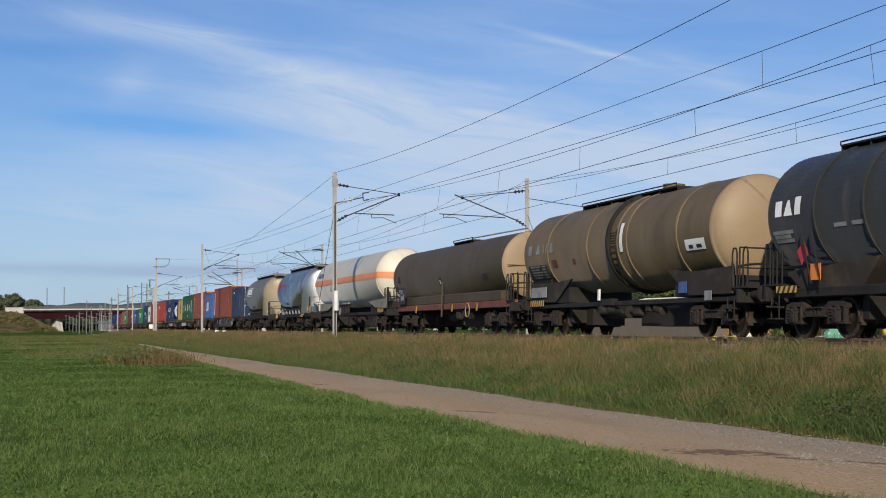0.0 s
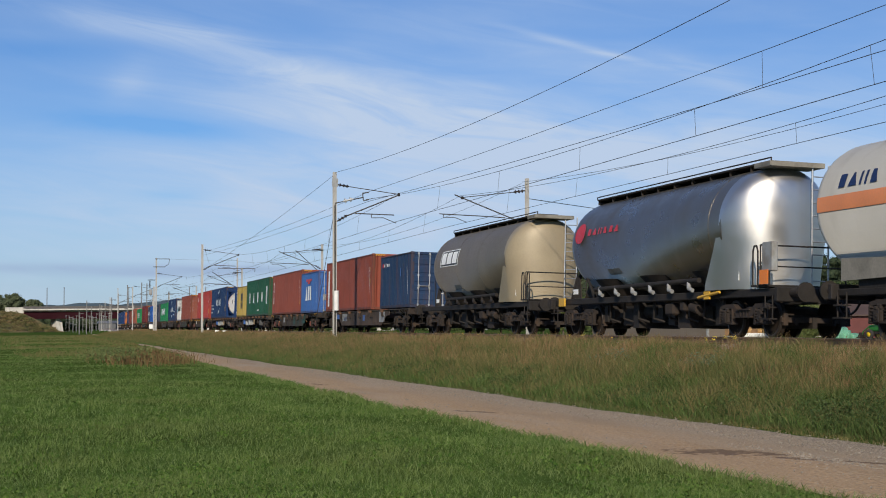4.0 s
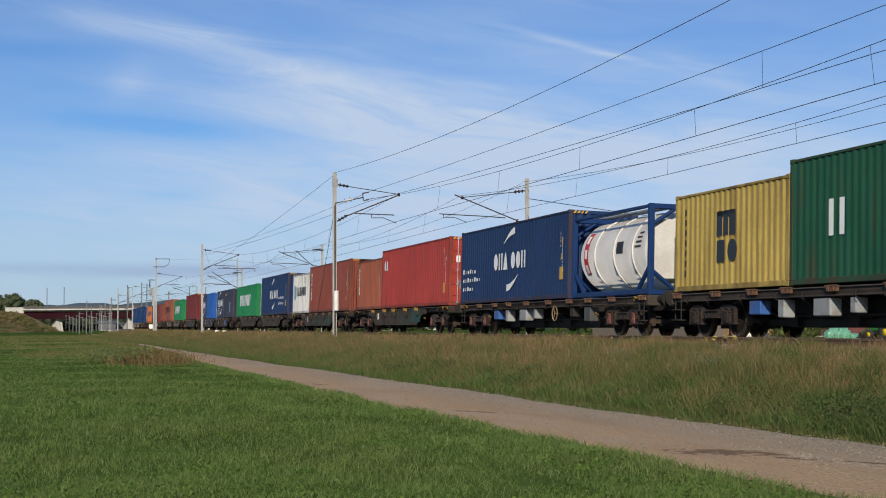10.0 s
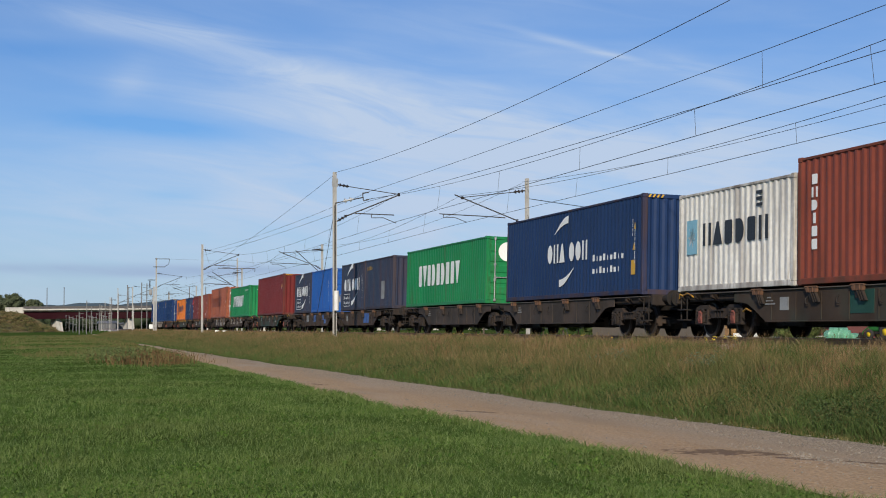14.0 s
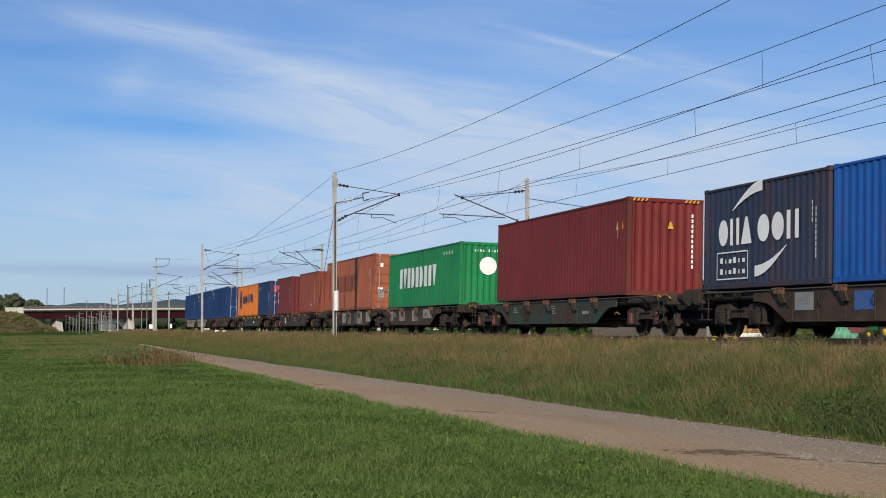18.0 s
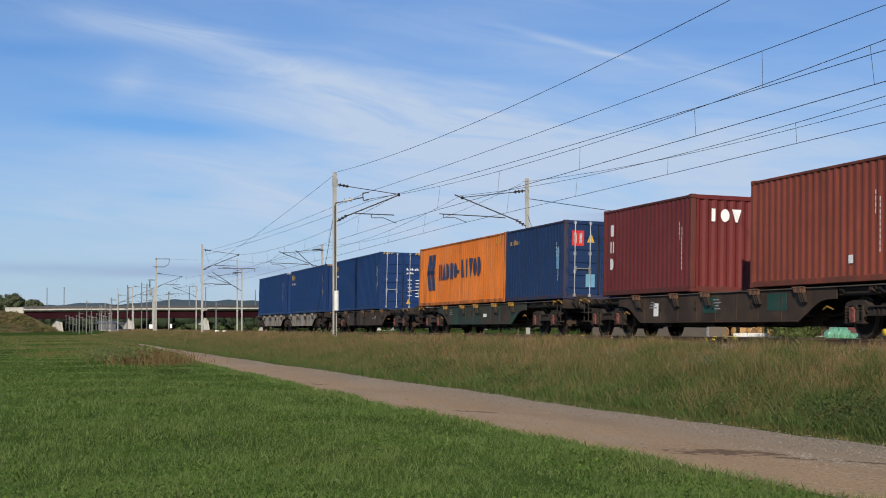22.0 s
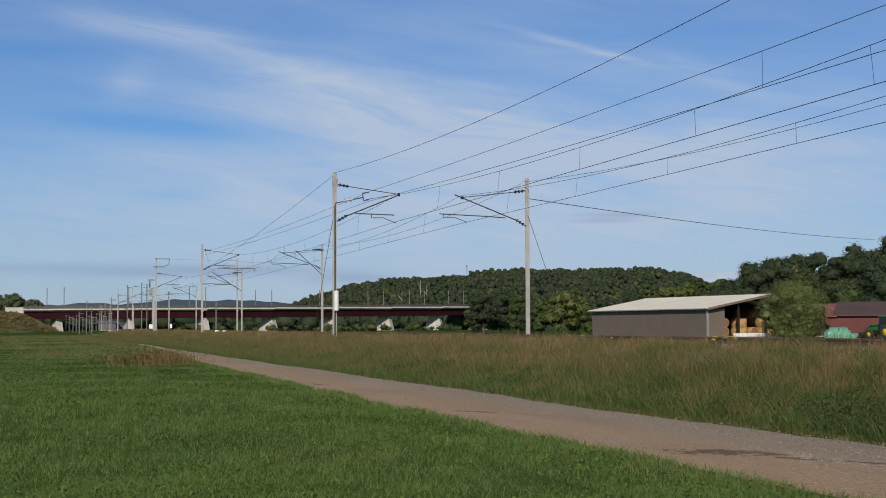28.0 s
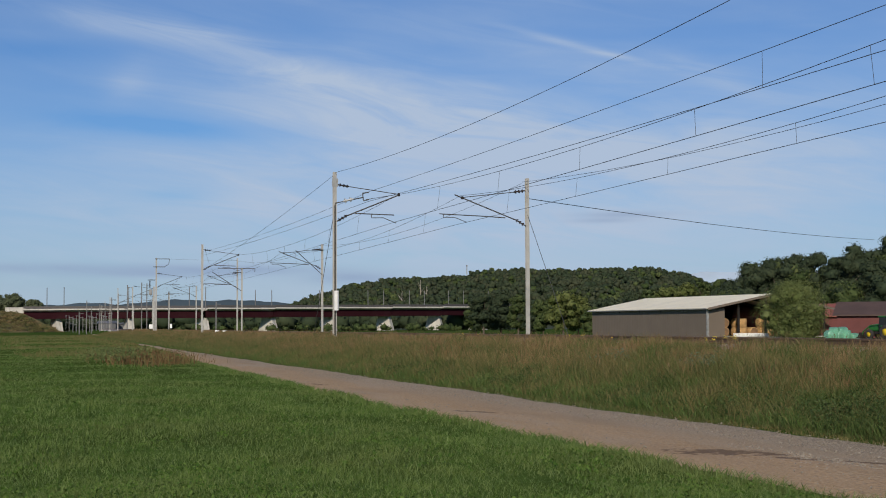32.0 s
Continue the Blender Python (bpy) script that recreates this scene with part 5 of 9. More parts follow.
# cable off to the farm
pa, pb = on_line(-71.2, 7.3, 7.1), Vector((-133.5, 86.6, 10.6))
cable = [pa + (pb - pa) * (i / 20) - Vector((0, 0, 1.2 * (i / 20) * (1 - i / 20))) for i in range(21)]
tagged(part("supply_cable", Shape().tube(cable, 0.02, 5), m_wire), "thin supply cable running from a mast to the farm", "cable")
# ================= the train =================
MOVING = []            # (thing, place along the train in metres at 16 s)


def travelled(t):
    d = t - 16.0
    return 15.28 * d + 0.0239 * d * d


def paint(name, base, dirt_amt=0.10, fade=0.14, dirt=RUST, rough=0.5, runs=0.34, most=0.35):
    return surface(name, base, rough, var=fade, scale=0.55, fine=9, bump=0.03, dirt=dirt, dirt_amt=dirt_amt, dirt_scale=0.9, streak=True, spec=0.22, dirt_max=most, runs=runs)


PAINTS = {
    "oxide": paint("oxide_red_paint", (0.215, 0.054, 0.034)),
    "oxide_b": paint("brown_red_paint", (0.230, 0.058, 0.036)),
    "orange_brown": paint("orange_brown_paint", (0.330, 0.094, 0.048)),
    "faded_orange": paint("faded_orange_paint", (0.330, 0.098, 0.052), 0.15),
    "red": paint("bright_red_paint", (0.36, 0.045, 0.035)),
    "dark_red": paint("dark_red_paint", (0.150, 0.021, 0.020)),
    "maroon": paint("maroon_paint", (0.140, 0.025, 0.024)),
    "sea_blue": paint("worn_sea_blue_paint", (0.016, 0.039, 0.090), 0.16),
    "apl_blue": paint("mid_blue_paint", (0.044, 0.128, 0.36), 0.12),
    "navy": paint("navy_paint", (0.013, 0.034, 0.100), 0.06, 0.12, (0.016, 0.022, 0.04)),
    "dark_navy": paint("worn_navy_paint", (0.028, 0.041, 0.075), 0.3),
    "bright_blue": paint("bright_blue_paint", (0.015, 0.095, 0.36), 0.08),
    "royal": paint("royal_blue_paint", (0.008, 0.033, 0.118), 0.03, 0.1, (0.010, 0.02, 0.06), runs=0.3),
    "dark_green": paint("dark_green_paint", (0.014, 0.080, 0.040), 0.06),
    "green": paint("bright_green_paint", (0.012, 0.195, 0.065), 0.05),
    "yellow": paint("mustard_paint", (0.46, 0.33, 0.085), 0.16),
    "grey_white": paint("grey_white_paint", (0.72, 0.71, 0.66), 0.22, runs=0.42),
    "orange": paint("orange_paint", (0.68, 0.185, 0.026), 0.08, runs=0.25),
}


# the same paints chipped and rusted through: sills, posts, castings; top rails for shadow too
WORN = {}
for key, m in list(PAINTS.items()):
    if key in ("royal", "green", "bright_blue"):
        WORN[key] = m
        continue
    c = m.node_tree.nodes["Hue/Saturation/Value"].inputs["Color"].default_value
    WORN[key] = paint(key + "_chipped_paint", (c[0] * 0.85 + 0.012, c[1] * 0.85 + 0.007, c[2] * 0.85 + 0.004), 0.42, 0.25, (0.075, 0.042, 0.028), 0.65, 0.6, 0.7)


def corrugated(x0, x1, z0, z1, y, depth=0.027, pitch=0.278, axis="x", out=-1):
    """Trapezoid-profiled steel wall from x0 to x1; out: which way the outer ribs face."""
    sh = Shape()
    n = max(1, round((x1 - x0) / pitch))
    p = (x1 - x0) / n
    pts = []
    for i in range(n):
        a = x0 + i * p
        pts += [(a, 0.0), (a + 0.07 / 0.278 * p, 0.0), (a + 0.138 / 0.278 * p, depth), (a + 0.208 / 0.278 * p, depth)]
    pts.append((x1, 0.0))
    for t, d in pts:
        for z in (z0, z1):
            sh.v.append((t, y - out * d, z) if axis == "x" else (y - out * d, t, z))
    sh.f = [(2 * i, 2 * i + 2, 2 * i + 3, 2 * i + 1) for i in range(len(pts) - 1)]
    sh.s = [False] * len(sh.f)
    return sh


MESHES = {}


def shared(key, make):
    if key not in MESHES:
        MESHES[key] = mesh_of(key[0], make())
    return MESHES[key]




def container(s_front, length, height, colour, front="plain", label="", marks=None, frame_colour=None, dz=0.0, stripes=False):
    """Freight box on a wagon. Its origin is the middle of its floor's underside; x points the way the train runs."""
    L, H = length, height
    mat, worn = PAINTS[colour], WORN[colour]
    ob = thing("shipping_container", label, "container", "containers on the train")
    ob["base"] = 1.17 + dz
    W2 = 1.219
    for side, name in ((-1, "side_panel"), (1, "side_panel")):
        part(name, shared(("side_panel", L, H, side), lambda: corrugated(-L / 2 + 0.1, L / 2 - 0.1, 0.15, H - 0.08, side * (W2 - 0.012), out=side)), mat, ob)
        part("bottom_rail", shared(("bottom_rail", L, side), lambda: Shape().cbox(0, side * (W2 - 0.03), 0.085, L - 0.32, 0.06, 0.14, 0.012)), worn, ob)
        # worn tone here also draws the shadow line under the rail
        part("top_rail", shared(("top_rail", L, H, side), lambda: Shape().cbox(0, side * (W2 - 0.03), H - 0.055, L - 0.32, 0.06, 0.07, 0.012)), worn, ob)
    part("roof", shared(("roof", L, H), lambda: roof_sheet(L, H)), mat, ob)
    part("floor_frame", shared(("floor_frame", L), lambda: Shape().box(0, 0, 0.12, L - 0.3, 2.3, 0.06)), m_iron, ob)
    for ex in (-1, 1):
        part("end_sill", shared(("end_sill", L, ex), lambda: Shape().cbox(ex * (L / 2 - 0.05), 0, 0.08, 0.09, 2.12, 0.15, 0.012)), worn, ob)
        part("header", shared(("header", L, H, ex), lambda: Shape().cbox(ex * (L / 2 - 0.05), 0, H - 0.07, 0.09, 2.12, 0.12, 0.012)), mat, ob)
        for sy in (-1, 1):
            part("corner_post", shared(("corner_post", L, H, ex, sy), lambda: Shape().cbox(ex * (L / 2 - 0.08), sy * (W2 - 0.08), H / 2, 0.15, 0.155, H - 0.22, 0.02)), worn, ob)
            for top in (0, 1):
                part("corner_casting", shared(("corner_casting", L, H, ex, sy, top), lambda: casting(ex * (L / 2 - 0.089), sy * (W2 - 0.081), 0.059 if not top else H - 0.059)), worn, ob)
    # rear end: plain corrugated wall; front end: doors or the same wall
    for ex in (-1, 1):
        if ex == 1 and front == "doors":
            for sy in (-1, 1):
                d = part("door", shared(("door", L, H, sy), lambda: door_leaf(L, H, sy)), mat, ob)
                for k in (0.33, 0.86):
                    part("lock_rod", shared(("lock_rod", L, H, sy, k), lambda: rod(L, H, sy * k)), m_rod, d, "galvanised locking rod")
                part("door_handle", shared(("door_handle", L, sy), lambda: Shape().cbox(L / 2 + 0.07, sy * 0.6, 0.98 if sy > 0 else 1.0, 0.03, 0.62, 0.04, 0.01).box(L / 2 + 0.06, sy * 0.36, 0.99, 0.05, 0.05, 0.16).box(L / 2 + 0.06, sy * 0.84, 0.99, 0.05, 0.05, 0.16)), m_rod, d, "galvanised handle")
            part("door_seal", shared(("door_seal", L, H), lambda: Shape().box(L / 2 - 0.025, 0, H / 2 + 0.02, 0.02, 0.03, H - 0.32)), m_seal, ob, "black rubber seal")
        else:
            part("end_panel", shared(("end_panel", L, H, ex), lambda: corrugated(-1.06, 1.06, 0.15, H - 0.13, ex * (L / 2 - 0.02), 0.045, 0.265, "y", ex)), mat, ob)
    if stripes:
        for sy in (-1, 1):
            part("warning_stripe", shared(("warning_stripe", L, H, sy), lambda: stripe_set(L / 2 + 0.003, sy * 0.83, H - 0.07)), m_yellow_bar, ob, "yellow slanted height-warning bars")
    for mt, rects, lab in marks or ():
        small = Shape()
        for r in rects:
            face, x, z, w, h = r[:5]
            sl = r[5] if len(r) > 5 else 0.0
            rim = r[6] if len(r) > 6 else 0.0
            fx = L / 2 + (0.012 if front == "doors" else 0.004)
            form = r[7] if len(r) > 7 else "t" if mt is m_yellow_bar and 0.14 <= w <= 0.3 and h < 0.3 else ""
            if w * h < 0.035 and face in "se":
                add_mark(small, face, x, z, w, h, sl, rim, fx, form)
            elif form == "u":
                for k in (-0.3, 0.3):
                    part("brand_shape", add_mark(Shape(), face, x + k * w, z, w * 0.27, h, sl, rim, fx), mt, ob, lab)
            else:
                part("brand_shape", add_mark(Shape(), face, x, z, w, h, sl, rim, fx, form), mt, ob, lab)
        if small.v:
            tagged(part("code_marking", small, mt, ob, "rows of small code bars"), kind="stuff")
    MOVING.append((ob, s_front - L / 2))
    return ob


def blocks(form, w, h):
    """Plain outlines that fill one w by h slot: r block, t wedge, v wedge upside down, o round, i upright, u two uprights, d half round."""
    a, b = w / 2, h / 2
    if form == "t":
        return [[(-a, -b), (a, -b), (a * 0.22, b), (-a * 0.22, b)]]
    if form == "v":
        return [[(-a * 0.2, -b), (a * 0.2, -b), (a, b), (-a, b)]]
    if form == "o":
        return [[(a * 0.92 * math.cos(math.pi * k / 8), b * math.sin(math.pi * k / 8)) for k in range(16)]]
    if form == "d":
        return [[(-a * 0.85, -b), (-a * 0.05, -b)] + [(-a * 0.05 + a * 0.85 * math.sin(math.pi * k / 8), -b * math.cos(math.pi * k / 8)) for k in range(1, 8)] + [(-a * 0.05, b), (-a * 0.85, b)]]
    if form == "i":
        return [[(-a * 0.4, -b), (a * 0.4, -b), (a * 0.4, b), (-a * 0.4, b)]]
    if form == "u":
        return [[(s * a * 0.6 - a * 0.27, -b), (s * a * 0.6 + a * 0.27, -b), (s * a * 0.6 + a * 0.27, b), (s * a * 0.6 - a * 0.27, b)] for s in (-1, 1)]
    if form == "l":
        return [[(-a * 0.8, -b), (a * 0.8, -b), (a * 0.1, b), (-a * 0.8, b)]]
    if form == "star":
        return [[(a * (1 if k % 2 else 0.42) * math.cos(math.pi * k / 7), b * (1 if k % 2 else 0.42) * math.sin(math.pi * k / 7)) for k in range(14)]]
    if form == "r":
        c = 0.08 * min(w, h)
        x = a * 0.78
        return [[(-x + c, -b), (x - c, -b), (x, -b + c), (x, b - c), (x - c, b), (-x + c, b), (-x, b - c), (-x, -b + c)]]
    return [[(-a, -b), (a, -b), (a, b), (-a, b)]]


def add_mark(sh, face, x, z, w, h, sl, rim, fx, form=""):
    """A flat shape on the near side ("s") or the front end ("e"), built of plain blocks."""
    def at(a, b):
        t = sl * b / (h / 2)
        return (x + a + t, -1.223, z + b) if face == "s" else (fx, x + a + t, z + b)
    if face in ("arc", "disc"):
        k = 16
        if face == "disc":
            sh.add([(fx, x + w / 2 * math.cos(2 * math.pi * i / 24), z + w / 2 * math.sin(2 * math.pi * i / 24)) for i in range(24)], [tuple(range(24))])
            return sh
        for i in range(k + 1):
            t = i / k
            rise = math.sin(math.pi / 2 * t) if sl > 0 else 1 - math.cos(math.pi / 2 * t)
            th = rim * (0.12 + 0.88 * math.sin(math.pi / 2 * (t if sl > 0 else 1 - t)) ** 1.3)
            cx, cz = x + w * (t - 0.5), z + h * (rise - 0.5)
            sh.v += [(cx, -1.223, cz - th / 2), (cx, -1.223, cz + th / 2)]
        o = len(sh.v) - 2 * (k + 1)
        sh.f += [(o + 2 * i, o + 2 * i + 2, o + 2 * i + 3, o + 2 * i + 1) for i in range(k)]
        sh.s += [False] * k
        return sh
    for o in blocks(form, w, h):
        sh.add([at(*p) for p in o], [tuple(range(len(o)))])
    return sh


def roof_sheet(L, H):
    sh = corrugated(-L / 2 + 0.1, L / 2 - 0.1, -1.18, 1.18, 0, 0.02, 0.21)
    sh.v = [(x, z, H - 0.025 - y) for x, y, z in sh.v]
    return sh


def casting(x, y, z):
    sh = Shape().cbox(x, y, z, 0.178, 0.162, 0.118, 0.014)
    return sh.box(x, y - 0.0815 if y < 0 else y + 0.0815, z, 0.075, 0.004, 0.05)


def door_leaf(L, H, sy):
    sh = Shape()
    x = L / 2 - 0.03
    sh.box(x, sy * 0.565, H / 2 + 0.01, 0.03, 1.07, H - 0.30)
    for z in (0.13, 0.32, 0.51, 0.70, 0.88):
        sh.prism([(x + 0.015, 0.22 + (H - 0.4) * z - 0.16), (x + 0.04, 0.22 + (H - 0.4) * z - 0.12), (x + 0.04, 0.22 + (H - 0.4) * z + 0.12), (x + 0.015, 0.22 + (H - 0.4) * z + 0.16)], "y", sy * 0.565 - 0.47, sy * 0.565 + 0.47)
    for z in (0.35, 0.95, 1.6, 2.2):
        sh.box(x + 0.02, sy * 1.10, z, 0.05, 0.07, 0.16)
    return sh


def rod(L, H, y):
    sh = Shape().cyl((L / 2 + 0.045, y, 0.10), (L / 2 + 0.045, y, H - 0.06), 0.022, 8)
    for z in (0.13, 0.9, 1.5, H - 0.09):
        sh.box(L / 2 + 0.03, y, z, 0.06, 0.085, 0.10)
    return sh


def stripe_set(x, y, z):
    sh = Shape()
    for k in range(4):
        a = y - 0.24 + k * 0.13
        sh.add([(x, a, z - 0.045), (x, a + 0.06, z - 0.045), (x, a + 0.12, z + 0.045), (x, a + 0.06, z + 0.045)], [(0, 1, 2, 3)])
    return sh


def bars(face, x, z, n, w, h, gap, form="rutrld", slant=0.0):
    """n plain blocks of differing outline side by side, starting at x; small ones end at uneven heights."""
    small = h < 0.25
    out = []
    for i in range(n):
        k = form[i % len(form)]
        hh = h * (0.72 + 0.28 * ((i * 5 + n) % 3 == 0)) if small else h
        out.append((face, x + i * (w + gap) + w / 2, z - (h - hh) / 2, w * (0.78 if small else 1.0), hh, slant, 0.0, "i" if small and i % 3 == 1 else "" if small else k))
    return out


def column(face, x, z, n, w, h, gap):
    return [(face, x, z - i * (h + gap), w, h, 0.0, 0.0, "rudir"[i % 5] if w > 0.2 and h > 0.17 else "") for i in range(n)]


def id_marks(L, H):
    """Small rows of code on the side, near the front, and upright codes."""
    x = L / 2 - 0.55
    return [("s", x, H - 0.9 - 0.13 * i, 0.035, 0.1) for i in range(9)] + [("s", x - 0.16, H - 0.75 - 0.13 * i, 0.03, 0.1) for i in range(4)]


# ---- running gear ----
def bogie_shapes():
    d = {}
    sf = Shape()
    # side frame: a slim beam arched over the axle boxes and dipped between them
    prof = [(-1.26, 0.66), (-1.26, 0.75), (-1.0, 0.81), (-0.56, 0.81), (-0.32, 0.66), (0.32, 0.66), (0.56, 0.81), (1.0, 0.81), (1.26, 0.75), (1.26, 0.66), (0.95, 0.71), (0.62, 0.70), (0.40, 0.50), (-0.40, 0.50), (-0.62, 0.70), (-0.95, 0.71)]
    sf.prism(prof, "y", -0.07, 0.07)
    sf.box(0, -0.075, 0.49, 0.9, 0.10, 0.035).box(0, -0.075, 0.67, 0.66, 0.10, 0.03)
    for k in (-0.16, 0.0, 0.16):
        sf.box(k, -0.07, 0.58, 0.04, 0.05, 0.16)
    for k in (-1, 1):
        sf.box(k * 0.58, -0.05, 0.50, 0.05, 0.10, 0.40).box(k * 1.22, -0.05, 0.52, 0.05, 0.10, 0.34)
    d["side_frame"] = sf
    d["axle_box"] = Shape().cbox(0, 0, 0.46, 0.25, 0.20, 0.30, 0.06).cbox(0, 0, 0.33, 0.74, 0.17, 0.05, 0.015).cbox(0, 0, 0.66, 0.16, 0.14, 0.12, 0.02)
    cap = Shape().cyl((0, -0.10, 0.46), (0, -0.15, 0.46), 0.085, 12)
    cap.cbox(0, -0.115, 0.48, 0.21, 0.04, 0.30, 0.018).cbox(0, -0.125, 0.63, 0.10, 0.05, 0.07, 0.015)
    for k in range(3):
        cap.cyl((0.05 * math.cos(2.1 * k), -0.15, 0.46 + 0.05 * math.sin(2.1 * k)), (0.05 * math.cos(2.1 * k), -0.165, 0.46 + 0.05 * math.sin(2.1 * k)), 0.014, 6)
    d["axle_cap"] = cap
    sp = Shape()
    coil = [(0.34, 0.045)]
    for i in range(5):
        z = 0.36 + i * 0.066
        coil += [(z, 0.045), (z + 0.006, 0.085), (z + 0.028, 0.085), (z + 0.034, 0.045)]
    sp.lathe(coil + [(0.70, 0.045)], 8, 0, 0, False)
    sp.v = [(y, z, x) for x, y, z in sp.v]
    d["spring"] = sp
    ws = Shape()
    ws.cyl((0, -0.66, 0.46), (0, 0.66, 0.46), 0.085, 10)
    d["axle"] = ws
    wh = Shape()
    prof = [(0.0, 0.0), (0.02, 0.12), (0.05, 0.14), (0.035, 0.36), (0.0, 0.39), (0.0, 0.46), (0.10, 0.455), (0.105, 0.49), (0.135, 0.49), (0.135, 0.39), (0.10, 0.36), (0.085, 0.14), (0.12, 0.12), (0.13, 0.0)]
    wh.lathe(prof, 26)
    wh.v = [(z, x - 0.0675, y) for x, y, z in wh.v]
    d["wheel"] = wh
    d["tyre"] = Shape().lathe([(-0.004, 0.395), (-0.006, 0.40), (-0.006, 0.452), (0.0, 0.462), (0.05, 0.461)], 26)
    d["tyre"].v = [(z, x - 0.0675, y) for x, y, z in d["tyre"].v]
    d["bolster"] = Shape().cbox(0, 0, 0.66, 0.5, 1.8, 0.22, 0.05).box(0, 0, 0.86, 0.4, 0.4, 0.2).box(-0.45, 0.0, 0.52, 0.12, 1.5, 0.14).box(0.45, 0, 0.52, 0.12, 1.5, 0.14)
    d["brake_beam"] = Shape().box(1.42, 0, 0.42, 0.08, 1.7, 0.12).box(1.42, -0.75, 0.46, 0.10, 0.12, 0.34).box(1.42, 0.75, 0.46, 0.10, 0.12, 0.34)
    d["brake_rigging"] = Shape().box(0, 0.0, 0.36, 3.0, 0.12, 0.26).box(0, -0.5, 0.38, 3.1, 0.06, 0.16).box(0, 0.5, 0.38, 3.1, 0.06, 0.16).box(0, 0, 0.4, 0.3, 1.5, 0.2)
    return {k: mesh_of(k, v) for k, v in d.items()}


BOGIE = bogie_shapes()
WHEELS = []


def bogie(parent, x, caps=None):
    b = part("bogie", BOGIE["bolster"], m_bogie, parent, "rust-brown two-axle bogie", Matrix.Translation((x, 0, 0)))
    for sy in (-1, 1):
        flip = pose(0, sy * 1.0, 0, 0, 0, 0 if sy < 0 else 180)
        part("side_frame", BOGIE["side_frame"], m_bogie, b, at=flip)
        for ax in (-0.9, 0.9):
            part("axle_box", BOGIE["axle_box"], m_bogie, b, at=pose(ax, sy * 1.02, 0, 0, 0, 0 if sy < 0 else 180))
            part("axle_cap", BOGIE["axle_cap"], caps or m_bogie, b, at=pose(ax, sy * 1.02, 0, 0, 0, 0 if sy < 0 else 180))
            for dx in (-0.27, 0.27):
                part("spring", BOGIE["spring"], m_bogie, b, at=pose(ax + dx, sy * 1.03, 0))
            WHEELS.append(part("wheel", BOGIE["wheel"], m_tread, b, "steel wheel with a polished tread", at=pose(ax, sy * 0.75, 0.46, 0, 0, 0 if sy < 0 else 180)))
            WHEELS.append(part("tyre", BOGIE["tyre"], m_tyre_steel, b, "worn bright wheel rim", at=pose(ax, sy * 0.75, 0.46, 0, 0, 0 if sy < 0 else 180)))
    for ax in (-0.9, 0.9):
        part("axle", BOGIE["axle"], m_bogie, b, at=pose(ax, 0, 0))
    part("brake_rigging", BOGIE["brake_rigging"], m_iron, b)
    for ex in (0, 180):
        part("brake_beam", BOGIE["brake_beam"], m_bogie, b, at=pose(0, 0, 0, 0, 0, ex))
    return b


def buffers(parent, half):
    """Two buffers, a coupling and hoses at each end of a wagon."""
    for ex in (-1, 1):
        for sy in (-0.875, 0.875):
            sh = Shape().cyl((0, 0, 0), (0.32, 0, 0), 0.10, 12).cyl((0.32, 0, 0), (0.58, 0, 0), 0.075, 10).cyl((0.58, 0, 0), (0.62, 0, 0), 0.23, 16)
            part("buffer", shared(("buffer",), lambda: sh), m_iron, parent, at=pose(ex * (half - 0.62), sy, 1.04, 0, 0, 0 if ex > 0 else 180))
        part("coupling", shared(("coupling",), lambda: Shape().box(0.1, 0, 0, 0.25, 0.16, 0.2).tube([(0.2, 0, 0), (0.55, 0, -0.16), (0.62, 0, -0.2)], 0.04)), m_iron, parent, at=pose(ex * (half - 0.62), 0, 1.02, 0, 0, 0 if ex > 0 else 180))
        part("brake_hose", shared(("brake_hose",), lambda: Shape().tube([(0, 0.3, 0), (0.15, 0.32, -0.1), (0.35, 0.36, -0.35), (0.5, 0.36, -0.42)], 0.028)), m_seal, parent, at=pose(ex * (half - 0.62), 0, 0.98, 0, 0, 0 if ex > 0 else 180))
        part("step", shared(("step",), lambda: Shape().tube([(0, 0, 0), (0, 0, -0.55)], 0.02).tube([(0.35, 0, 0), (0.35, 0, -0.55)], 0.02).box(0.175, 0, -0.55, 0.4, 0.22, 0.03).box(0.175, 0, -0.28, 0.4, 0.2, 0.03)), m_iron, parent, at=pose(ex * (half - 1.1) - 0.175, -1.22, 0.98))


def wheel_ring(r):
    sh = Shape()
    sh.tube([(r * math.cos(2 * math.pi * i / 18), 0, r * math.sin(2 * math.pi * i / 18)) for i in range(19)], 0.016, 6)
    for a in (0, 120, 240):
        sh.tube([(0, 0, 0), (r * math.cos(radians(a)), 0, r * math.sin(radians(a)))], 0.012, 5)
    return sh


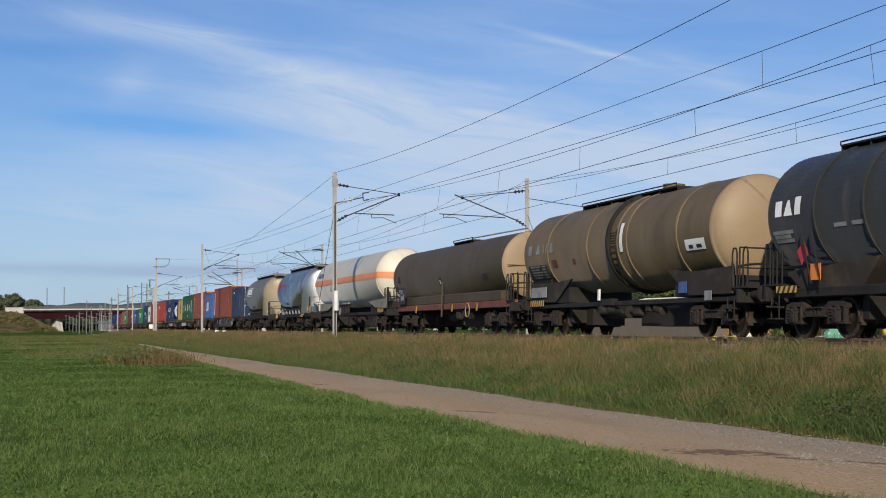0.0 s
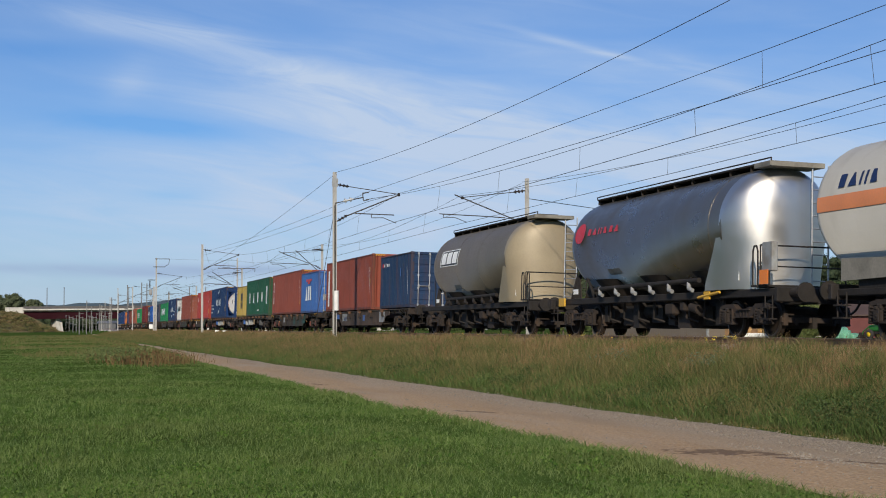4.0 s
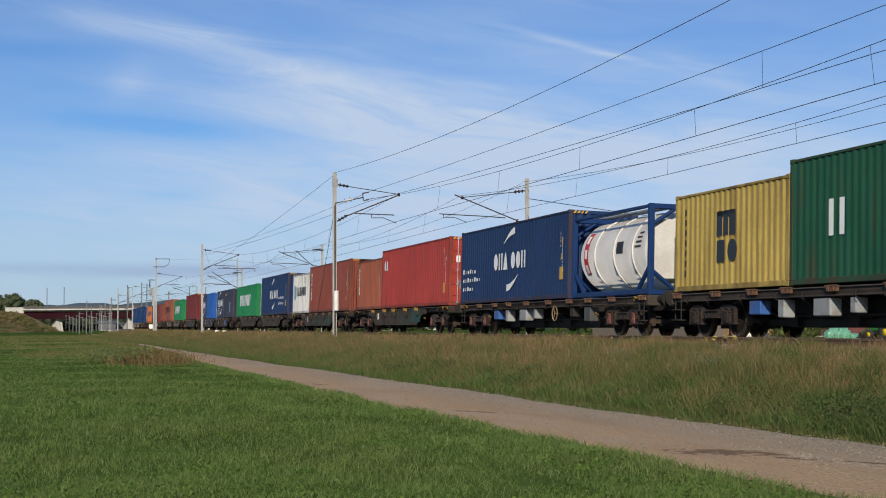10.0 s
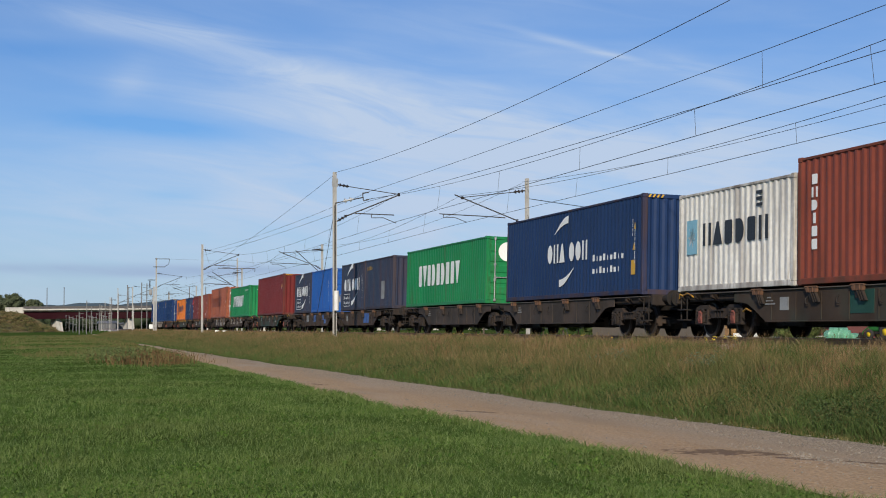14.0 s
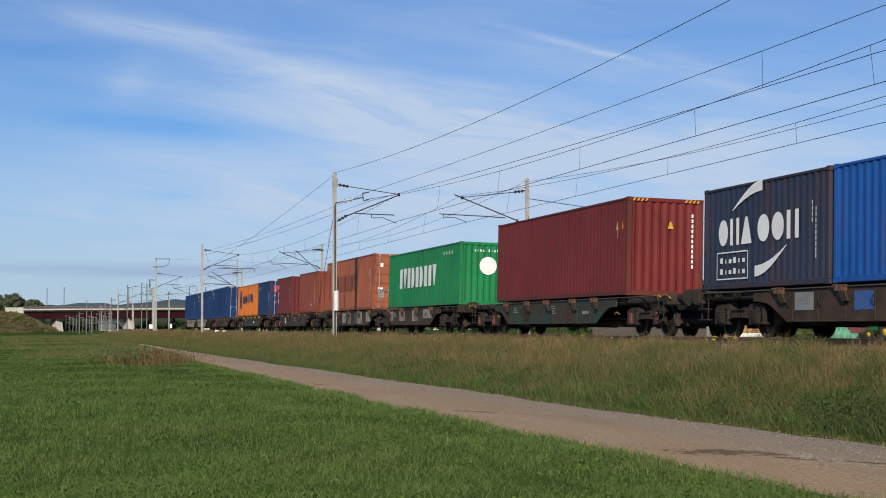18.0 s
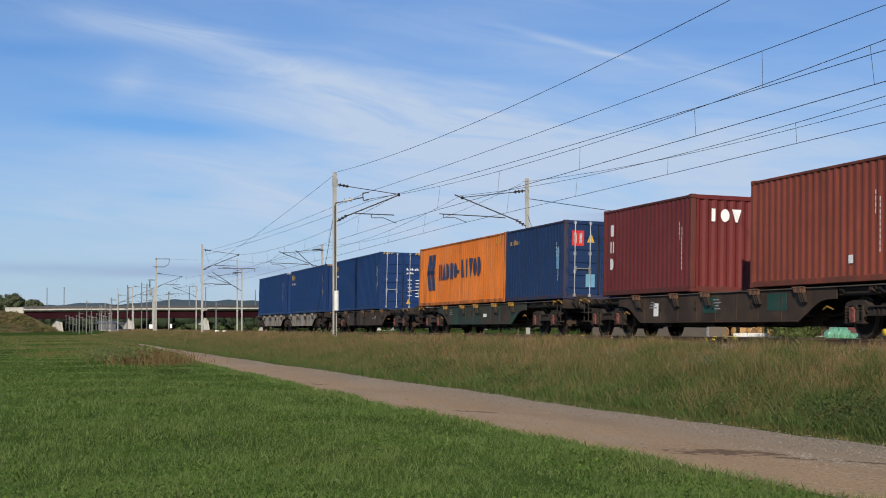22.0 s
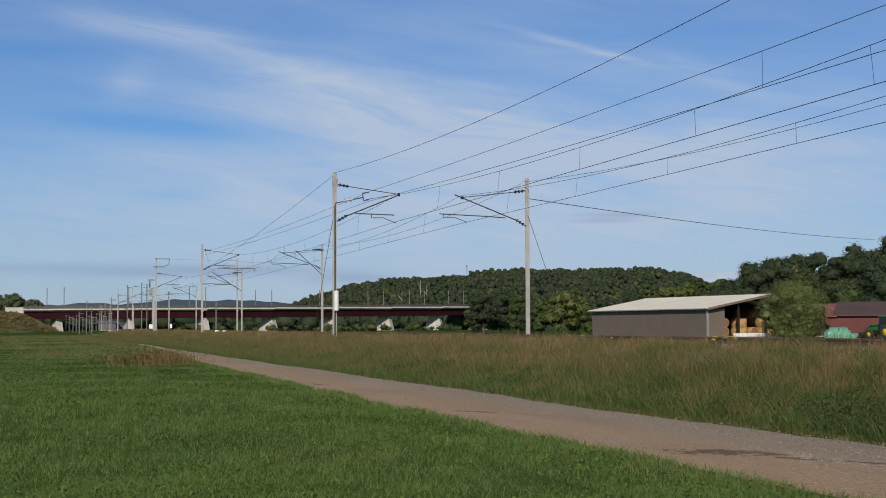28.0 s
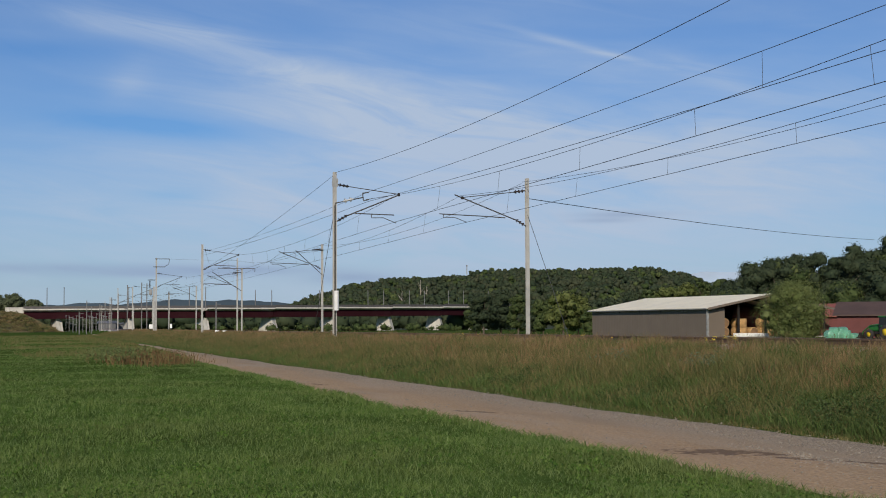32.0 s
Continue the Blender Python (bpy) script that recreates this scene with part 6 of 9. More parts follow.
def underside(ob, pivots, straight, caps):
    """Brake gear, air tanks and pipes between the bogies; grey boxes and handwheels on the straight frames."""
    for a, b in zip(pivots[:-1], pivots[1:]):
        x0, x1 = min(a, b) + 1.9, max(a, b) - 1.9
        mid, L = (x0 + x1) / 2, x1 - x0
        part("brake_pipe", Shape().tube([(x0 - 0.3, -0.55, 0.72), (x0 + 0.6, -0.55, 0.52), (x1 - 0.6, -0.5, 0.52), (x1 + 0.3, -0.55, 0.72)], 0.03, 6), m_iron, ob)
        part("brake_rod", Shape().tube([(x0 - 0.2, 0.2, 0.5), (x1 + 0.2, 0.2, 0.46)], 0.035, 6).box(mid, 0.1, 0.52, 0.08, 0.9, 0.22), m_iron, ob)
        part("air_tank", Shape().lathe(dome(-0.55, 0.2, 0.1, -1, 4)[::-1] + [(-0.55, 0.2), (0.55, 0.2)] + dome(0.55, 0.2, 0.1, 1, 4), 16), m_iron, ob, at=pose(mid + 0.8, 0.45, 0.62))
        part("brake_cylinder", Shape().cyl((mid - 1.6, -0.3, 0.62), (mid - 0.9, -0.3, 0.62), 0.19, 14).box(mid - 1.2, -0.3, 0.8, 0.5, 0.3, 0.16), m_iron, ob)
        rig = Shape().box(mid, 0.35, 0.40, L + 0.8, 0.08, 0.22).box(mid, -0.35, 0.36, L + 0.4, 0.06, 0.14)
        for k in range(4):
            rig.box(x0 + L * (0.12 + 0.25 * k), 0, 0.42, 0.4, 1.1, 0.3)
        part("brake_rigging", rig, m_iron, ob)
        if straight:
            part("centre_girder", Shape().prism([(x0 - 0.2, 0.86), (x0 + 0.7, 0.26), (x1 - 0.7, 0.26), (x1 + 0.2, 0.86)], "y", -0.32, 0.32), m_iron, ob)
            for k, (t, w, h, mt) in enumerate(((0.05, 0.55, 0.34, m_blueplate), (0.17, 0.28, 0.42, m_plate), (0.34, 0.7, 0.4, m_plate), (0.46, 0.22, 0.34, m_plate), (0.93, 0.5, 0.45, GREY_BOX), (0.80, 0.3, 0.3, m_iron))):
                part("equipment_box", Shape().cbox(x0 + L * t, -1.02, 0.88 - h / 2, w, 0.3, h, 0.02), mt, ob)
            part("handwheel", shared(("handwheel",), lambda: wheel_ring(0.24)), m_handwheel, ob, "pale brake handwheel", at=pose(x0 + L * 0.66, -1.2, 0.70))
            part("spindle", Shape().tube([(x0 + L * 0.66, -1.2, 0.70), (x0 + L * 0.66, -0.4, 0.70)], 0.02, 6), m_iron, ob)
            for t in (0.24, 0.4, 0.58, 0.72, 0.86):
                part("bracket", shared(("bracket",), lambda: Shape().prism([(-1.12, 0.92), (-0.3, 0.92), (-0.3, 0.45)], "x", -0.03, 0.03)), m_iron, ob, at=pose(x0 + L * t, 0, 0))
    if caps:
        for ex in (-1, 1):
            x = ex * (abs(pivots[-1]) + 1.55)
            part("coupling_lever", shared(("coupling_lever",), lambda: Shape().tube([(-0.42, 0, -0.06), (-0.30, -0.04, 0.05), (-0.1, -0.05, 0.0), (0.15, -0.05, 0.07), (0.32, -0.03, 0.02), (0.42, 0, -0.04)], 0.022, 6)), m_yellowflap, ob, "worn yellow coupling lever", at=pose(x, -1.22, 1.06))
            part("release_lever", shared(("release_lever",), lambda: Shape().tube([(-0.2, 0, 0), (0.05, -0.05, 0.06), (0.28, -0.05, 0.0)], 0.022, 6)), m_yellowflap, ob, "worn yellow brake release lever", at=pose(ex * (abs(pivots[-1]) - 1.75), -1.2, 0.62))


GREY_BOX = surface("dark_grey_equipment_box", (0.07, 0.07, 0.072), 0.7, var=0.2)
m_handwheel = surface("pale_worn_handwheel", (0.30, 0.22, 0.12), 0.7, var=0.2)


m_strip = surface("scuffed_edge_steel", (0.15, 0.125, 0.098), 0.6, 0.2, var=0.3, scale=2.0, dirt=(0.05, 0.036, 0.027), dirt_amt=0.35, dirt_scale=2.0)


def stop_cap():
    """Hinge plate of a folded container stop, with a sloping face and a pin."""
    sh = Shape().prism([(-0.23, 0.045), (0.23, 0.045), (0.20, -0.085), (-0.17, -0.085)], "y", -0.05, 0.03)
    return sh.cyl((-0.25, -0.04, 0.035), (0.25, -0.04, 0.035), 0.022, 6).box(-0.09, -0.055, -0.02, 0.03, 0.02, 0.11).box(0.11, -0.055, -0.02, 0.03, 0.02, 0.11)


def stop_pocket():
    return Shape().prism([(-0.15, -0.08), (0.16, -0.08), (0.10, -0.24), (-0.10, -0.24)], "y", -0.012, 0.03)


def stop_prong():
    return Shape().prism([(-0.015, -0.08), (0.02, -0.08), (0.16, -0.30), (0.125, -0.31)], "y", -0.045, 0.02)


def flat_wagon(s_mid, length, pivots, colour, label, sills, flaps=m_brownflap, caps=None, panels=(), low=0.37, straight=False):
    """Container wagon. sills: (from, to) of the deep part of each side girder, measured from the middle."""
    ob = thing("container_wagon", label, "wagon", "wagons of the train")
    half = length / 2
    top = 1.10
    body = half - 0.62
    for sy in (-1, 1):
        for a, b in sills:
            if straight:
                prof = [(a, 0.92), (a, top), (b, top), (b, 0.92)]
            else:
                swoop = [(0.0, 0.0), (0.07, 0.02), (0.40, 0.185), (0.72, 0.345), (0.92, 0.425), (1.20, 0.47), (1.60, 0.48)]
                prof = [(a + 0.45 - d, low + h) for d, h in reversed(swoop)] + [(b - 0.45 + d, low + h) for d, h in swoop] + [(b + 1.15, top), (a - 1.15, top)]
            part("side_girder", Shape().prism(prof, "y", sy * 1.18, sy * 1.15), colour, ob)
            if not straight:
                for k in range(int((b - a) / 1.1)):
                    part("stiffener", shared(("stiffener",), lambda: Shape().box(0, 0, 0, 0.04, 0.014, 0.62)), colour, ob, at=pose(a + 0.7 + 1.1 * k, sy * 1.186, top - 0.39))
            part("girder_flange", Shape().cbox((a + b) / 2, sy * 1.13, low if not straight else 0.92, b - a - (0.0 if straight else 0.9), 0.16, 0.03, 0.008), colour, ob)
        part("edge_strip", Shape().cbox(0, sy * 1.20, top + 0.006, 2 * body - 0.6, 0.05, 0.026, 0.006), m_strip, ob, "worn pale top strip")
        if straight:
            part("edge_beam", Shape().cbox(0, sy * 1.13, top - 0.08, 2 * body, 0.10, 0.15, 0.015), colour, ob)
        else:
            # the container overhang's shade is put into these dark end parts
            part("edge_beam", Shape().cbox(0, sy * 0.98, top - 0.10, 2 * body, 0.12, 0.18, 0.015), m_bogie, ob, "grimy inset end girder")
    part("centre_sill", Shape().box(0, 0, 0.92, 2 * body, 0.5, 0.34), m_iron, ob)
    for ex in (-1, 1):
        part("end_beam", Shape().cbox(ex * (body - 0.06), 0, 1.0, 0.14, 2.5, 0.30, 0.02), colour if straight else m_bogie, ob)
        if not straight:
            for k in (1.05, 2.0):
                part("outrigger", Shape().prism([(-1.2, 1.09), (-0.9, 1.09), (-0.9, 0.86), (-1.2, 1.0)], "x", ex * (body - k) - 0.06, ex * (body - k) + 0.06), m_bogie, ob)
    n = int(2 * body / 1.5)
    for i in range(n + 1):
        part("cross_bearer", shared(("cross_bearer",), lambda: Shape().box(0, 0, 0, 0.14, 2.2, 0.14)), m_iron, ob, at=pose(-body + 0.4 + (2 * body - 0.8) * i / n, 0, 1.0))
    for x in pivots:
        bogie(ob, x, caps)
    underside(ob, pivots, straight, caps)
    buffers(ob, half)
    # folded container stops along the girder
    for a, b in sills:
        n = max(2, int((b - a) / 1.8))
        for i in range(n):
            x = a + 0.3 + (b - a - 0.6) * i / (n - 1)
            place = pose(x + 0.22 * math.sin(7.3 * x), -1.225, 1.09)
            part("container_stop", shared(("container_stop",), stop_cap), flaps, ob, at=place)
            if not straight:
                part("stop_pocket", shared(("stop_pocket",), stop_pocket), m_iron, ob, at=place)
                for k in (-0.02, 0.07, 0.16):
                    part("stop_prong", shared(("stop_prong",), stop_prong), m_bogie, ob, at=place @ Matrix.Translation((k, 0, 0)))
    # lettering and small fittings on the girders
    for a, b in sills:
        small = Shape()
        for k in range(int((b - a) / 4.6)):
            x0 = a + 1.1 + 4.4 * k + 0.5 * math.sin(5.1 * k + s_mid)
            for q in range(3 + k % 2):
                small.box(x0 + 0.02 * q, -1.192, 0.93 - 0.075 * q - (0.15 if straight else 0.0), 0.20 + 0.14 * ((q * 7 + k) % 3), 0.006, 0.032)
        if small.v and not straight:
            tagged(part("code_marking", small, m_plate, ob, "rows of small pale code bars"), kind="stuff")
        for k in range(int((b - a) / 1.6)):
            x0 = a + 0.5 + 1.6 * k + 0.3 * math.sin(3.7 * k + s_mid)
            part("rope_hook", shared(("rope_hook",), lambda: Shape().tube([(0, 0, 0.06), (0, -0.05, 0.0), (0.02, -0.06, -0.10), (0.09, -0.04, -0.12)], 0.014, 5)), m_iron, ob, at=pose(x0, -1.19, 0.86 if not straight else 0.98))
    for x, z, w, h, mt in panels:
        part("data_panel", Shape().box(x, -1.186, z, w, 0.008, h), mt, ob)
    MOVING.append((ob, s_mid))
    return ob


# ---- tank and silo wagons ----
m_slate = surface("dark_slate_tank_paint", (0.036, 0.038, 0.036), 0.42, var=0.14, scale=0.7, dirt=(0.09, 0.08, 0.065), dirt_amt=0.16, dirt_scale=0.8, streak=True, spec=0.2, dirt_max=0.5)
m_tan = surface("grimy_tan_tank_paint", (0.140, 0.103, 0.055), 0.55, var=0.16, scale=0.7, dirt=(0.070, 0.050, 0.028), dirt_amt=0.3, dirt_scale=0.7, streak=True, spec=0.2, dirt_max=0.5)
# pale tan, lifted in colour for the sun on the forward ends
m_tan_end = surface("pale_tan_sunlit_paint", (0.30, 0.215, 0.120), 0.6, var=0.10, scale=0.8, dirt=(0.28, 0.2, 0.12), dirt_amt=0.2)
# the barrel's tan, lightened to draw the light caught by the rings
m_tan_rib = surface("sunlit_tan_ring", (0.20, 0.145, 0.08), 0.6, var=0.14, dirt=(0.09, 0.065, 0.04), dirt_amt=0.3)
m_brown_tank = surface("dark_brown_tank_paint", (0.082, 0.063, 0.038), 0.6, var=0.12, scale=0.6, dirt=(0.05, 0.035, 0.02), dirt_amt=0.3, dirt_scale=0.6, streak=True, spec=0.2, dirt_max=0.5)
m_cream = surface("grimy_cream_tank_paint", (0.48, 0.462, 0.405), 0.5, var=0.05, scale=0.6, dirt=(0.36, 0.335, 0.28), dirt_amt=0.16, dirt_scale=0.6, streak=True, spec=0.2, dirt_max=0.5)
# barrel cream brightened for the sunlit front end, also the cleaner patch
m_cream_end = surface("clean_sunlit_cream_paint", (0.66, 0.60, 0.48), 0.5, var=0.06, scale=0.8, dirt=(0.5, 0.45, 0.36), dirt_amt=0.1)
m_band = surface("orange_belt_paint", (0.75, 0.26, 0.10), 0.5, var=0.08, dirt=(0.5, 0.26, 0.15), dirt_amt=0.15)
m_alu = surface("brushed_aluminium", (0.195, 0.178, 0.150), 0.33, 0.75, var=0.05, scale=0.5, fine=1.2, bump=0.0, dirt=(0.34, 0.31, 0.27), dirt_amt=0.12, dirt_scale=0.5, streak=True, dirt_max=0.4)
m_silo = surface("dusty_grey_silo_paint", (0.155, 0.132, 0.094), 0.45, 0.15, var=0.10, scale=0.7, bump=0.0, dirt=(0.12, 0.10, 0.08), dirt_amt=0.22, dirt_scale=0.6, streak=True, spec=0.2, dirt_max=0.5)
# silo paint made lighter for the sun on the front end
m_silo_end = surface("sunlit_silo_end", (0.31, 0.255, 0.165), 0.5, 0.1, var=0.1, dirt=(0.3, 0.24, 0.16), dirt_amt=0.2)
m_redframe = surface("rusty_red_frame_paint", (0.185, 0.060, 0.034), 0.7, var=0.2, dirt=(0.07, 0.045, 0.035), dirt_amt=0.35, dirt_scale=1.0)
m_tank_brand = surface("faded_grey_blue_lettering", (0.20, 0.22, 0.25), 0.6, var=0.2)
m_dark_saddle = surface("dark_brown_shade_saddle_paint", (0.042, 0.034, 0.027), 0.75, var=0.2, dirt=(0.11, 0.085, 0.06), dirt_amt=0.2, dirt_scale=1.5, spec=0.2)
m_saddle = surface("dirty_grey_saddle_paint", (0.24, 0.225, 0.19), 0.7, var=0.2, dirt=(0.1, 0.085, 0.07), dirt_amt=0.25, dirt_scale=1.5, spec=0.2)
m_signred = surface("red_hazard_sign", (0.50, 0.03, 0.04), 0.5, var=0.05)
m_dark_panel = surface("dark_data_panel", (0.02, 0.02, 0.02), 0.6, var=0.2)


def tank_frame(s_mid, length, pivots, label, colour, name="tank_wagon", beam_z=1.02, deep=0.22, caps=None, length_beam=True):
    ob = thing(name, label, "wagon", "wagons of the train")
    half = length / 2
    body = half - 0.62
    if length_beam:
        for sy in (-1, 1):
            part("solebar", Shape().cbox(0, sy * 1.05, beam_z, 2 * body, 0.12, deep, 0.02), colour, ob)
    for ex in (-1, 1):
        part("end_beam", Shape().cbox(ex * (body - 0.07), 0, 1.0, 0.15, 2.55, 0.34, 0.02), m_iron, ob)
    part("centre_sill", Shape().box(0, 0, 0.95, 2 * body, 0.4, 0.28), m_iron, ob)
    for x in pivots:
        bogie(ob, x, caps)
    buffers(ob, half)
    part("brake_cylinder", Shape().cyl((-1.4, -0.45, 0.72), (-0.5, -0.45, 0.72), 0.19, 14).cyl((-0.5, -0.45, 0.72), (0.4, -0.45, 0.72), 0.04), m_iron, ob)
    part("distributor", Shape().cbox(1.2, -0.92, 0.74, 0.55, 0.22, 0.34, 0.05).cbox(2.05, -0.95, 0.80, 0.30, 0.2, 0.26, 0.04).cyl((2.5, -0.95, 0.78), (2.95, -0.95, 0.70), 0.13, 10).box(1.7, -0.9, 0.95, 1.8, 0.06, 0.05), m_bogie, ob, "grimy brake distributor and valves")
    gear = Shape().box(2.4, 0.1, 0.56, 4.6, 0.9, 0.52).box((pivots[0] + pivots[-1]) / 2, 0.2, 0.66, pivots[-1] - pivots[0], 0.22, 0.2)
    for x, sg in ((pivots[0], 1), (pivots[-1], -1)):
        gear.box(x + sg * 1.9, 0.25, 0.60, 0.8, 1.1, 0.52).box(x + sg * 1.6, -0.5, 0.66, 0.25, 0.6, 0.5)
    part("brake_rigging", gear, m_iron, ob)
    part("air_reservoir", Shape().cyl((0.8, 0.3, 0.68), (2.1, 0.3, 0.68), 0.2, 14), m_iron, ob)
    part("brake_rod", Shape().tube([(pivots[0], 0.1, 0.58), (pivots[-1], 0.1, 0.58)], 0.03), m_iron, ob)
    MOVING.append((ob, s_mid))
    return ob


def add_ribs(ob, xs, r, cz, mat, w=0.09, h=0.05):
    for x in xs:
        part("stiffening_ring", Shape().lathe([(x - w / 2, r), (x - w / 2, r + h), (x + w / 2, r + h), (x + w / 2, r)], 40, 0, cz, False), mat, ob)


def walkway(ob, x0, x1, z, w=0.6, y=-0.15):
    sh = Shape().box((x0 + x1) / 2, y, z, x1 - x0, w, 0.04)
    k = max(2, int((x1 - x0) / 1.1))
    for i in range(k + 1):
        x = x0 + (x1 - x0) * i / k
        sh.box(x, y, z - 0.08, 0.05, w * 0.9, 0.14)
    part("walkway", sh, m_iron, ob, "dark grating walkway")
    part("walkway_rail", Shape().tube([(x0, y - w / 2, z), (x0, y - w / 2, z + 0.09), (x1, y - w / 2, z + 0.09), (x1, y - w / 2, z)], 0.018), m_iron, ob)


def hoops(ob, x, mat=None):
    """End platform with looped handrails."""
    m = mat or m_iron
    part("end_platform", Shape().box(x, 0, 1.22, 0.75, 2.4, 0.05), m, ob)
    for dx in (-0.28, 0.28):
        part("handrail", Shape().tube([(x + dx, -1.2, 1.2), (x + dx, -1.2, 2.05), (x + dx + 0.06, -1.2, 2.18), (x + dx + 0.18, -1.2, 2.18), (x + dx + 0.24, -1.2, 2.05), (x + dx + 0.24, -1.2, 1.2)], 0.022), m, ob)
    part("guard_rail", Shape().tube([(x, -1.15, 1.2), (x, -1.15, 2.2), (x, 1.15, 2.2), (x, 1.15, 1.2)], 0.022).tube([(x, -1.15, 1.7), (x, 1.15, 1.7)], 0.018), m, ob)


def chevrons(ob, x, z, w, h):
    part("chevron_board", Shape().box(x, -1.23, z, w, 0.012, h), m_yellow_bar, ob, "yellow and black striped board")
    k = int(w / 0.2)
    for i in range(k):
        a = x - w / 2 + 0.04 + i * w / k
        part("stripe", Shape().add([(a, -1.238, z - h / 2), (a + w / k * 0.45, -1.238, z - h / 2), (a + w / k * 0.85, -1.238, z + h / 2), (a + w / k * 0.4, -1.238, z + h / 2)], [(0, 1, 2, 3)]), m_black_bar, ob)


def curved_patch(x0, x1, a0, a1, r, cz, n=6):
    """A sheet on the near flank of a barrel; angles in degrees above the horizontal through the axis."""
    sh = Shape()
    k = n + 1
    for x in (x0, x1):
        for i in range(k):
            a = radians(a0 + (a1 - a0) * i / n)
            sh.v.append((x, -r * math.cos(a), cz + r * math.sin(a)))
    sh.f = [(i, k + i, k + i + 1, i + 1) for i in range(n)]
    sh.s = [True] * n
    return sh


def flank_bars(ob, xs, a0, a1, w, r, cz, mat, label, forms="rtul"):
    """Plain blocks wrapped on a barrel's near flank."""
    for k, x in enumerate(xs):
        for o in blocks(forms[k % len(forms)], w, 1.0):
            sh = Shape()
            vs = []
            for (x1, b1), (x2, b2) in zip(o, o[1:] + o[:1]):
                for t in (0.0, 0.5):
                    a = radians(a0 + (a1 - a0) * (b1 + (b2 - b1) * t + 0.5))
                    vs.append((x + w / 2 + x1 + (x2 - x1) * t, -(r + 0.004) * math.cos(a), cz + (r + 0.004) * math.sin(a)))
            sh.add(vs, [tuple(range(len(vs)))], True)
            part("brand_shape", sh, mat, ob, label)


# the slate tank wagon at the head
t1 = tank_frame(215.9, 16.4, (-5.6, 5.6), "dark slate grey tank wagon with ringed barrel", m_iron)
part("barrel", Shape().lathe(dome(-7.0, 1.46, 0.55, -1)[::-1] + [(-7.0, 1.46), (6.4, 1.46)] + dome(6.4, 1.46, 0.55, 1), 48, 0, 2.82), m_slate, t1)
add_ribs(t1, (-5.04, -3.1, -0.9, 1.4, 3.6, 5.6), 1.46, 2.82, m_slate, 0.07, 0.035)
walkway(t1, -5.6, 5.8, 4.33)
hoops(t1, -7.35)
chevrons(t1, -6.6, 1.10, 0.9, 0.16)
flank_bars(t1, (-6.75, -6.32), -3, 11, 0.38, 1.468, 2.82, m_white_bar, "white brand shape")
part("brand_shape", curved_patch(-5.85, -5.6, -3, 13, 1.468, 2.82), m_white_bar, t1, "white brand shape")
for x, a, w in ((-6.9, -19, 0.9), (-6.85, -23, 0.7), (-6.85, -27, 0.8), (-4.3, -18, 0.5), (-3.6, -18, 0.5)):
    part("data_panel", curved_patch(x, x + w, a, a + 3.5, 1.468, 2.82, 2), m_plate, t1)
# dark saddle tone stands in for the shade beneath the barrel
part("saddle", Shape().prism([(-6.2, 1.12), (-3.6, 1.12), (-3.0, 1.72), (-6.8, 1.5)], "y", -1.1, 1.1), m_dark_saddle, t1)
part("saddle", Shape().prism([(6.2, 1.12), (3.6, 1.12), (3.0, 1.72), (6.8, 1.5)], "y", -1.1, 1.1), m_dark_saddle, t1)
part("hazard_sign", Shape().add([(-5.75, -1.33, 1.62), (-5.45, -1.33, 1.85), (-5.6, -1.36, 2.16), (-5.9, -1.36, 1.93)], [(0, 1, 2, 3)]), m_signred, t1, "red diamond hazard sign")
part("orange_plate", Shape().box(-5.2, -1.3, 1.45, 0.42, 0.015, 0.36), m_orange_bar, t1, "orange hazard plate")
part("side_ladder", Shape().tube([(-5.4, -1.3, 1.2), (-5.5, -1.5, 2.4)], 0.02).tube([(-5.0, -1.3, 1.2), (-5.1, -1.5, 2.4)], 0.02), m_iron, t1)

# tan ringed tank wagon
t2 = tank_frame(199.15, 17.1, (-6.15, 6.15), "grimy tan tank wagon with ringed barrel and pale end", m_iron, beam_z=0.95, deep=0.14)
part("barrel", Shape().lathe(dome(-7.6, 1.410, 0.5, -1)[::-1] + [(-7.6, 1.410), (6.7, 1.410)], 48, 0, 2.775), m_tan, t2)
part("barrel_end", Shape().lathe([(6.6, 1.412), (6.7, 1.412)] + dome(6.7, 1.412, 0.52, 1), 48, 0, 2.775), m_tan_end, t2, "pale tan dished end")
add_ribs(t2, (-5.28, -1.76, 0.62, 1.32, 4.66), 1.410, 2.775, m_tan_rib, 0.10, 0.028)
part("stiffening_ring", Shape().lathe([(-0.04, 1.410), (-0.04, 1.510), (0.12, 1.510), (0.12, 1.410)], 40, 0, 2.775, False), m_iron, t2, "dark centre ring")
part("white_stripe", curved_patch(0.86, 1.08, -14, 20, 1.435, 2.775, 10), m_white_bar, t2, "white upright stripe")
walkway(t2, -4.6, 2.6, 4.245)
part("manhole", Shape().cyl((1.5, 0, 4.2), (1.5, 0, 4.42), 0.32, 16), m_tan, t2)
hoops(t2, 7.75)
hoops(t2, -7.9)
chevrons(t2, -6.7, 1.05, 1.3, 0.2)
flank_bars(t2, (-7.2, -6.4, -5.75, -5.1), -3, 10, 0.42, 1.416, 2.775, m_tank_brand, "faded pale blue brand shape")
part("data_panel", curved_patch(-7.3, -5.5, -40, -18, 1.430, 2.775), m_dark_panel, t2, "black data panel")
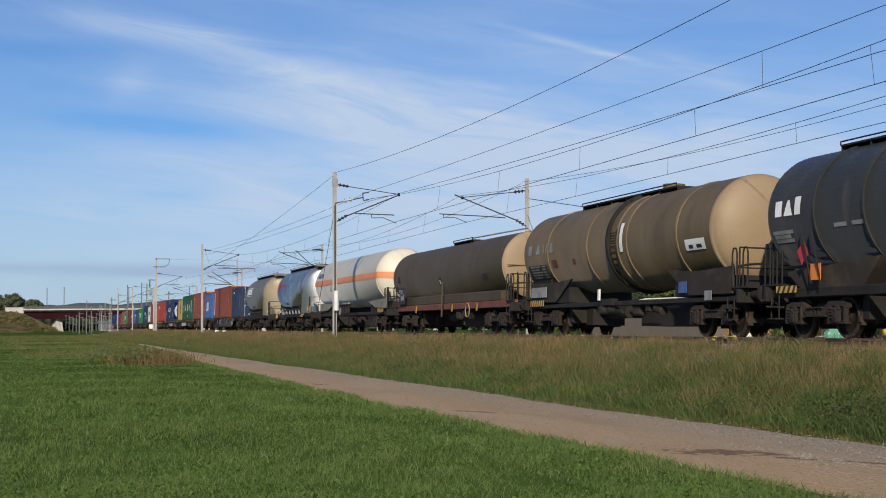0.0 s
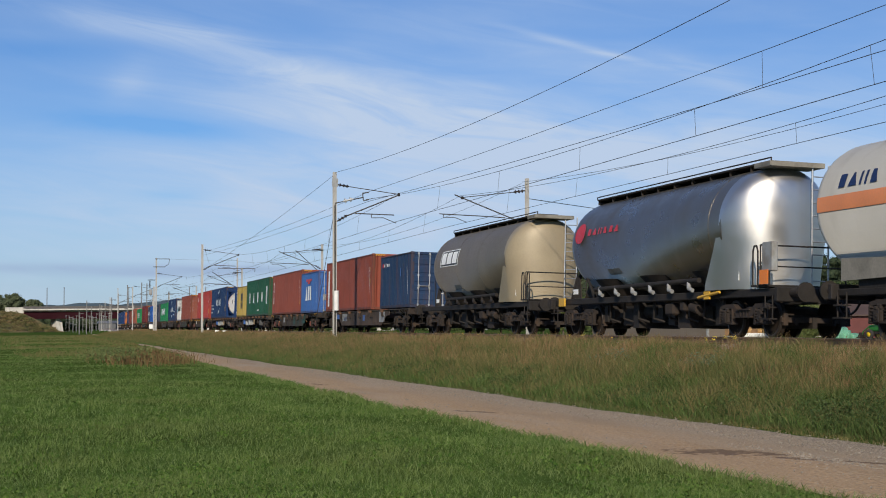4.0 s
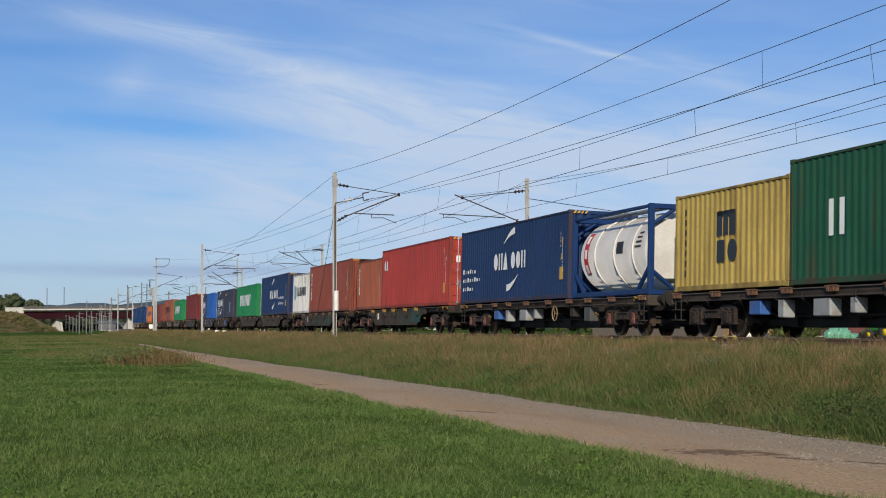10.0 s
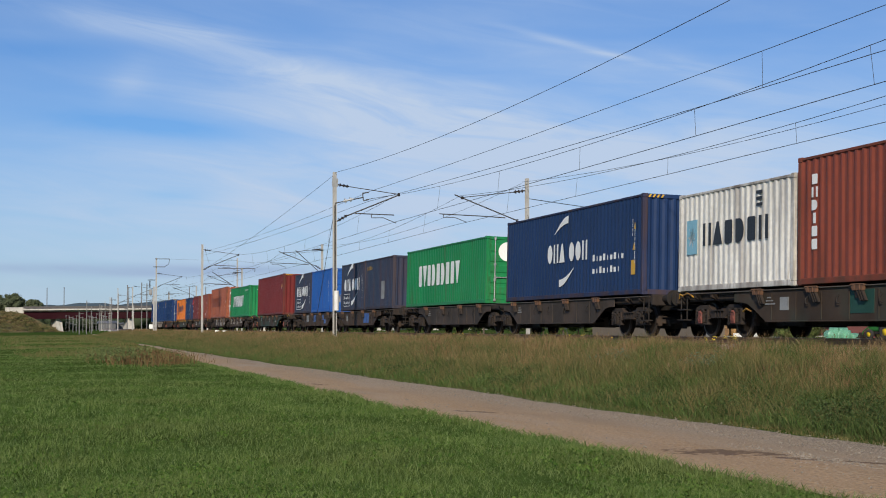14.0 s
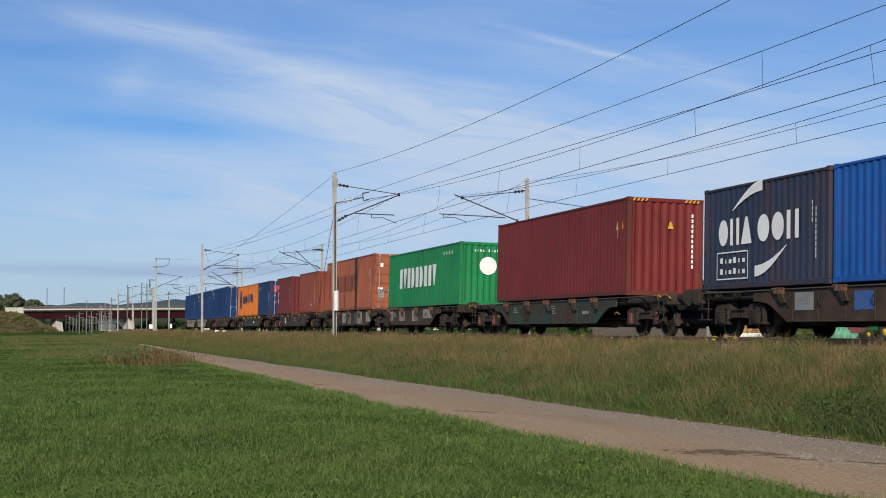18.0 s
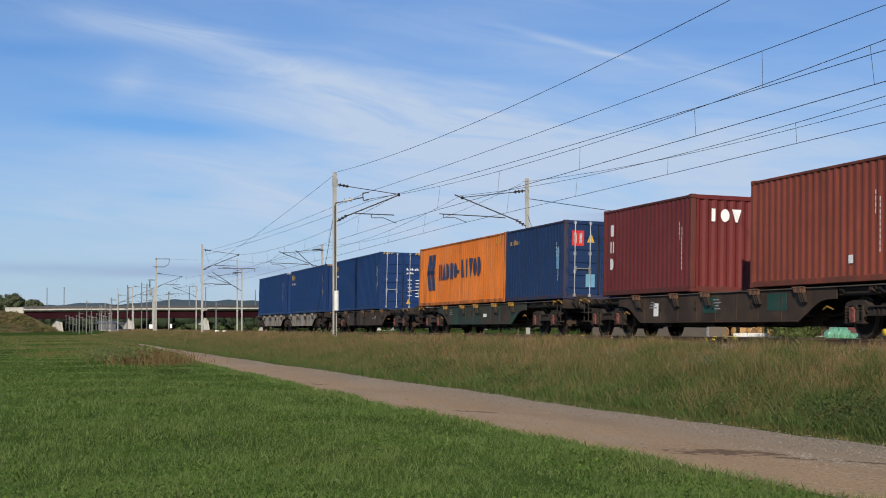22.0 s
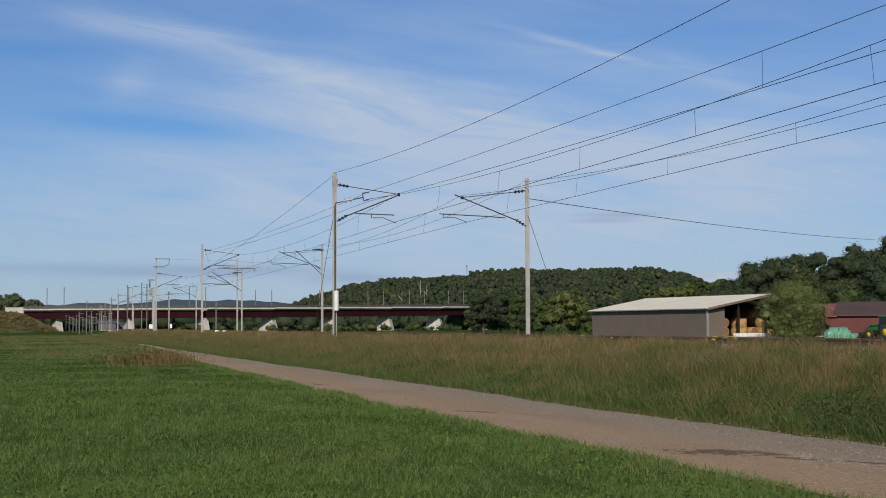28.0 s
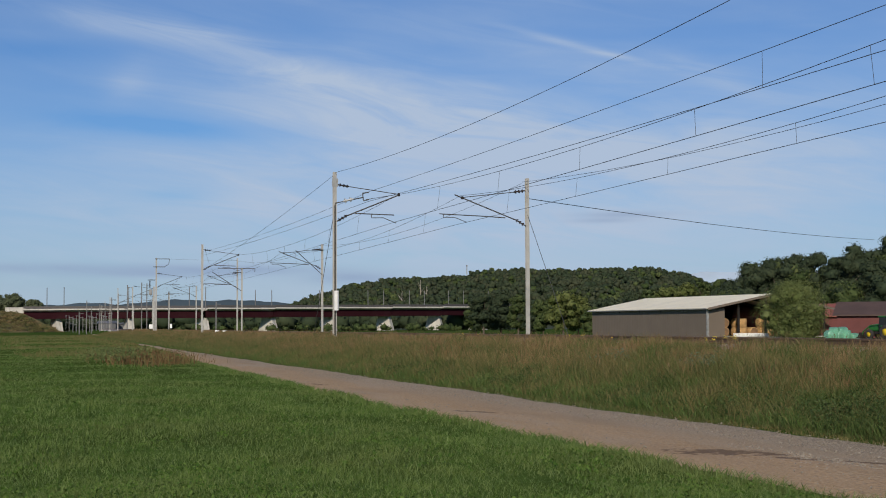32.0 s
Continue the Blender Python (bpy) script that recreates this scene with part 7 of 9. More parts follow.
for k in range(5):
    part("code_bar", curved_patch(-7.1, -6.3 + 0.12 * (k % 3), -37 + 4 * k, -35 + 4 * k, 1.436, 2.775, 2), m_plate, t2)
    part("code_bar", curved_patch(-6.0, -5.65, -37 + 4 * k, -35 + 4 * k, 1.436, 2.775, 2), m_plate, t2)
part("notice_panel", Shape().box(-6.5, -1.24, 1.42, 1.5, 0.012, 0.34), m_plate, t2, "grey notice panel")
part("notice_panel", curved_patch(5.15, 6.3, -22, -10, 1.430, 2.775), m_white_bar, t2, "white notice panel")
for x0, x1, mt in ((5.35, 5.6, m_dark_panel), (5.8, 6.1, m_dark_panel)):
    part("code_bar", curved_patch(x0, x1, -20, -16, 1.438, 2.775, 2), mt, t2)
part("rust_patch", curved_patch(-5.0, -4.5, -24, -13, 1.416, 2.775), m_redframe, t2, "rusty orange patch")
part("rust_patch", curved_patch(-3.1, -2.85, -22, -15, 1.416, 2.775), m_redframe, t2, "rusty orange patch")
part("curved_ladder", Shape().add([], []).tube([(0.25, -1.480 * math.cos(radians(a)), 2.775 + 1.480 * math.sin(radians(a))) for a in range(-35, 15, 8)], 0.02).tube([(0.7, -1.480 * math.cos(radians(a)), 2.775 + 1.480 * math.sin(radians(a))) for a in range(-35, 15, 8)], 0.02), m_iron, t2)
for a in range(-33, 14, 6):
    part("rung", Shape().cyl((0.25, -1.480 * math.cos(radians(a)), 2.775 + 1.480 * math.sin(radians(a))), (0.7, -1.480 * math.cos(radians(a)), 2.775 + 1.480 * math.sin(radians(a))), 0.016, 5), m_iron, t2)
for ex in (-1, 1):
    part("saddle", Shape().prism([(ex * 7.4, 1.08), (ex * 5.0, 1.08), (ex * 3.6, 1.80), (ex * 5.4, 1.70), (ex * 7.4, 1.76)], "y", -1.18, -1.12), m_dark_saddle, t2)
    part("saddle_block", Shape().box(ex * 5.6, 0, 1.30, 3.2, 2.2, 0.5), m_iron, t2)
part("valve", Shape().cyl((-0.9, -1.3, 0.75), (-0.9, -0.9, 0.75), 0.13, 12).cyl((-0.4, -1.25, 0.75), (-0.4, -0.9, 0.75), 0.1, 12).box(-0.65, -1.1, 1.0, 0.9, 0.2, 0.2).cyl((-1.5, -1.0, 0.72), (0.2, -1.0, 0.72), 0.07), m_iron, t2)
part("pale_fitting", Shape().box(-0.95, -1.3, 1.22, 0.14, 0.04, 0.34), m_white_bar, t2, "white tag")
part("pale_fitting", Shape().box(4.7, -1.22, 1.3, 0.5, 0.012, 0.3), m_blueplate, t2, "blue plate")
part("pale_fitting", Shape().box(6.2, -1.22, 1.05, 0.4, 0.012, 0.25), m_plate, t2, "small plate")

# dark brown tank wagon on a red frame
t3 = tank_frame(180.95, 18.9, (-6.55, 6.4), "dark brown tank wagon with a pale end on a red frame", m_redframe, beam_z=1.12, deep=0.26)
part("barrel", Shape().lathe(dome(-9.1, 1.25, 0.35, -1)[::-1] + [(-9.1, 1.25), (7.6, 1.25)], 48, 0, 2.62), m_brown_tank, t3)
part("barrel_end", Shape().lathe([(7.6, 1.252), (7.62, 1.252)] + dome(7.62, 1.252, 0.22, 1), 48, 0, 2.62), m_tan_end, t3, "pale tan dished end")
part("end_seam", Shape().box(7.84, 0, 2.55, 0.03, 2.2, 0.03), m_tan, t3)
part("footing", Shape().cbox(-0.8, 0, 1.44, 15.6, 2.1, 0.42, 0.05), m_brown_tank, t3, "dark brown bearer under the barrel")
walkway(t3, -1.6, 1.2, 3.90, 0.9, 0)
part("top_pipe", Shape().tube([(0.2, -0.2, 3.88), (0.4, -0.2, 4.02), (7.5, -0.2, 3.97), (7.72, -0.2, 3.85)], 0.03), m_galv, t3)
part("end_ladder", Shape().tube([(7.98, -0.75, 1.2), (7.98, -0.75, 2.3)], 0.025).tube([(7.98, -0.35, 1.2), (7.98, -0.35, 2.3)], 0.025), m_iron, t3)
hoops(t3, 8.35)
hoops(t3, -8.9)
part("handwheel", Shape().tube([(3.5 + 0.27 * math.cos(a * math.pi / 8), -1.3, 0.92 + 0.27 * math.sin(a * math.pi / 8)) for a in range(17)], 0.025), m_tan_end, t3, "pale handwheel")
part("upright_pole", Shape().cyl((-0.3, -1.28, 0.7), (-0.3, -1.28, 2.2), 0.04, 8), m_brown_tank, t3)
part("data_panel", Shape().box(-7.4, -1.24, 1.72, 1.2, 0.02, 0.75), m_dark_panel, t3, "dark data panel with notices")
for x, z, w, h in ((-7.75, 1.95, 0.3, 0.12), (-7.75, 1.75, 0.24, 0.16), (-7.4, 1.9, 0.26, 0.2), (-7.35, 1.6, 0.3, 0.2), (-7.05, 1.65, 0.2, 0.26)):
    part("notice", Shape().box(x, -1.256, z, w, 0.008, h), m_plate, t3)
part("notice_panel", curved_patch(-8.2, -7.75, -14, 1, 1.256, 2.62), m_dark_panel, t3)
part("notice_panel", curved_patch(-1.2, -0.75, -28, -12, 1.256, 2.62), m_dark_panel, t3, "dark warning panel")
part("notice_panel", curved_patch(5.0, 5.7, -26, -14, 1.256, 2.62), m_dark_panel, t3)
for x in (-5.0, 0.8, 4.3):
    part("tie_down_ring", Shape().prism([(x, 1.2), (x + 0.08, 1.2), (x - 0.02, 0.9), (x - 0.12, 0.9)], "y", -1.13, -1.17), m_yellowflap, t3)
part("warning_mark", curved_patch(-1.05, -0.9, -25, -16, 1.262, 2.62, 2), m_white_bar, t3, "white warning mark")

# cream gas tank wagon with an orange belt
t4 = tank_frame(161.75, 19.3, (-6.5, 6.5), "grimy cream gas tank wagon with an orange belt", m_iron, beam_z=0.98, deep=0.16)
part("barrel", Shape().lathe(dome(-9.15, 1.44, 0.7, -1)[::-1] + [(-9.15, 1.44), (7.1, 1.44)], 48, 0, 2.86), m_cream, t4)
part("barrel_end", Shape().lathe([(7.05, 1.442), (7.1, 1.442)] + dome(7.1, 1.442, 0.75, 1), 48, 0, 2.86), m_cream_end, t4, "clean cream rounded end")
part("orange_belt", curved_patch(-9.2, 7.1, -6, 7, 1.452, 2.86, 5), m_band, t4, "orange belt")
belt = Shape()
k = 14
for i in range(k + 1):
    t = math.pi / 2 * i / k
    for a in (-6, 0.5, 7):
        zz = 1.452 * math.sin(radians(a))
        yy = -math.sqrt(max(0.0, 1.452 ** 2 - zz * zz)) * math.cos(t)
        rho = min(1.0, math.sqrt(yy * yy + zz * zz) / 1.452)
        belt.v.append((7.1 + 0.76 * math.sqrt(max(0.0, 1 - rho * rho)) + 0.012, yy, 2.86 + zz))
belt.f = [(i * 3 + j, i * 3 + 3 + j, i * 3 + 4 + j, i * 3 + 1 + j) for i in range(k) for j in range(2)]
belt.s = [True] * len(belt.f)
part("orange_belt", belt, m_band, t4, "orange belt round the end")
part("barrel_seam", Shape().lathe([(-6.2, 1.443), (-6.18, 1.447), (-6.16, 1.443)], 48, 0, 2.86), m_cream, t4)
for x in (-3.45, -0.68, 1.94, 4.54):
    part("barrel_seam", Shape().lathe([(x, 1.443), (x + 0.02, 1.447), (x + 0.04, 1.443)], 48, 0, 2.86), m_cream, t4)
flank_bars(t4, (-8.45, -8.05, -7.65, -7.25), 13, 25, 0.32, 1.452, 2.86, m_blue_bar, "blue brand shape")
part("repair_patch", curved_patch(-4.9, -4.3, -22, -10, 1.447, 2.86), m_cream_end, t4, "cleaner patch")
part("notice_panel", curved_patch(2.6, 3.1, -6, 3, 1.447, 2.86), m_plate, t4)
for ex in (-1, 1):
    part("saddle", Shape().prism([(ex * 8.6, 1.22), (ex * 6.2, 1.26), (ex * 4.6, 1.58), (ex * 6.0, 1.64), (ex * 8.6, 1.70)], "y", -1.22, -1.14), m_saddle, t4)
    part("saddle_block", Shape().box(ex * 6.4, 0, 1.28, 3.4, 2.2, 0.56), m_iron, t4)
part("valve_gear", Shape().box(-1.0, -1.05, 1.55, 2.0, 0.3, 0.1).cyl((-1.6, -1.2, 1.1), (-1.6, -1.2, 1.5), 0.07).cyl((-0.9, -1.2, 1.05), (-0.9, -1.2, 1.5), 0.09).cyl((-0.3, -1.2, 1.05), (-0.3, -1.2, 1.5), 0.07).cyl((-2.6, -1.0, 0.95), (1.2, -1.0, 0.95), 0.09), m_iron, t4)
part("valve_plate", Shape().box(-0.8, -1.2, 1.58, 1.3, 0.25, 0.08), m_plate, t4)
part("handwheel", Shape().tube([(-2.2 + 0.2 * math.cos(a * math.pi / 6), -1.3, 1.15 + 0.2 * math.sin(a * math.pi / 6)) for a in range(13)], 0.02), m_plate, t4)
hoops(t4, 8.4)
chevrons(t4, 7.4, 1.1, 1.2, 0.2)
part("stand_post", Shape().box(7.95, -1.0, 1.7, 0.1, 0.1, 1.1).box(7.95, 0, 1.8, 0.06, 1.9, 0.05), m_iron, t4)


# silo wagons: round barrel with upright rounded ends and plates beside the hoppers
def silo_half(r, cz, zb, z):
    return r if z >= cz else r - (r - 1.24) * (cz - z) / (cz - zb)


def silo_end(xe, ex, depth, r, cz, zb, n=24, low=4, high=12):
    sh = Shape()
    for i in range(n + 1):
        a = -math.pi / 2 + math.pi * i / n
        ca = max(0.0, math.cos(a))
        for j in range(low + high + 1):
            u = max(0.0, (j - low) / high)
            z = zb + (cz - zb) * j / low if j < low else cz + r * ca * math.sin(math.pi / 2 * u)
            sh.v.append((xe + ex * depth * ca * (1 - u ** 3) ** 0.45, silo_half(r, cz, zb, z) * math.sin(a), z))
    k = low + high + 1
    sh.f = [(i * k + j, (i + 1) * k + j, (i + 1) * k + j + 1, i * k + j + 1) for i in range(n) for j in range(k - 1)]
    sh.s = [True] * len(sh.f)
    return sh


def silo_cheek(xe, ex, sy, r, cz, zb):
    h = cz - zb
    edge = [(1.15, 0.0), (1.05, 0.12), (0.85, 0.28), (0.55, 0.52), (0.25, 0.78), (0.0, 1.0)]
    sh = Shape()
    for d, t in edge:
        z = zb + h * t
        for x in (xe - ex * d, xe + ex * 0.02):
            for inset in (0.0, 0.02):
                sh.v.append((x, sy * (silo_half(r, cz, zb, z) + 0.002 - inset), z))
    n = len(edge)
    sh.f = [(4 * i, 4 * i + 2, 4 * i + 6, 4 * i + 4) for i in range(n - 1)] + [(4 * i + 1, 4 * i + 3, 4 * i + 7, 4 * i + 5) for i in range(n - 1)] + [(4 * i, 4 * i + 1, 4 * i + 5, 4 * i + 4) for i in range(n - 1)]
    sh.s = [False] * len(sh.f)
    return sh


def silo_wagon(s_mid, mat, end_mat, label, x0, x1, r, cz, brand):
    ob = tank_frame(s_mid, 16.4, (-5.4, 5.6), label, m_iron, name="silo_wagon", beam_z=1.06, deep=0.2)
    part("barrel", Shape().lathe(dome(x0, r, 1.0, -1, 10)[::-1] + [(x0, r), (x1 + 0.1, r)], 48, 0, cz), mat, ob)
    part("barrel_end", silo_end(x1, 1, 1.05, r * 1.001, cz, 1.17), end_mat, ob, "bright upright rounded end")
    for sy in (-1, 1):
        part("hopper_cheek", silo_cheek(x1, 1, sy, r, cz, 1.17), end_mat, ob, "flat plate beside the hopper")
        # the rear end rests on an open frame
        part("strut", Shape().tube([(x0 - 1.15, sy * 1.0, 1.16), (x0 - 0.35, sy * 0.95, cz - 0.6)], 0.06, 8), m_iron, ob)
        part("strut", Shape().tube([(x0 + 0.9, sy * 1.05, 1.16), (x0 - 0.2, sy * 1.0, cz - 0.75)], 0.05, 8), m_iron, ob)
        part("rear_plate", Shape().prism([(x0 - 1.25, 1.17), (x0 - 0.35, 1.17), (x0 - 0.45, 1.75), (x0 - 0.75, 1.95)], "y", sy * 1.0, sy * 1.03), m_dark_saddle, ob)
    part("notice_panel", Shape().box(x0 - 0.8, -1.04, 1.38, 0.42, 0.01, 0.16), m_white_bar, ob, "white notice panel")
    part("cross_plate", Shape().prism([(x0 - 0.9, 1.16), (x0 + 0.6, 1.16), (x0 + 0.9, 1.75), (x0 - 0.4, 1.75)], "y", -0.7, 0.7), m_dark_saddle, ob)
    for i in range(3):
        c = x0 + 1.6 + (x1 - x0 - 3.2) * i / 2
        part("hopper_cone", Shape().cyl((c, 0, cz - r + 0.35), (c, 0, 0.62), 1.25, 20, 0.22), m_iron, ob)
    if mat is m_silo:
        add_ribs(ob, [x0 + (x1 - x0) * t for t in (0.02, 0.34, 0.66)], r, cz, mat, 0.015, 0.006)
    else:
        add_ribs(ob, [x1 - 0.6], r, cz, mat, 0.03, 0.008)
    walkway(ob, x0 - 0.4, x1 + 0.9, cz + r + 0.08, 0.8, -0.1)
    part("end_stage", Shape().box(x1 + 0.9, 0, cz + r - 0.02, 0.8, 1.5, 0.12), m_saddle, ob)
    part("end_ladder", Shape().tube([(x1 + 1.22, 0.45, 1.2), (x1 + 1.22, 0.45, cz + r)], 0.025).tube([(x1 + 1.22, 0.9, 1.2), (x1 + 1.22, 0.9, cz + r)], 0.025), m_rod, ob)
    for z in range(9):
        part("rung", Shape().cyl((x1 + 1.22, 0.45, 1.4 + z * 0.32), (x1 + 1.22, 0.9, 1.4 + z * 0.32), 0.016, 5), m_rod, ob)
    gear = Shape().box(0.1, 0.25, 0.56, 8.2, 0.10, 0.34).box(0.1, -0.45, 0.62, 7.6, 0.07, 0.16)
    for k in range(8):
        gx = -3.7 + 1.06 * k
        gear.box(gx, 0.12 * math.sin(2.3 * k), 0.60, 0.42 + 0.3 * (k % 2), 1.3, 0.42 + 0.16 * (k % 3))
        gear.tube([(gx + 0.5, -0.9, 1.0), (gx + 0.35, -0.85, 0.5), (gx + 0.6, -0.6, 0.4)], 0.035, 6)
    part("discharge_gear", gear, m_iron, ob, "sooty valves, levers and brake gear under the hoppers")
    part("discharge_pipe", Shape().cyl((x0 + 1.2, -1.18, 1.40), (x1 - 1.6, -1.18, 1.46), 0.07, 10), m_iron, ob)
    for i in range(6):
        x = x0 + 1.6 + i * (x1 - x0 - 3.8) / 5
        part("pipe_elbow", Shape().tube([(x, -1.18, 1.44), (x + 0.12, -1.24, 1.25), (x + 0.3, -1.22, 1.2)], 0.06, 8), m_iron if mat is m_silo else m_plate, ob)
    hoops(ob, min(x1 + 1.6, 7.05))
    part("notice_panel", Shape().box(x1 + 0.25, -1.135, 1.6, 0.5, 0.01, 0.42), m_white_bar, ob, "white notice panel")
    part("notice_panel", curved_patch(x0 + 2.2, x0 + 3.1, -42, -34, r + 0.006, cz), m_plate, ob)
    brand(ob)
    return ob


def brand5(ob):
    sh = Shape().add([(-4.5 + 0.5 * math.cos(a * math.pi / 8) * 0.8, -1.47 * math.cos(radians(14 + 13 * math.sin(a * math.pi / 8))), 2.80 + 1.47 * math.sin(radians(14 + 13 * math.sin(a * math.pi / 8)))) for a in range(16)], [tuple(range(16))])
    part("emblem", sh, m_signred, ob, "red round emblem")
    flank_bars(ob, [-3.9 + 0.42 * i for i in range(6)], 10, 18, 0.3, 1.456, 2.80, m_signred, "red brand shape")


def brand6(ob):
    part("brand_panel", curved_patch(-3.3, -0.75, -2, 25, 1.458, 2.80), m_white_bar, ob, "white brand panel")
    part("brand_panel", curved_patch(-3.22, -0.83, -0.5, 23.5, 1.462, 2.80), m_dark_panel, ob, "dark inset")
    for i in range(3):
        part("brand_shape", curved_patch(-3.12 + 0.78 * i, -2.48 + 0.78 * i, 2, 21, 1.467, 2.80), m_white_bar, ob, "white brand shape")


# lighter aluminium stands in for the sun's glare on the front end
m_alu_end = surface("sunlit_aluminium", (0.58, 0.56, 0.53), 0.38, 0.9, var=0.05, scale=0.5, fine=1.2, bump=0.0)
t5 = silo_wagon(142.95, m_alu, m_alu_end, "shiny aluminium silo wagon with red brand shapes", -5.0, 4.95, 1.45, 2.80, brand5)
part("yellow_flap", Shape().box(-6.6, -1.2, 1.05, 0.5, 0.05, 0.26), m_yellow_bar, t5, "yellow flap")
part("yellow_lever", Shape().tube([(3.4, -1.22, 1.0), (4.6, -1.22, 1.12)], 0.04).box(3.9, -1.22, 1.05, 0.3, 0.05, 0.2), m_yellow_bar, t5, "yellow lever")
part("orange_plate", Shape().box(6.9, -1.25, 1.42, 0.4, 0.015, 0.34), m_orange_bar, t5, "orange hazard plate")
part("control_box", Shape().cbox(7.0, -1.15, 1.9, 0.5, 0.16, 0.7, 0.02), m_plate, t5)
silo_wagon(125.75, m_silo, m_silo_end, "dusty grey-beige silo wagon with a white brand panel", -4.25, 5.2, 1.45, 2.80, brand6)


# tank in a blue frame
def tank_container(s_front):
    ob = thing("tank_container", "white tank barrel in a blue steel frame on a wagon", "tank container", "containers on the train")
    ob["base"] = 1.15
    m_bf = PAINTS["royal"]
    m_wt = surface("off_white_tank_paint", (0.62, 0.60, 0.55), 0.5, var=0.1, dirt=(0.4, 0.37, 0.32), dirt_amt=0.2)
    L, H = 6.058, 2.591
    part("barrel", Shape().lathe(dome(-2.45, 1.12, 0.4, -1)[::-1] + [(-2.45, 1.12), (2.45, 1.12)] + dome(2.45, 1.12, 0.4, 1), 40, 0, 1.32), m_wt, ob)
    add_ribs(ob, (-1.3, 0.2, 1.6), 1.12, 1.32, m_wt, 0.06, 0.03)
    for ex in (-1, 1):
        for sy in (-1, 1):
            part("corner_post", Shape().cbox(ex * (L / 2 - 0.08), sy * 1.14, H / 2, 0.16, 0.16, H, 0.02), m_bf, ob)
            part("brace", Shape().tube([(ex * (L / 2 - 0.1), sy * 1.14, 0.85), (ex * (L / 2 - 1.0), sy * 1.14, 0.12)], 0.07, 6), m_bf, ob)
            for z0, z1 in ((2.0, 2.5), (0.7, 0.12)):
                part("end_brace", Shape().tube([(ex * (L / 2 - 0.08), sy * 1.1, z0), (ex * (L / 2 - 0.08), sy * 0.35, z1)], 0.06, 6), m_bf, ob)
        part("end_rail", Shape().cbox(ex * (L / 2 - 0.08), 0, H - 0.08, 0.15, 2.2, 0.15, 0.02), m_bf, ob)
        part("end_rail", Shape().cbox(ex * (L / 2 - 0.08), 0, 0.08, 0.15, 2.2, 0.15, 0.02), m_bf, ob)
    for sy in (-1, 1):
        part("side_rail", Shape().cbox(0, sy * 1.14, 0.1, L - 0.3, 0.14, 0.16, 0.02), m_bf, ob)
        part("top_rail", Shape().cbox(0, sy * 1.14, H - 0.07, L - 0.3, 0.1, 0.1, 0.02), m_bf, ob)
    part("walkway", Shape().box(0, -0.3, H - 0.03, 4.8, 0.5, 0.03), m_rod, ob)
    part("end_shield", Shape().cbox(L / 2 - 0.2, 0, 1.32, 0.05, 2.0, 1.7, 0.02), m_wt, ob)
    part("brand_panel", curved_patch(-2.2, -1.85, -30, 40, 1.128, 1.32, 8), m_signred, ob, "red upright brand panel")
    for a in (-22, 2, 26):
        part("brand_shape", curved_patch(-2.12, -1.93, a - 6, a + 8, 1.134, 1.32, 3), m_white_bar, ob, "white brand shape")
    part("notice_panel", curved_patch(0.4, 0.9, -2, 16, 1.128, 1.32), m_dark_panel, ob)
    for i in range(4):
        part("code_bar", curved_patch(1.75 + 0.05 * i, 2.2, 4 + 7 * i, 7 + 7 * i, 1.128, 1.32, 2), m_dark_panel, ob)
    MOVING.append((ob, s_front - L / 2))


tank_container(54.15)
GREY_BROWN = surface("grime_brown_wagon_paint", (0.064, 0.048, 0.037), 0.75, var=0.25, dirt=(0.115, 0.078, 0.055), dirt_amt=0.3, dirt_scale=1.5, spec=0.2)
DARK_BROWN = surface("dark_brown_wagon_paint", (0.050, 0.035, 0.026), 0.75, var=0.25, dirt=(0.095, 0.062, 0.042), dirt_amt=0.3, dirt_scale=1.5, spec=0.2)
GREEN_WAGON = surface("worn_green_wagon_paint", (0.020, 0.062, 0.049), 0.7, var=0.28, dirt=(0.065, 0.043, 0.031), dirt_amt=0.52, dirt_scale=0.9, spec=0.2)
GREEN_PANEL = surface("green_panel_paint", (0.022, 0.070, 0.056), 0.65, var=0.15, dirt=(0.10, 0.07, 0.05), dirt_amt=0.1, dirt_scale=2.0, spec=0.2)
MIXED_WAGON = surface("patchy_green_brown_wagon_paint", (0.056, 0.040, 0.029), 0.72, var=0.28, dirt=(0.026, 0.062, 0.050), dirt_amt=0.22, dirt_scale=0.7, spec=0.2)
LIGHT_WAGON = surface("pale_grey_wagon_paint", (0.36, 0.325, 0.275), 0.65, var=0.2, dirt=(0.13, 0.09, 0.065), dirt_amt=0.42, dirt_scale=1.2, spec=0.2)
SOOT_WAGON = surface("soot_grey_wagon_paint", (0.052, 0.043, 0.036), 0.75, var=0.25, dirt=(0.09, 0.062, 0.047), dirt_amt=0.25, dirt_scale=1.2, spec=0.2)

L40, L20, HC, ST = 12.192, 6.058, 2.896, 2.591


def sixty(s_mid, colour, label, **k):
    return flat_wagon(s_mid, 19.74, (-7.1, 7.1), colour, label, k.pop("sills", ((-4.9, 4.2),)), **k)


def twin(s_mid, colour, label, **k):
    """Jointed wagon: two frames over three bogies."""
    return flat_wagon(s_mid, 29.6, (-12.15, 0.0, 12.15), colour, label, ((-10.1, -2.0), (2.0, 10.1)), **k)


W = m_white_bar
m_sky_square = surface("light_blue_square", (0.24, 0.50, 0.62), 0.5, var=0.1)
m_ghost = surface("repainted_ghost_patch", (0.255, 0.070, 0.040), 0.6, var=0.12, spec=0.2)
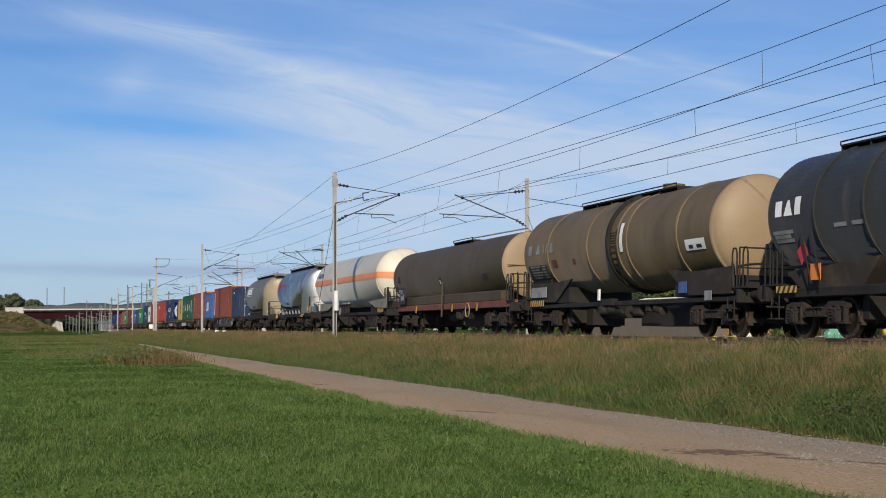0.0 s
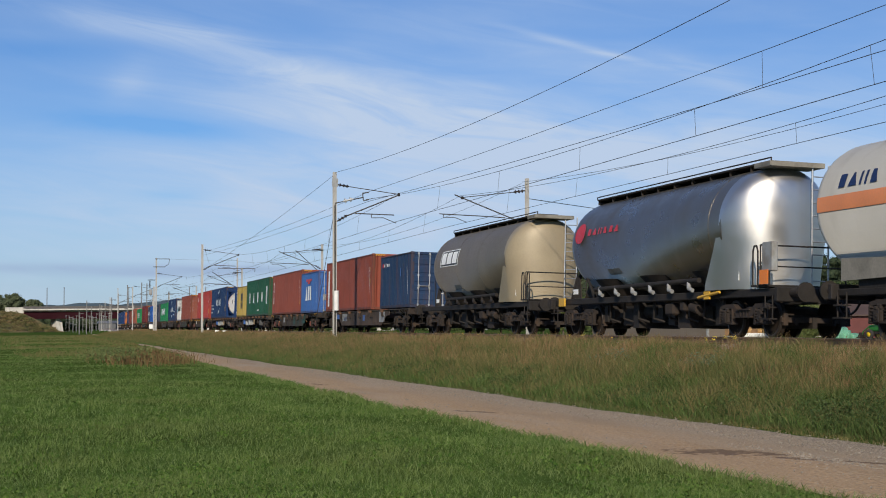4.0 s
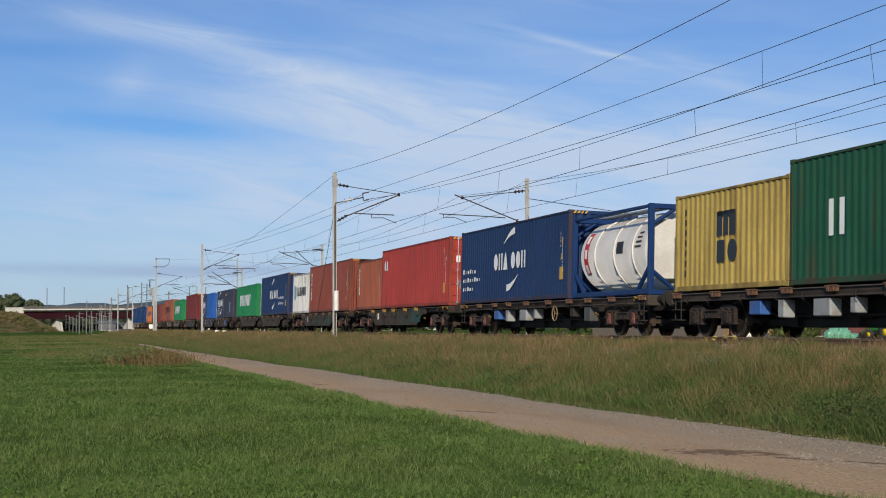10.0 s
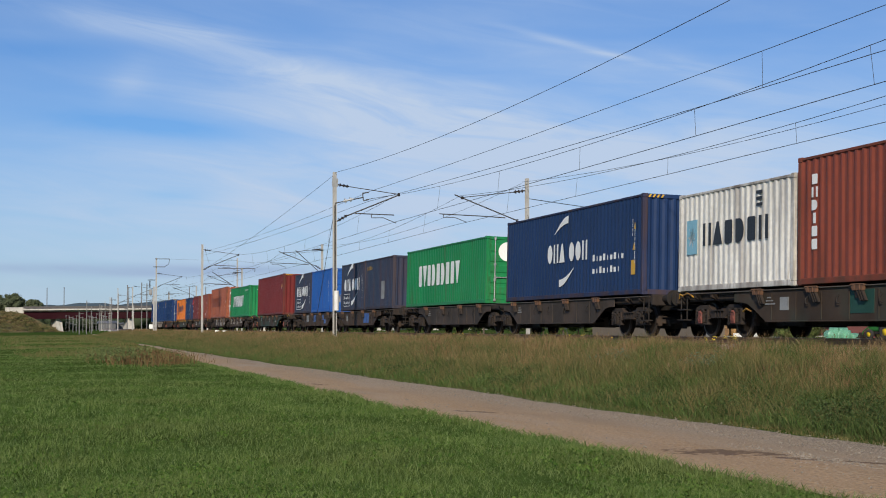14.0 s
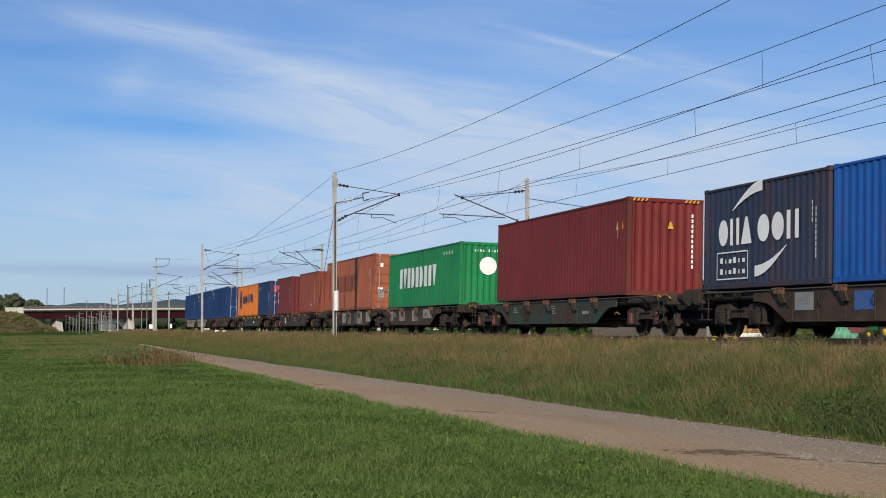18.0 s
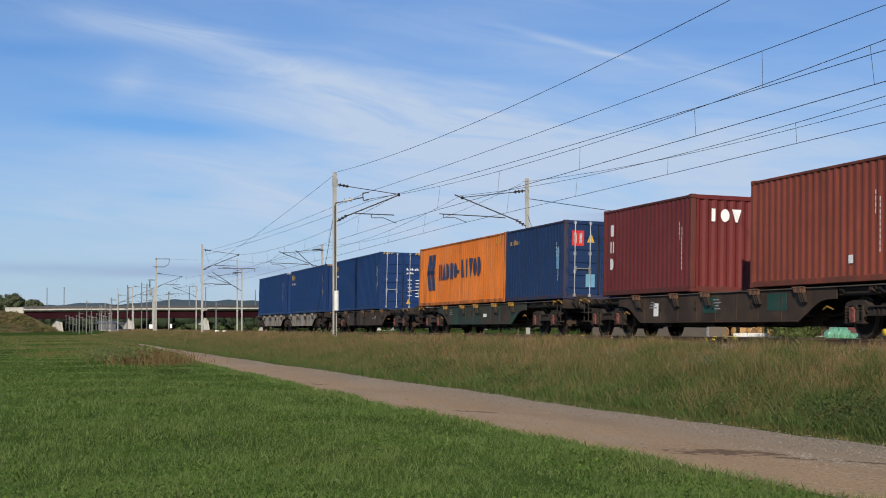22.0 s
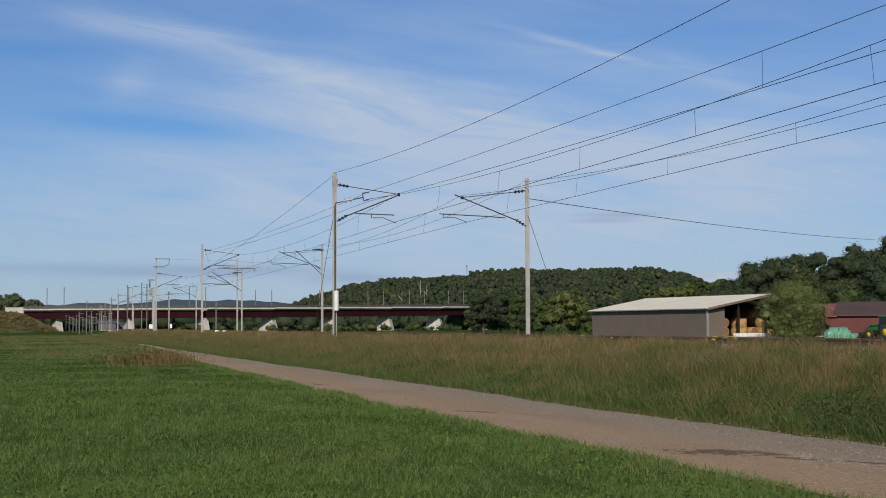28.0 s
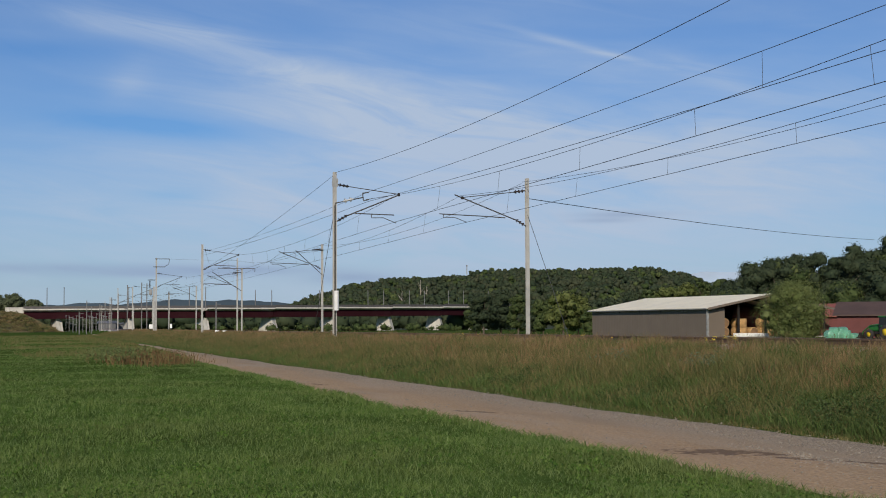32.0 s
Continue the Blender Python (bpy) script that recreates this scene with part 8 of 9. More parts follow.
flat_wagon(106.3, 21.6, (-8.0, 8.0), GREY_BROWN, "grime-brown bogie container wagon with pale blue panels", ((-5.6, 5.0),), caps=None, panels=((-6.4, 0.85, 1.0, 0.26, m_blueplate), (-4.4, 0.80, 1.3, 0.4, m_plate), (-4.2, 0.72, 0.7, 0.22, m_blueplate), (4.6, 0.78, 1.1, 0.5, m_plate), (0.5, 0.76, 0.5, 0.3, m_blueplate)))
container(116.6, L20, ST, "sea_blue", "doors", "worn dark blue twenty-foot container with closed rear doors", [(W, bars("s", -2.3, 2.15, 4, 0.24, 0.20, 0.06), "white brand bars"), (m_red_bar, [("s", -2.5, 2.12, 0.2, 0.2)], "red square"), (W, id_marks(L20, ST) + bars("e", 0.20, 2.02, 4, 0.07, 0.11, 0.02) + bars("e", 0.60, 2.02, 6, 0.06, 0.11, 0.02) + bars("e", 0.20, 1.84, 4, 0.06, 0.09, 0.02) + column("e", 0.3, 1.5, 5, 0.15, 0.026, 0.18) + column("e", 0.8, 1.55, 8, 0.24, 0.024, 0.10), "white code bars"), (PAINTS["apl_blue"], [("s", 1.1, 1.7, 0.16, 0.4)], "lighter repaired patch")])
container(108.65, L40, HC, "oxide", "plain", "oxide red forty-foot high container", [(W, [("s", -L40 / 2 + 0.85, 1.35, 0.42, 2.1)] + id_marks(L40, HC), "white upright brand strip"), (m_yellow_bar, [("s", L40 / 2 - 0.45, 1.5, 0.12, 0.22), ("s", L40 / 2 - 0.5, 2.1, 0.1, 0.2)], "yellow warning marks")], stripes=True)

sixty(84.85, MIXED_WAGON, "patchy green and brown bogie container wagon", caps=m_axlered, panels=((-3.6, 0.78, 0.6, 0.34, m_plate), (4.0, 0.8, 1.0, 0.5, GREEN_PANEL), (0.4, 0.72, 0.7, 0.5, GREEN_PANEL)))
container(93.92, L20, ST, "apl_blue", "doors", "mid-blue twenty-foot container with white brand shapes", [(W, bars("s", -1.3, 1.25, 3, 0.66, 0.90, 0.06, "trl", 0.05) + bars("e", -0.65, 1.95, 3, 0.2, 0.22, 0.05) + id_marks(L20, ST), "white brand bars"), (m_red_bar, [("s", -0.25, 2.08, 1.9, 0.14, 0.06), ("s", -0.25, 1.93, 0.8, 0.16, 0.06)], "red bird-like bar"), (m_plate, [("e", -0.75, 0.95, 0.35, 0.35)], "grey plate")])
container(87.95, L40, HC, "oxide_b", "plain", "brown-red forty-foot high container with an upright brand", [(W, column("s", -L40 / 2 + 0.75, 2.25, 6, 0.30, 0.21, 0.06) + id_marks(L40, HC), "white upright brand bars"), (m_yellow_bar, [("s", L40 / 2 - 0.5, 0.75, 0.2, 0.26), ("s", L40 / 2 - 0.5, 1.4, 0.14, 0.18)], "yellow warning marks")], stripes=True)

flat_wagon(64.85, 19.74, (-7.1, 7.1), SOOT_WAGON, "soot-grey bogie container wagon with a straight frame", ((-9.0, 9.0),), straight=True, panels=())
container(74.05, L40, HC, "dark_green", "doors", "dark green forty-foot high container with white brand shapes", [(W, [r for i in range(4) for r in bars("s", -4.45 + i * 2.22, 1.45, 1, 0.72, 0.80, 0, "utro"[i])] + [("s", L40 / 2 - 1.15, 1.55, 0.62, 1.35)] + column("e", -0.55, 2.1, 1, 0.75, 0.34, 0) + [("s", 0.6, 0.45, 0.9, 0.1)] + id_marks(L40, HC)[9:], "white brand bars"), (m_red_bar, [("s", L40 / 2 - 1.15, 1.55 + k * 0.3, 0.45, 0.05) for k in (-1.5, -0.5, 0.5, 1.5)], "thin red bars"), (m_brownflap, [("e", -0.7, 1.0, 0.35, 0.3)], "rusty patch")], stripes=True)
container(61.85, L20, ST, "yellow", "plain", "mustard yellow twenty-foot container with black brand shapes", [(m_black_bar, bars("s", -0.65, 1.68, 1, 1.15, 0.62, 0, "u") + [("s", -0.08, 1.68, 0.26, 0.6), ("s", -0.08, 1.93, 0.95, 0.12)] + bars("s", -0.62, 0.98, 2, 0.54, 0.56, 0.08, "ro"), "black brand bars"), (m_black_bar, [("s", -2.35, 2.1 - 0.27 * i, 0.1, 0.16) for i in range(7)], "dark upright code bars")])

flat_wagon(44.9, 19.74, (-7.1, 7.1), SOOT_WAGON, "soot-grey bogie container wagon with grey boxes underneath", ((-9.0, 9.0),), straight=True, caps=m_axlered)
container(47.8, L40, HC, "navy", "plain", "navy blue forty-foot high container with white brand shapes", [(W, bars("s", -1.75, 1.5, 3, 0.50, 0.62, 0.07, "out") + bars("s", 0.25, 1.5, 3, 0.50, 0.62, 0.07, "oou") + [("arc", 0.05, 2.36, 1.25, 0.42, 1, 0.24)] + [("arc", 0.45, 0.74, 1.3, 0.46, -1, 0.24)] + bars("s", -5.75, 1.28, 6, 0.24, 0.17, 0.06) + bars("s", -5.75, 0.95, 8, 0.24, 0.17, 0.06) + bars("s", -5.75, 0.60, 5, 0.24, 0.17, 0.06) + id_marks(L40, HC), "white brand bars"), (m_yellow_bar, [("s", L40 / 2 - 0.62, 0.85, 0.34, 0.42), ("s", L40 / 2 - 0.55, 1.9, 0.12, 0.2), ("s", L40 / 2 - 0.6, 1.4, 0.2, 0.2)], "yellow warning marks")], stripes=True)

sixty(24.8, MIXED_WAGON, "patchy brown and green bogie container wagon", caps=m_axlered, flaps=m_yellowflap, panels=((3.6, 0.78, 1.6, 0.56, GREEN_PANEL), (-3.8, 0.80, 0.25, 0.3, m_white_bar)))
container(33.92, L40, HC, "red", "doors", "bright red forty-foot high container", [(W, bars("s", -5.55, 2.1, 2, 0.36, 0.48, 0.06, "ot", 0.03) + id_marks(L40, HC) + bars("e", -0.95, 1.95, 3, 0.22, 0.28, 0.06) + column("e", 0.15, 2.4, 1, 0.2, 0.2, 0), "white brand bars"), (m_yellow_bar, [("s", L40 / 2 - 0.75, 0.75, 0.32, 0.42), ("s", L40 / 2 - 0.8, 2.35, 0.2, 0.2), ("s", L40 / 2 - 0.45, 2.0, 0.14, 0.18), ("e", 0.2, 1.2, 0.24, 0.2)], "yellow warning marks"), (m_plate, [("e", -0.6, 0.85, 0.32, 0.36)], "grey plate")], stripes=True)
container(21.78, L20, ST, "orange_brown", "plain", "orange-brown twenty-foot container with an upright brand", [(W, column("s", -2.15, 2.1, 6, 0.24, 0.19, 0.05) + id_marks(L20, ST), "white upright brand bars")])

sixty(4.85, MIXED_WAGON, "patchy brown and green bogie container wagon with yellow fittings", caps=m_axlered, flaps=m_brownflap, panels=((-0.4, 0.78, 0.9, 0.5, GREEN_PANEL), (3.4, 0.75, 0.8, 0.5, GREEN_PANEL), (-3.6, 0.78, 0.4, 0.3, m_plate)))
container(14.05, L40, HC, "oxide_b", "plain", "brown-red forty-foot high container with upright white brand", [(W, column("s", -L40 / 2 + 0.75, 2.35, 6, 0.30, 0.23, 0.06) + id_marks(L40, HC), "white upright brand bars"), (m_yellow_bar, [("s", L40 / 2 - 0.9, 0.75, 0.22, 0.26), ("s", L40 / 2 - 0.85, 1.55, 0.22, 0.2), ("s", L40 / 2 - 0.8, 2.2, 0.14, 0.2)], "yellow warning marks")], stripes=True)
container(1.72, L20, ST, "grey_white", "plain", "grey-white twenty-foot container with black brand shapes", [(m_black_bar, bars("s", -1.6, 1.45, 6, 0.52, 0.58, 0.07, "utrdru"), "black brand bars"), (m_sky_square, [("s", -2.2, 1.42, 0.62, 0.9)], "pale blue square"), (W, [("s", -2.2, 1.42, 0.56, 0.62, 0, 0, "star")], "white star block"), (m_black_bar, [("s", 1.4, 2.3 - 0.15 * i, 0.3, 0.08) for i in range(3)], "dark code bars")])

twin(-20.05, SOOT_WAGON, "soot-grey jointed container wagon on three bogies", flaps=m_brownflap)
container(-6.68, L40, HC, "navy", "plain", "navy blue forty-foot high container with white brand shapes", [(W, bars("s", -1.75, 1.5, 3, 0.50, 0.62, 0.07, "out") + bars("s", 0.25, 1.5, 3, 0.50, 0.62, 0.07, "oou") + [("arc", -0.45, 2.36, 1.25, 0.42, 1, 0.24)] + [("arc", 0.05, 0.74, 1.3, 0.46, -1, 0.24)] + bars("s", 2.3, 1.2, 9, 0.22, 0.2, 0.06) + bars("s", 2.3, 0.82, 8, 0.22, 0.2, 0.06) + id_marks(L40, HC), "white brand bars"), (m_yellow_bar, [("s", L40 / 2 - 0.65, 0.8, 0.3, 0.42), ("s", L40 / 2 - 0.6, 1.4, 0.2, 0.2), ("s", L40 / 2 - 0.55, 2.0, 0.14, 0.2)], "yellow warning marks")], stripes=True)
container(-21.4, L40, ST, "green", "doors", "bright green forty-foot container with a white round emblem", [(W, bars("s", -3.9, 1.35, 9, 0.64, 0.92, 0.09, "rvrdrdrrv") + [("disc", -0.35, 2.0, 0.74, 0.74)], "white brand bars")])

twin(-50.1, DARK_BROWN, "dark brown jointed container wagon on three bogies", panels=((-8.9, 0.82, 0.8, 0.4, m_plate), (-3.9, 0.86, 0.5, 0.3, m_blueplate), (-3.2, 0.62, 0.7, 0.24, m_blueplate), (8.0, 0.74, 1.2, 0.5, m_blueplate), (-6.5, 0.8, 0.7, 0.4, m_blueplate), (3.2, 0.72, 0.4, 0.24, m_plate)))
for s, c, kind in ((-36.3, "dark_navy", 0), (-42.5, "dark_navy", 1), (-51.7, "bright_blue", 2), (-57.9, "dark_navy", 1)):
    if kind == 0:
        container(s, L20, ST, c, "plain", "worn navy twenty-foot container with yellow brand bars", [(m_yellow_bar, bars("s", -2.6, 2.15, 5, 0.2, 0.22, 0.05), "yellow brand bars"), (m_plate, [("s", 1.0, 0.95, 0.7, 0.9)], "pale repaired patch")])
    elif kind == 2:
        container(s, L20, ST, c, "doors", "bright blue twenty-foot container with closed doors", [(W, id_marks(L20, ST) + [("e", 0.05, 1.65, 0.2, 0.2)] + column("e", 0.8, 1.7, 5, 0.35, 0.08, 0.1), "white code bars"), (m_plate, [("e", -0.75, 0.75, 0.3, 0.34)], "grey plate")])
    else:
        container(s, L20, ST, c, "plain", "worn navy twenty-foot container with white brand shapes", [(W, bars("s", -2.2, 1.42, 3, 0.54, 0.66, 0.06, "out") + bars("s", -0.2, 1.42, 3, 0.62, 0.66, 0.06, "oou") + [("arc", -0.7, 2.2, 1.5, 0.5, 1, 0.26)] + [("arc", 0.45, 0.68, 1.5, 0.55, -1, 0.26)] + bars("s", -2.1, 0.72, 6, 0.18, 0.14, 0.05) + bars("s", -2.1, 0.45, 6, 0.18, 0.14, 0.05) + [("s", -1.45, 0.92, 1.6, 0.03), ("s", -1.45, 0.26, 1.6, 0.03), ("s", -2.25, 0.59, 0.03, 0.66), ("s", -0.65, 0.59, 0.03, 0.66)] + id_marks(L20, ST), "white brand bars")])

flat_wagon(-75.2, 19.6, (-7.35, 7.35), GREEN_WAGON, "worn green bogie container wagon with rusty stops", ((-5.0, 4.3),), caps=m_axlered, panels=((-2.6, 0.76, 1.0, 0.55, DARK_BROWN), (1.4, 0.76, 0.9, 0.55, DARK_BROWN), (3.0, 0.7, 0.5, 0.1, m_plate)))
container(-68.9, L40, HC, "dark_red", "plain", "dark red forty-foot high container", [(W, id_marks(L40, HC)[9:] + column("e", 0.85, 2.4, 11, 0.06, 0.10, 0.05), "white code bars"), (m_yellow_bar, [("s", L40 / 2 - 0.75, 2.05, 0.24, 0.2), ("s", L40 / 2 - 0.35, 2.08, 0.14, 0.22), ("e", 0.15, 2.1, 0.2, 0.22)], "yellow warning marks")], stripes=True)

twin(-100.2, DARK_BROWN, "dark brown jointed container wagon with pale grey panels", panels=((7.0, 0.78, 1.0, 0.5, LIGHT_WAGON), (4.6, 0.78, 1.1, 0.45, LIGHT_WAGON), (2.6, 0.78, 0.6, 0.45, LIGHT_WAGON), (9.2, 0.85, 1.6, 0.4, LIGHT_WAGON), (-8.6, 0.78, 1.0, 0.55, LIGHT_WAGON), (-7.2, 0.74, 0.6, 0.6, LIGHT_WAGON), (-5.0, 0.76, 1.8, 0.62, LIGHT_WAGON), (-2.6, 0.8, 1.1, 0.5, LIGHT_WAGON)))
container(-86.05, L40, ST, "green", "plain", "bright green forty-foot container with a round emblem on its end", [(W, bars("s", -3.9, 1.35, 9, 0.64, 0.92, 0.09, "rvrdrdrrv") + [("disc", 0.0, 1.62, 0.74, 0.74)] + bars("e", -0.6, 2.25, 4, 0.07, 0.12, 0.05) + bars("e", 0.0, 2.25, 6, 0.07, 0.12, 0.05) + [("s", 3.6 + 0.24 * i, 2.2, 0.07, 0.14) for i in range(7)], "white brand bars")])
container(-101.8, L40, HC, "faded_orange", "doors", "faded orange container with darker ghost shapes", [(m_ghost, [("s", -3.9 + 0.95 * i, 1.55, 0.62, 0.85) for i in range(6)] + [("s", 2.0, 1.6, 1.0, 0.9), ("s", -5.2, 1.6, 0.35, 1.7), ("s", -0.8, 0.6, 0.3, 0.7)], "darker red ghost bars"), (W, id_marks(L40, HC) + column("e", -0.75, 2.3, 1, 0.16, 0.2, 0) + [("e", 0.25, 1.85, 0.85, 0.16), ("e", 0.25, 2.2, 0.85, 0.08), ("e", -0.8, 1.1, 0.26, 0.1)], "white code bars"), (m_orange_bar, [("e", 0.25, 2.03, 0.85, 0.2)], "orange bar"), (m_yellow_bar, [("s", L40 / 2 - 0.5, 1.35, 0.18, 0.18)], "yellow warning mark"), (m_plate, [("e", -0.75, 0.8, 0.3, 0.36)], "grey plate")])

flat_wagon(-125.3, 19.4, (-7.2, 7.2), DARK_BROWN, "dark brown bogie container wagon with large side stops", ((-5.0, 4.6),), caps=m_axlered, panels=((-3.5, 0.72, 0.3, 0.36, m_white_bar), (-0.2, 0.8, 0.8, 0.4, GREEN_PANEL), (3.2, 0.82, 0.9, 0.4, GREEN_PANEL)))
container(-117.3, L20, ST, "oxide_b", "plain", "brown-red twenty-foot container with worn paint", [(W, id_marks(L20, ST) + [("s", 1.4, 0.5, 0.18, 0.18)], "white code bars")])
container(-126.58, L20, ST, "maroon", "plain", "maroon twenty-foot container with white brand shapes", [(W, column("s", -2.3, 1.95, 3, 0.3, 0.34, 0.16) + bars("e", -0.72, 2.05, 3, 0.28, 0.34, 0.06, "iov") + id_marks(L20, ST), "white brand bars")])

sixty(-145.1, GREEN_WAGON, "worn green bogie container wagon with yellow fittings", caps=m_axlered, flaps=m_yellowflap, panels=((3.0, 0.76, 0.8, 0.55, DARK_BROWN), (0.6, 0.7, 0.4, 0.12, m_white_bar)))
container(-135.95, L20, ST, "navy", "doors", "navy container with a red and white sign on its doors", [(m_yellow_bar, bars("s", -2.5, 2.12, 5, 0.17, 0.2, 0.05) + [("e", -0.3, 2.0, 0.26, 0.26)], "yellow brand bars"), (m_red_bar, [("e", -0.75, 2.0, 0.42, 0.5)], "red sign"), (W, [("e", -0.85, 2.0, 0.1, 0.34), ("e", -0.66, 2.0, 0.1, 0.34)] + id_marks(L20, ST) + column("e", 0.7, 2.0, 2, 0.5, 0.14, 0.1), "white code bars"), (m_pale_blue, [("s", 2.45, 1.35, 0.26, 0.7), ("e", -0.3, 0.62, 0.32, 0.42)], "pale blue patches")])
container(-142.1, L40, ST, "orange", "plain", "orange forty-foot container with dark blue brand shapes", [(m_blue_bar, [("s", -4.35, 1.84, 0.5, 0.76, 0.16), ("s", -3.75, 1.84, 0.5, 0.76, 0.16), ("s", -4.35, 1.06, 0.5, 0.76, -0.16), ("s", -3.75, 1.06, 0.5, 0.76, -0.16), ("s", -4.1, 1.45, 1.1, 0.16)], "dark blue emblem"), (m_blue_bar, bars("s", -2.85, 1.42, 5, 0.50, 0.66, 0.06, "utdro") + [("s", 0.05, 1.36, 0.3, 0.12)] + bars("s", 0.45, 1.46, 5, 0.50, 0.72, 0.06, "livod"), "dark blue brand bars"), (m_yellow_bar, [("s", L40 / 2 - 1.0, 2.3, 0.2, 0.22), ("s", L40 / 2 - 0.5, 2.35, 0.12, 0.3)], "yellow warning marks")])

sixty(-165.3, DARK_BROWN, "dark brown bogie container wagon, empty at one end", caps=m_axlered, panels=((2.0, 0.76, 0.7, 0.16, m_plate), (-2.2, 0.8, 0.6, 0.4, GREY_BROWN)))
SEA = [(m_yellow_bar, bars("s", -5.55, 2.42, 4, 0.27, 0.34, 0.05, "ordo"), "yellow brand bars"), (m_red_bar, [("s", -4.95, 2.0, 0.5, 0.14)], "red bar"), (W, [("s", -5.45, 1.98, 0.22, 0.1), ("s", -4.35, 1.98, 0.4, 0.1)] + id_marks(L40, HC), "white code bars"), (m_yellow_bar, [("s", L40 / 2 - 0.5, 2.0, 0.1, 0.2), ("s", L40 / 2 - 0.5, 1.3, 0.2, 0.22)], "yellow warning marks")]
container(-162.1, L40, HC, "royal", "doors", "royal blue forty-foot high container with closed doors", SEA + [(W, bars("e", 0.16, 2.05, 9, 0.065, 0.11, 0.022) + bars("e", 0.16, 1.86, 5, 0.065, 0.10, 0.022) + column("e", 0.35, 1.5, 5, 0.2, 0.034, 0.16) + column("e", 0.8, 1.5, 6, 0.3, 0.034, 0.13), "white code bars"), (m_yellow_bar, [("e", 0.3, 0.42, 0.24, 0.24)], "yellow triangle block"), (m_plate, [("e", 0.95, 0.8, 0.28, 0.34)], "grey plate")], stripes=True)
twin(-190.3, LIGHT_WAGON, "pale grey jointed container wagon at the train's end", flaps=LIGHT_WAGON)
container(-176.6, L40, HC, "royal", "plain", "royal blue forty-foot high container", SEA, stripes=True)
container(-191.4, L40, HC, "royal", "plain", "royal blue forty-foot high container on the last wagon", SEA[3:] + [(W, id_marks(L40, HC), "white code bars")], stripes=True)
# ================= grass =================
def blades(name, x, y, h, w, mat, label, seed, lean=0.5, z=None, zoff=0.0):
    """One bent, tapered blade at each place: five corners, three faces."""
    g = np.random.default_rng(seed)
    n = len(x)
    z = ground_zs(x, y) + zoff if z is None else z
    a = g.random(n) * 2 * np.pi
    dx, dy = np.cos(a), np.sin(a)
    b = g.random(n) * 2 * np.pi
    k = lean * h * (0.3 + 0.9 * g.random(n))
    lx, ly = np.cos(b) * k, np.sin(b) * k
    v = np.empty((n, 5, 3))
    for j, (t, ww) in enumerate(((0, 1), (0, -1), (0.55, 0.75), (0.55, -0.75), (1.0, 0))):
        v[:, j, 0] = x + dx * w / 2 * ww + lx * t * t
        v[:, j, 1] = y + dy * w / 2 * ww + ly * t * t
        v[:, j, 2] = z - 0.01 + h * t * (1 - 0.12 * t)
    o = np.arange(n)[:, None] * 5
    f = np.concatenate([o + np.array([[0, 1, 3]]), o + np.array([[0, 3, 2]]), o + np.array([[2, 3, 4]])], axis=1).reshape(-1, 3)
    return tagged(new(name, cloud_mesh(name, v.reshape(-1, 3), f, mat, 3)), label, "grass", kind="stuff")


def scatter(n, r0, r1, az0, az1, power, seed):
    """Places in a fan about the path's start; power > 1 crowds them towards it."""
    g = np.random.default_rng(seed)
    r = r0 * (r1 / r0) ** (g.random(n) ** power)
    az = np.radians(az0 + (az1 - az0) * g.random(n))
    return r * np.cos(az), r * np.sin(az), r


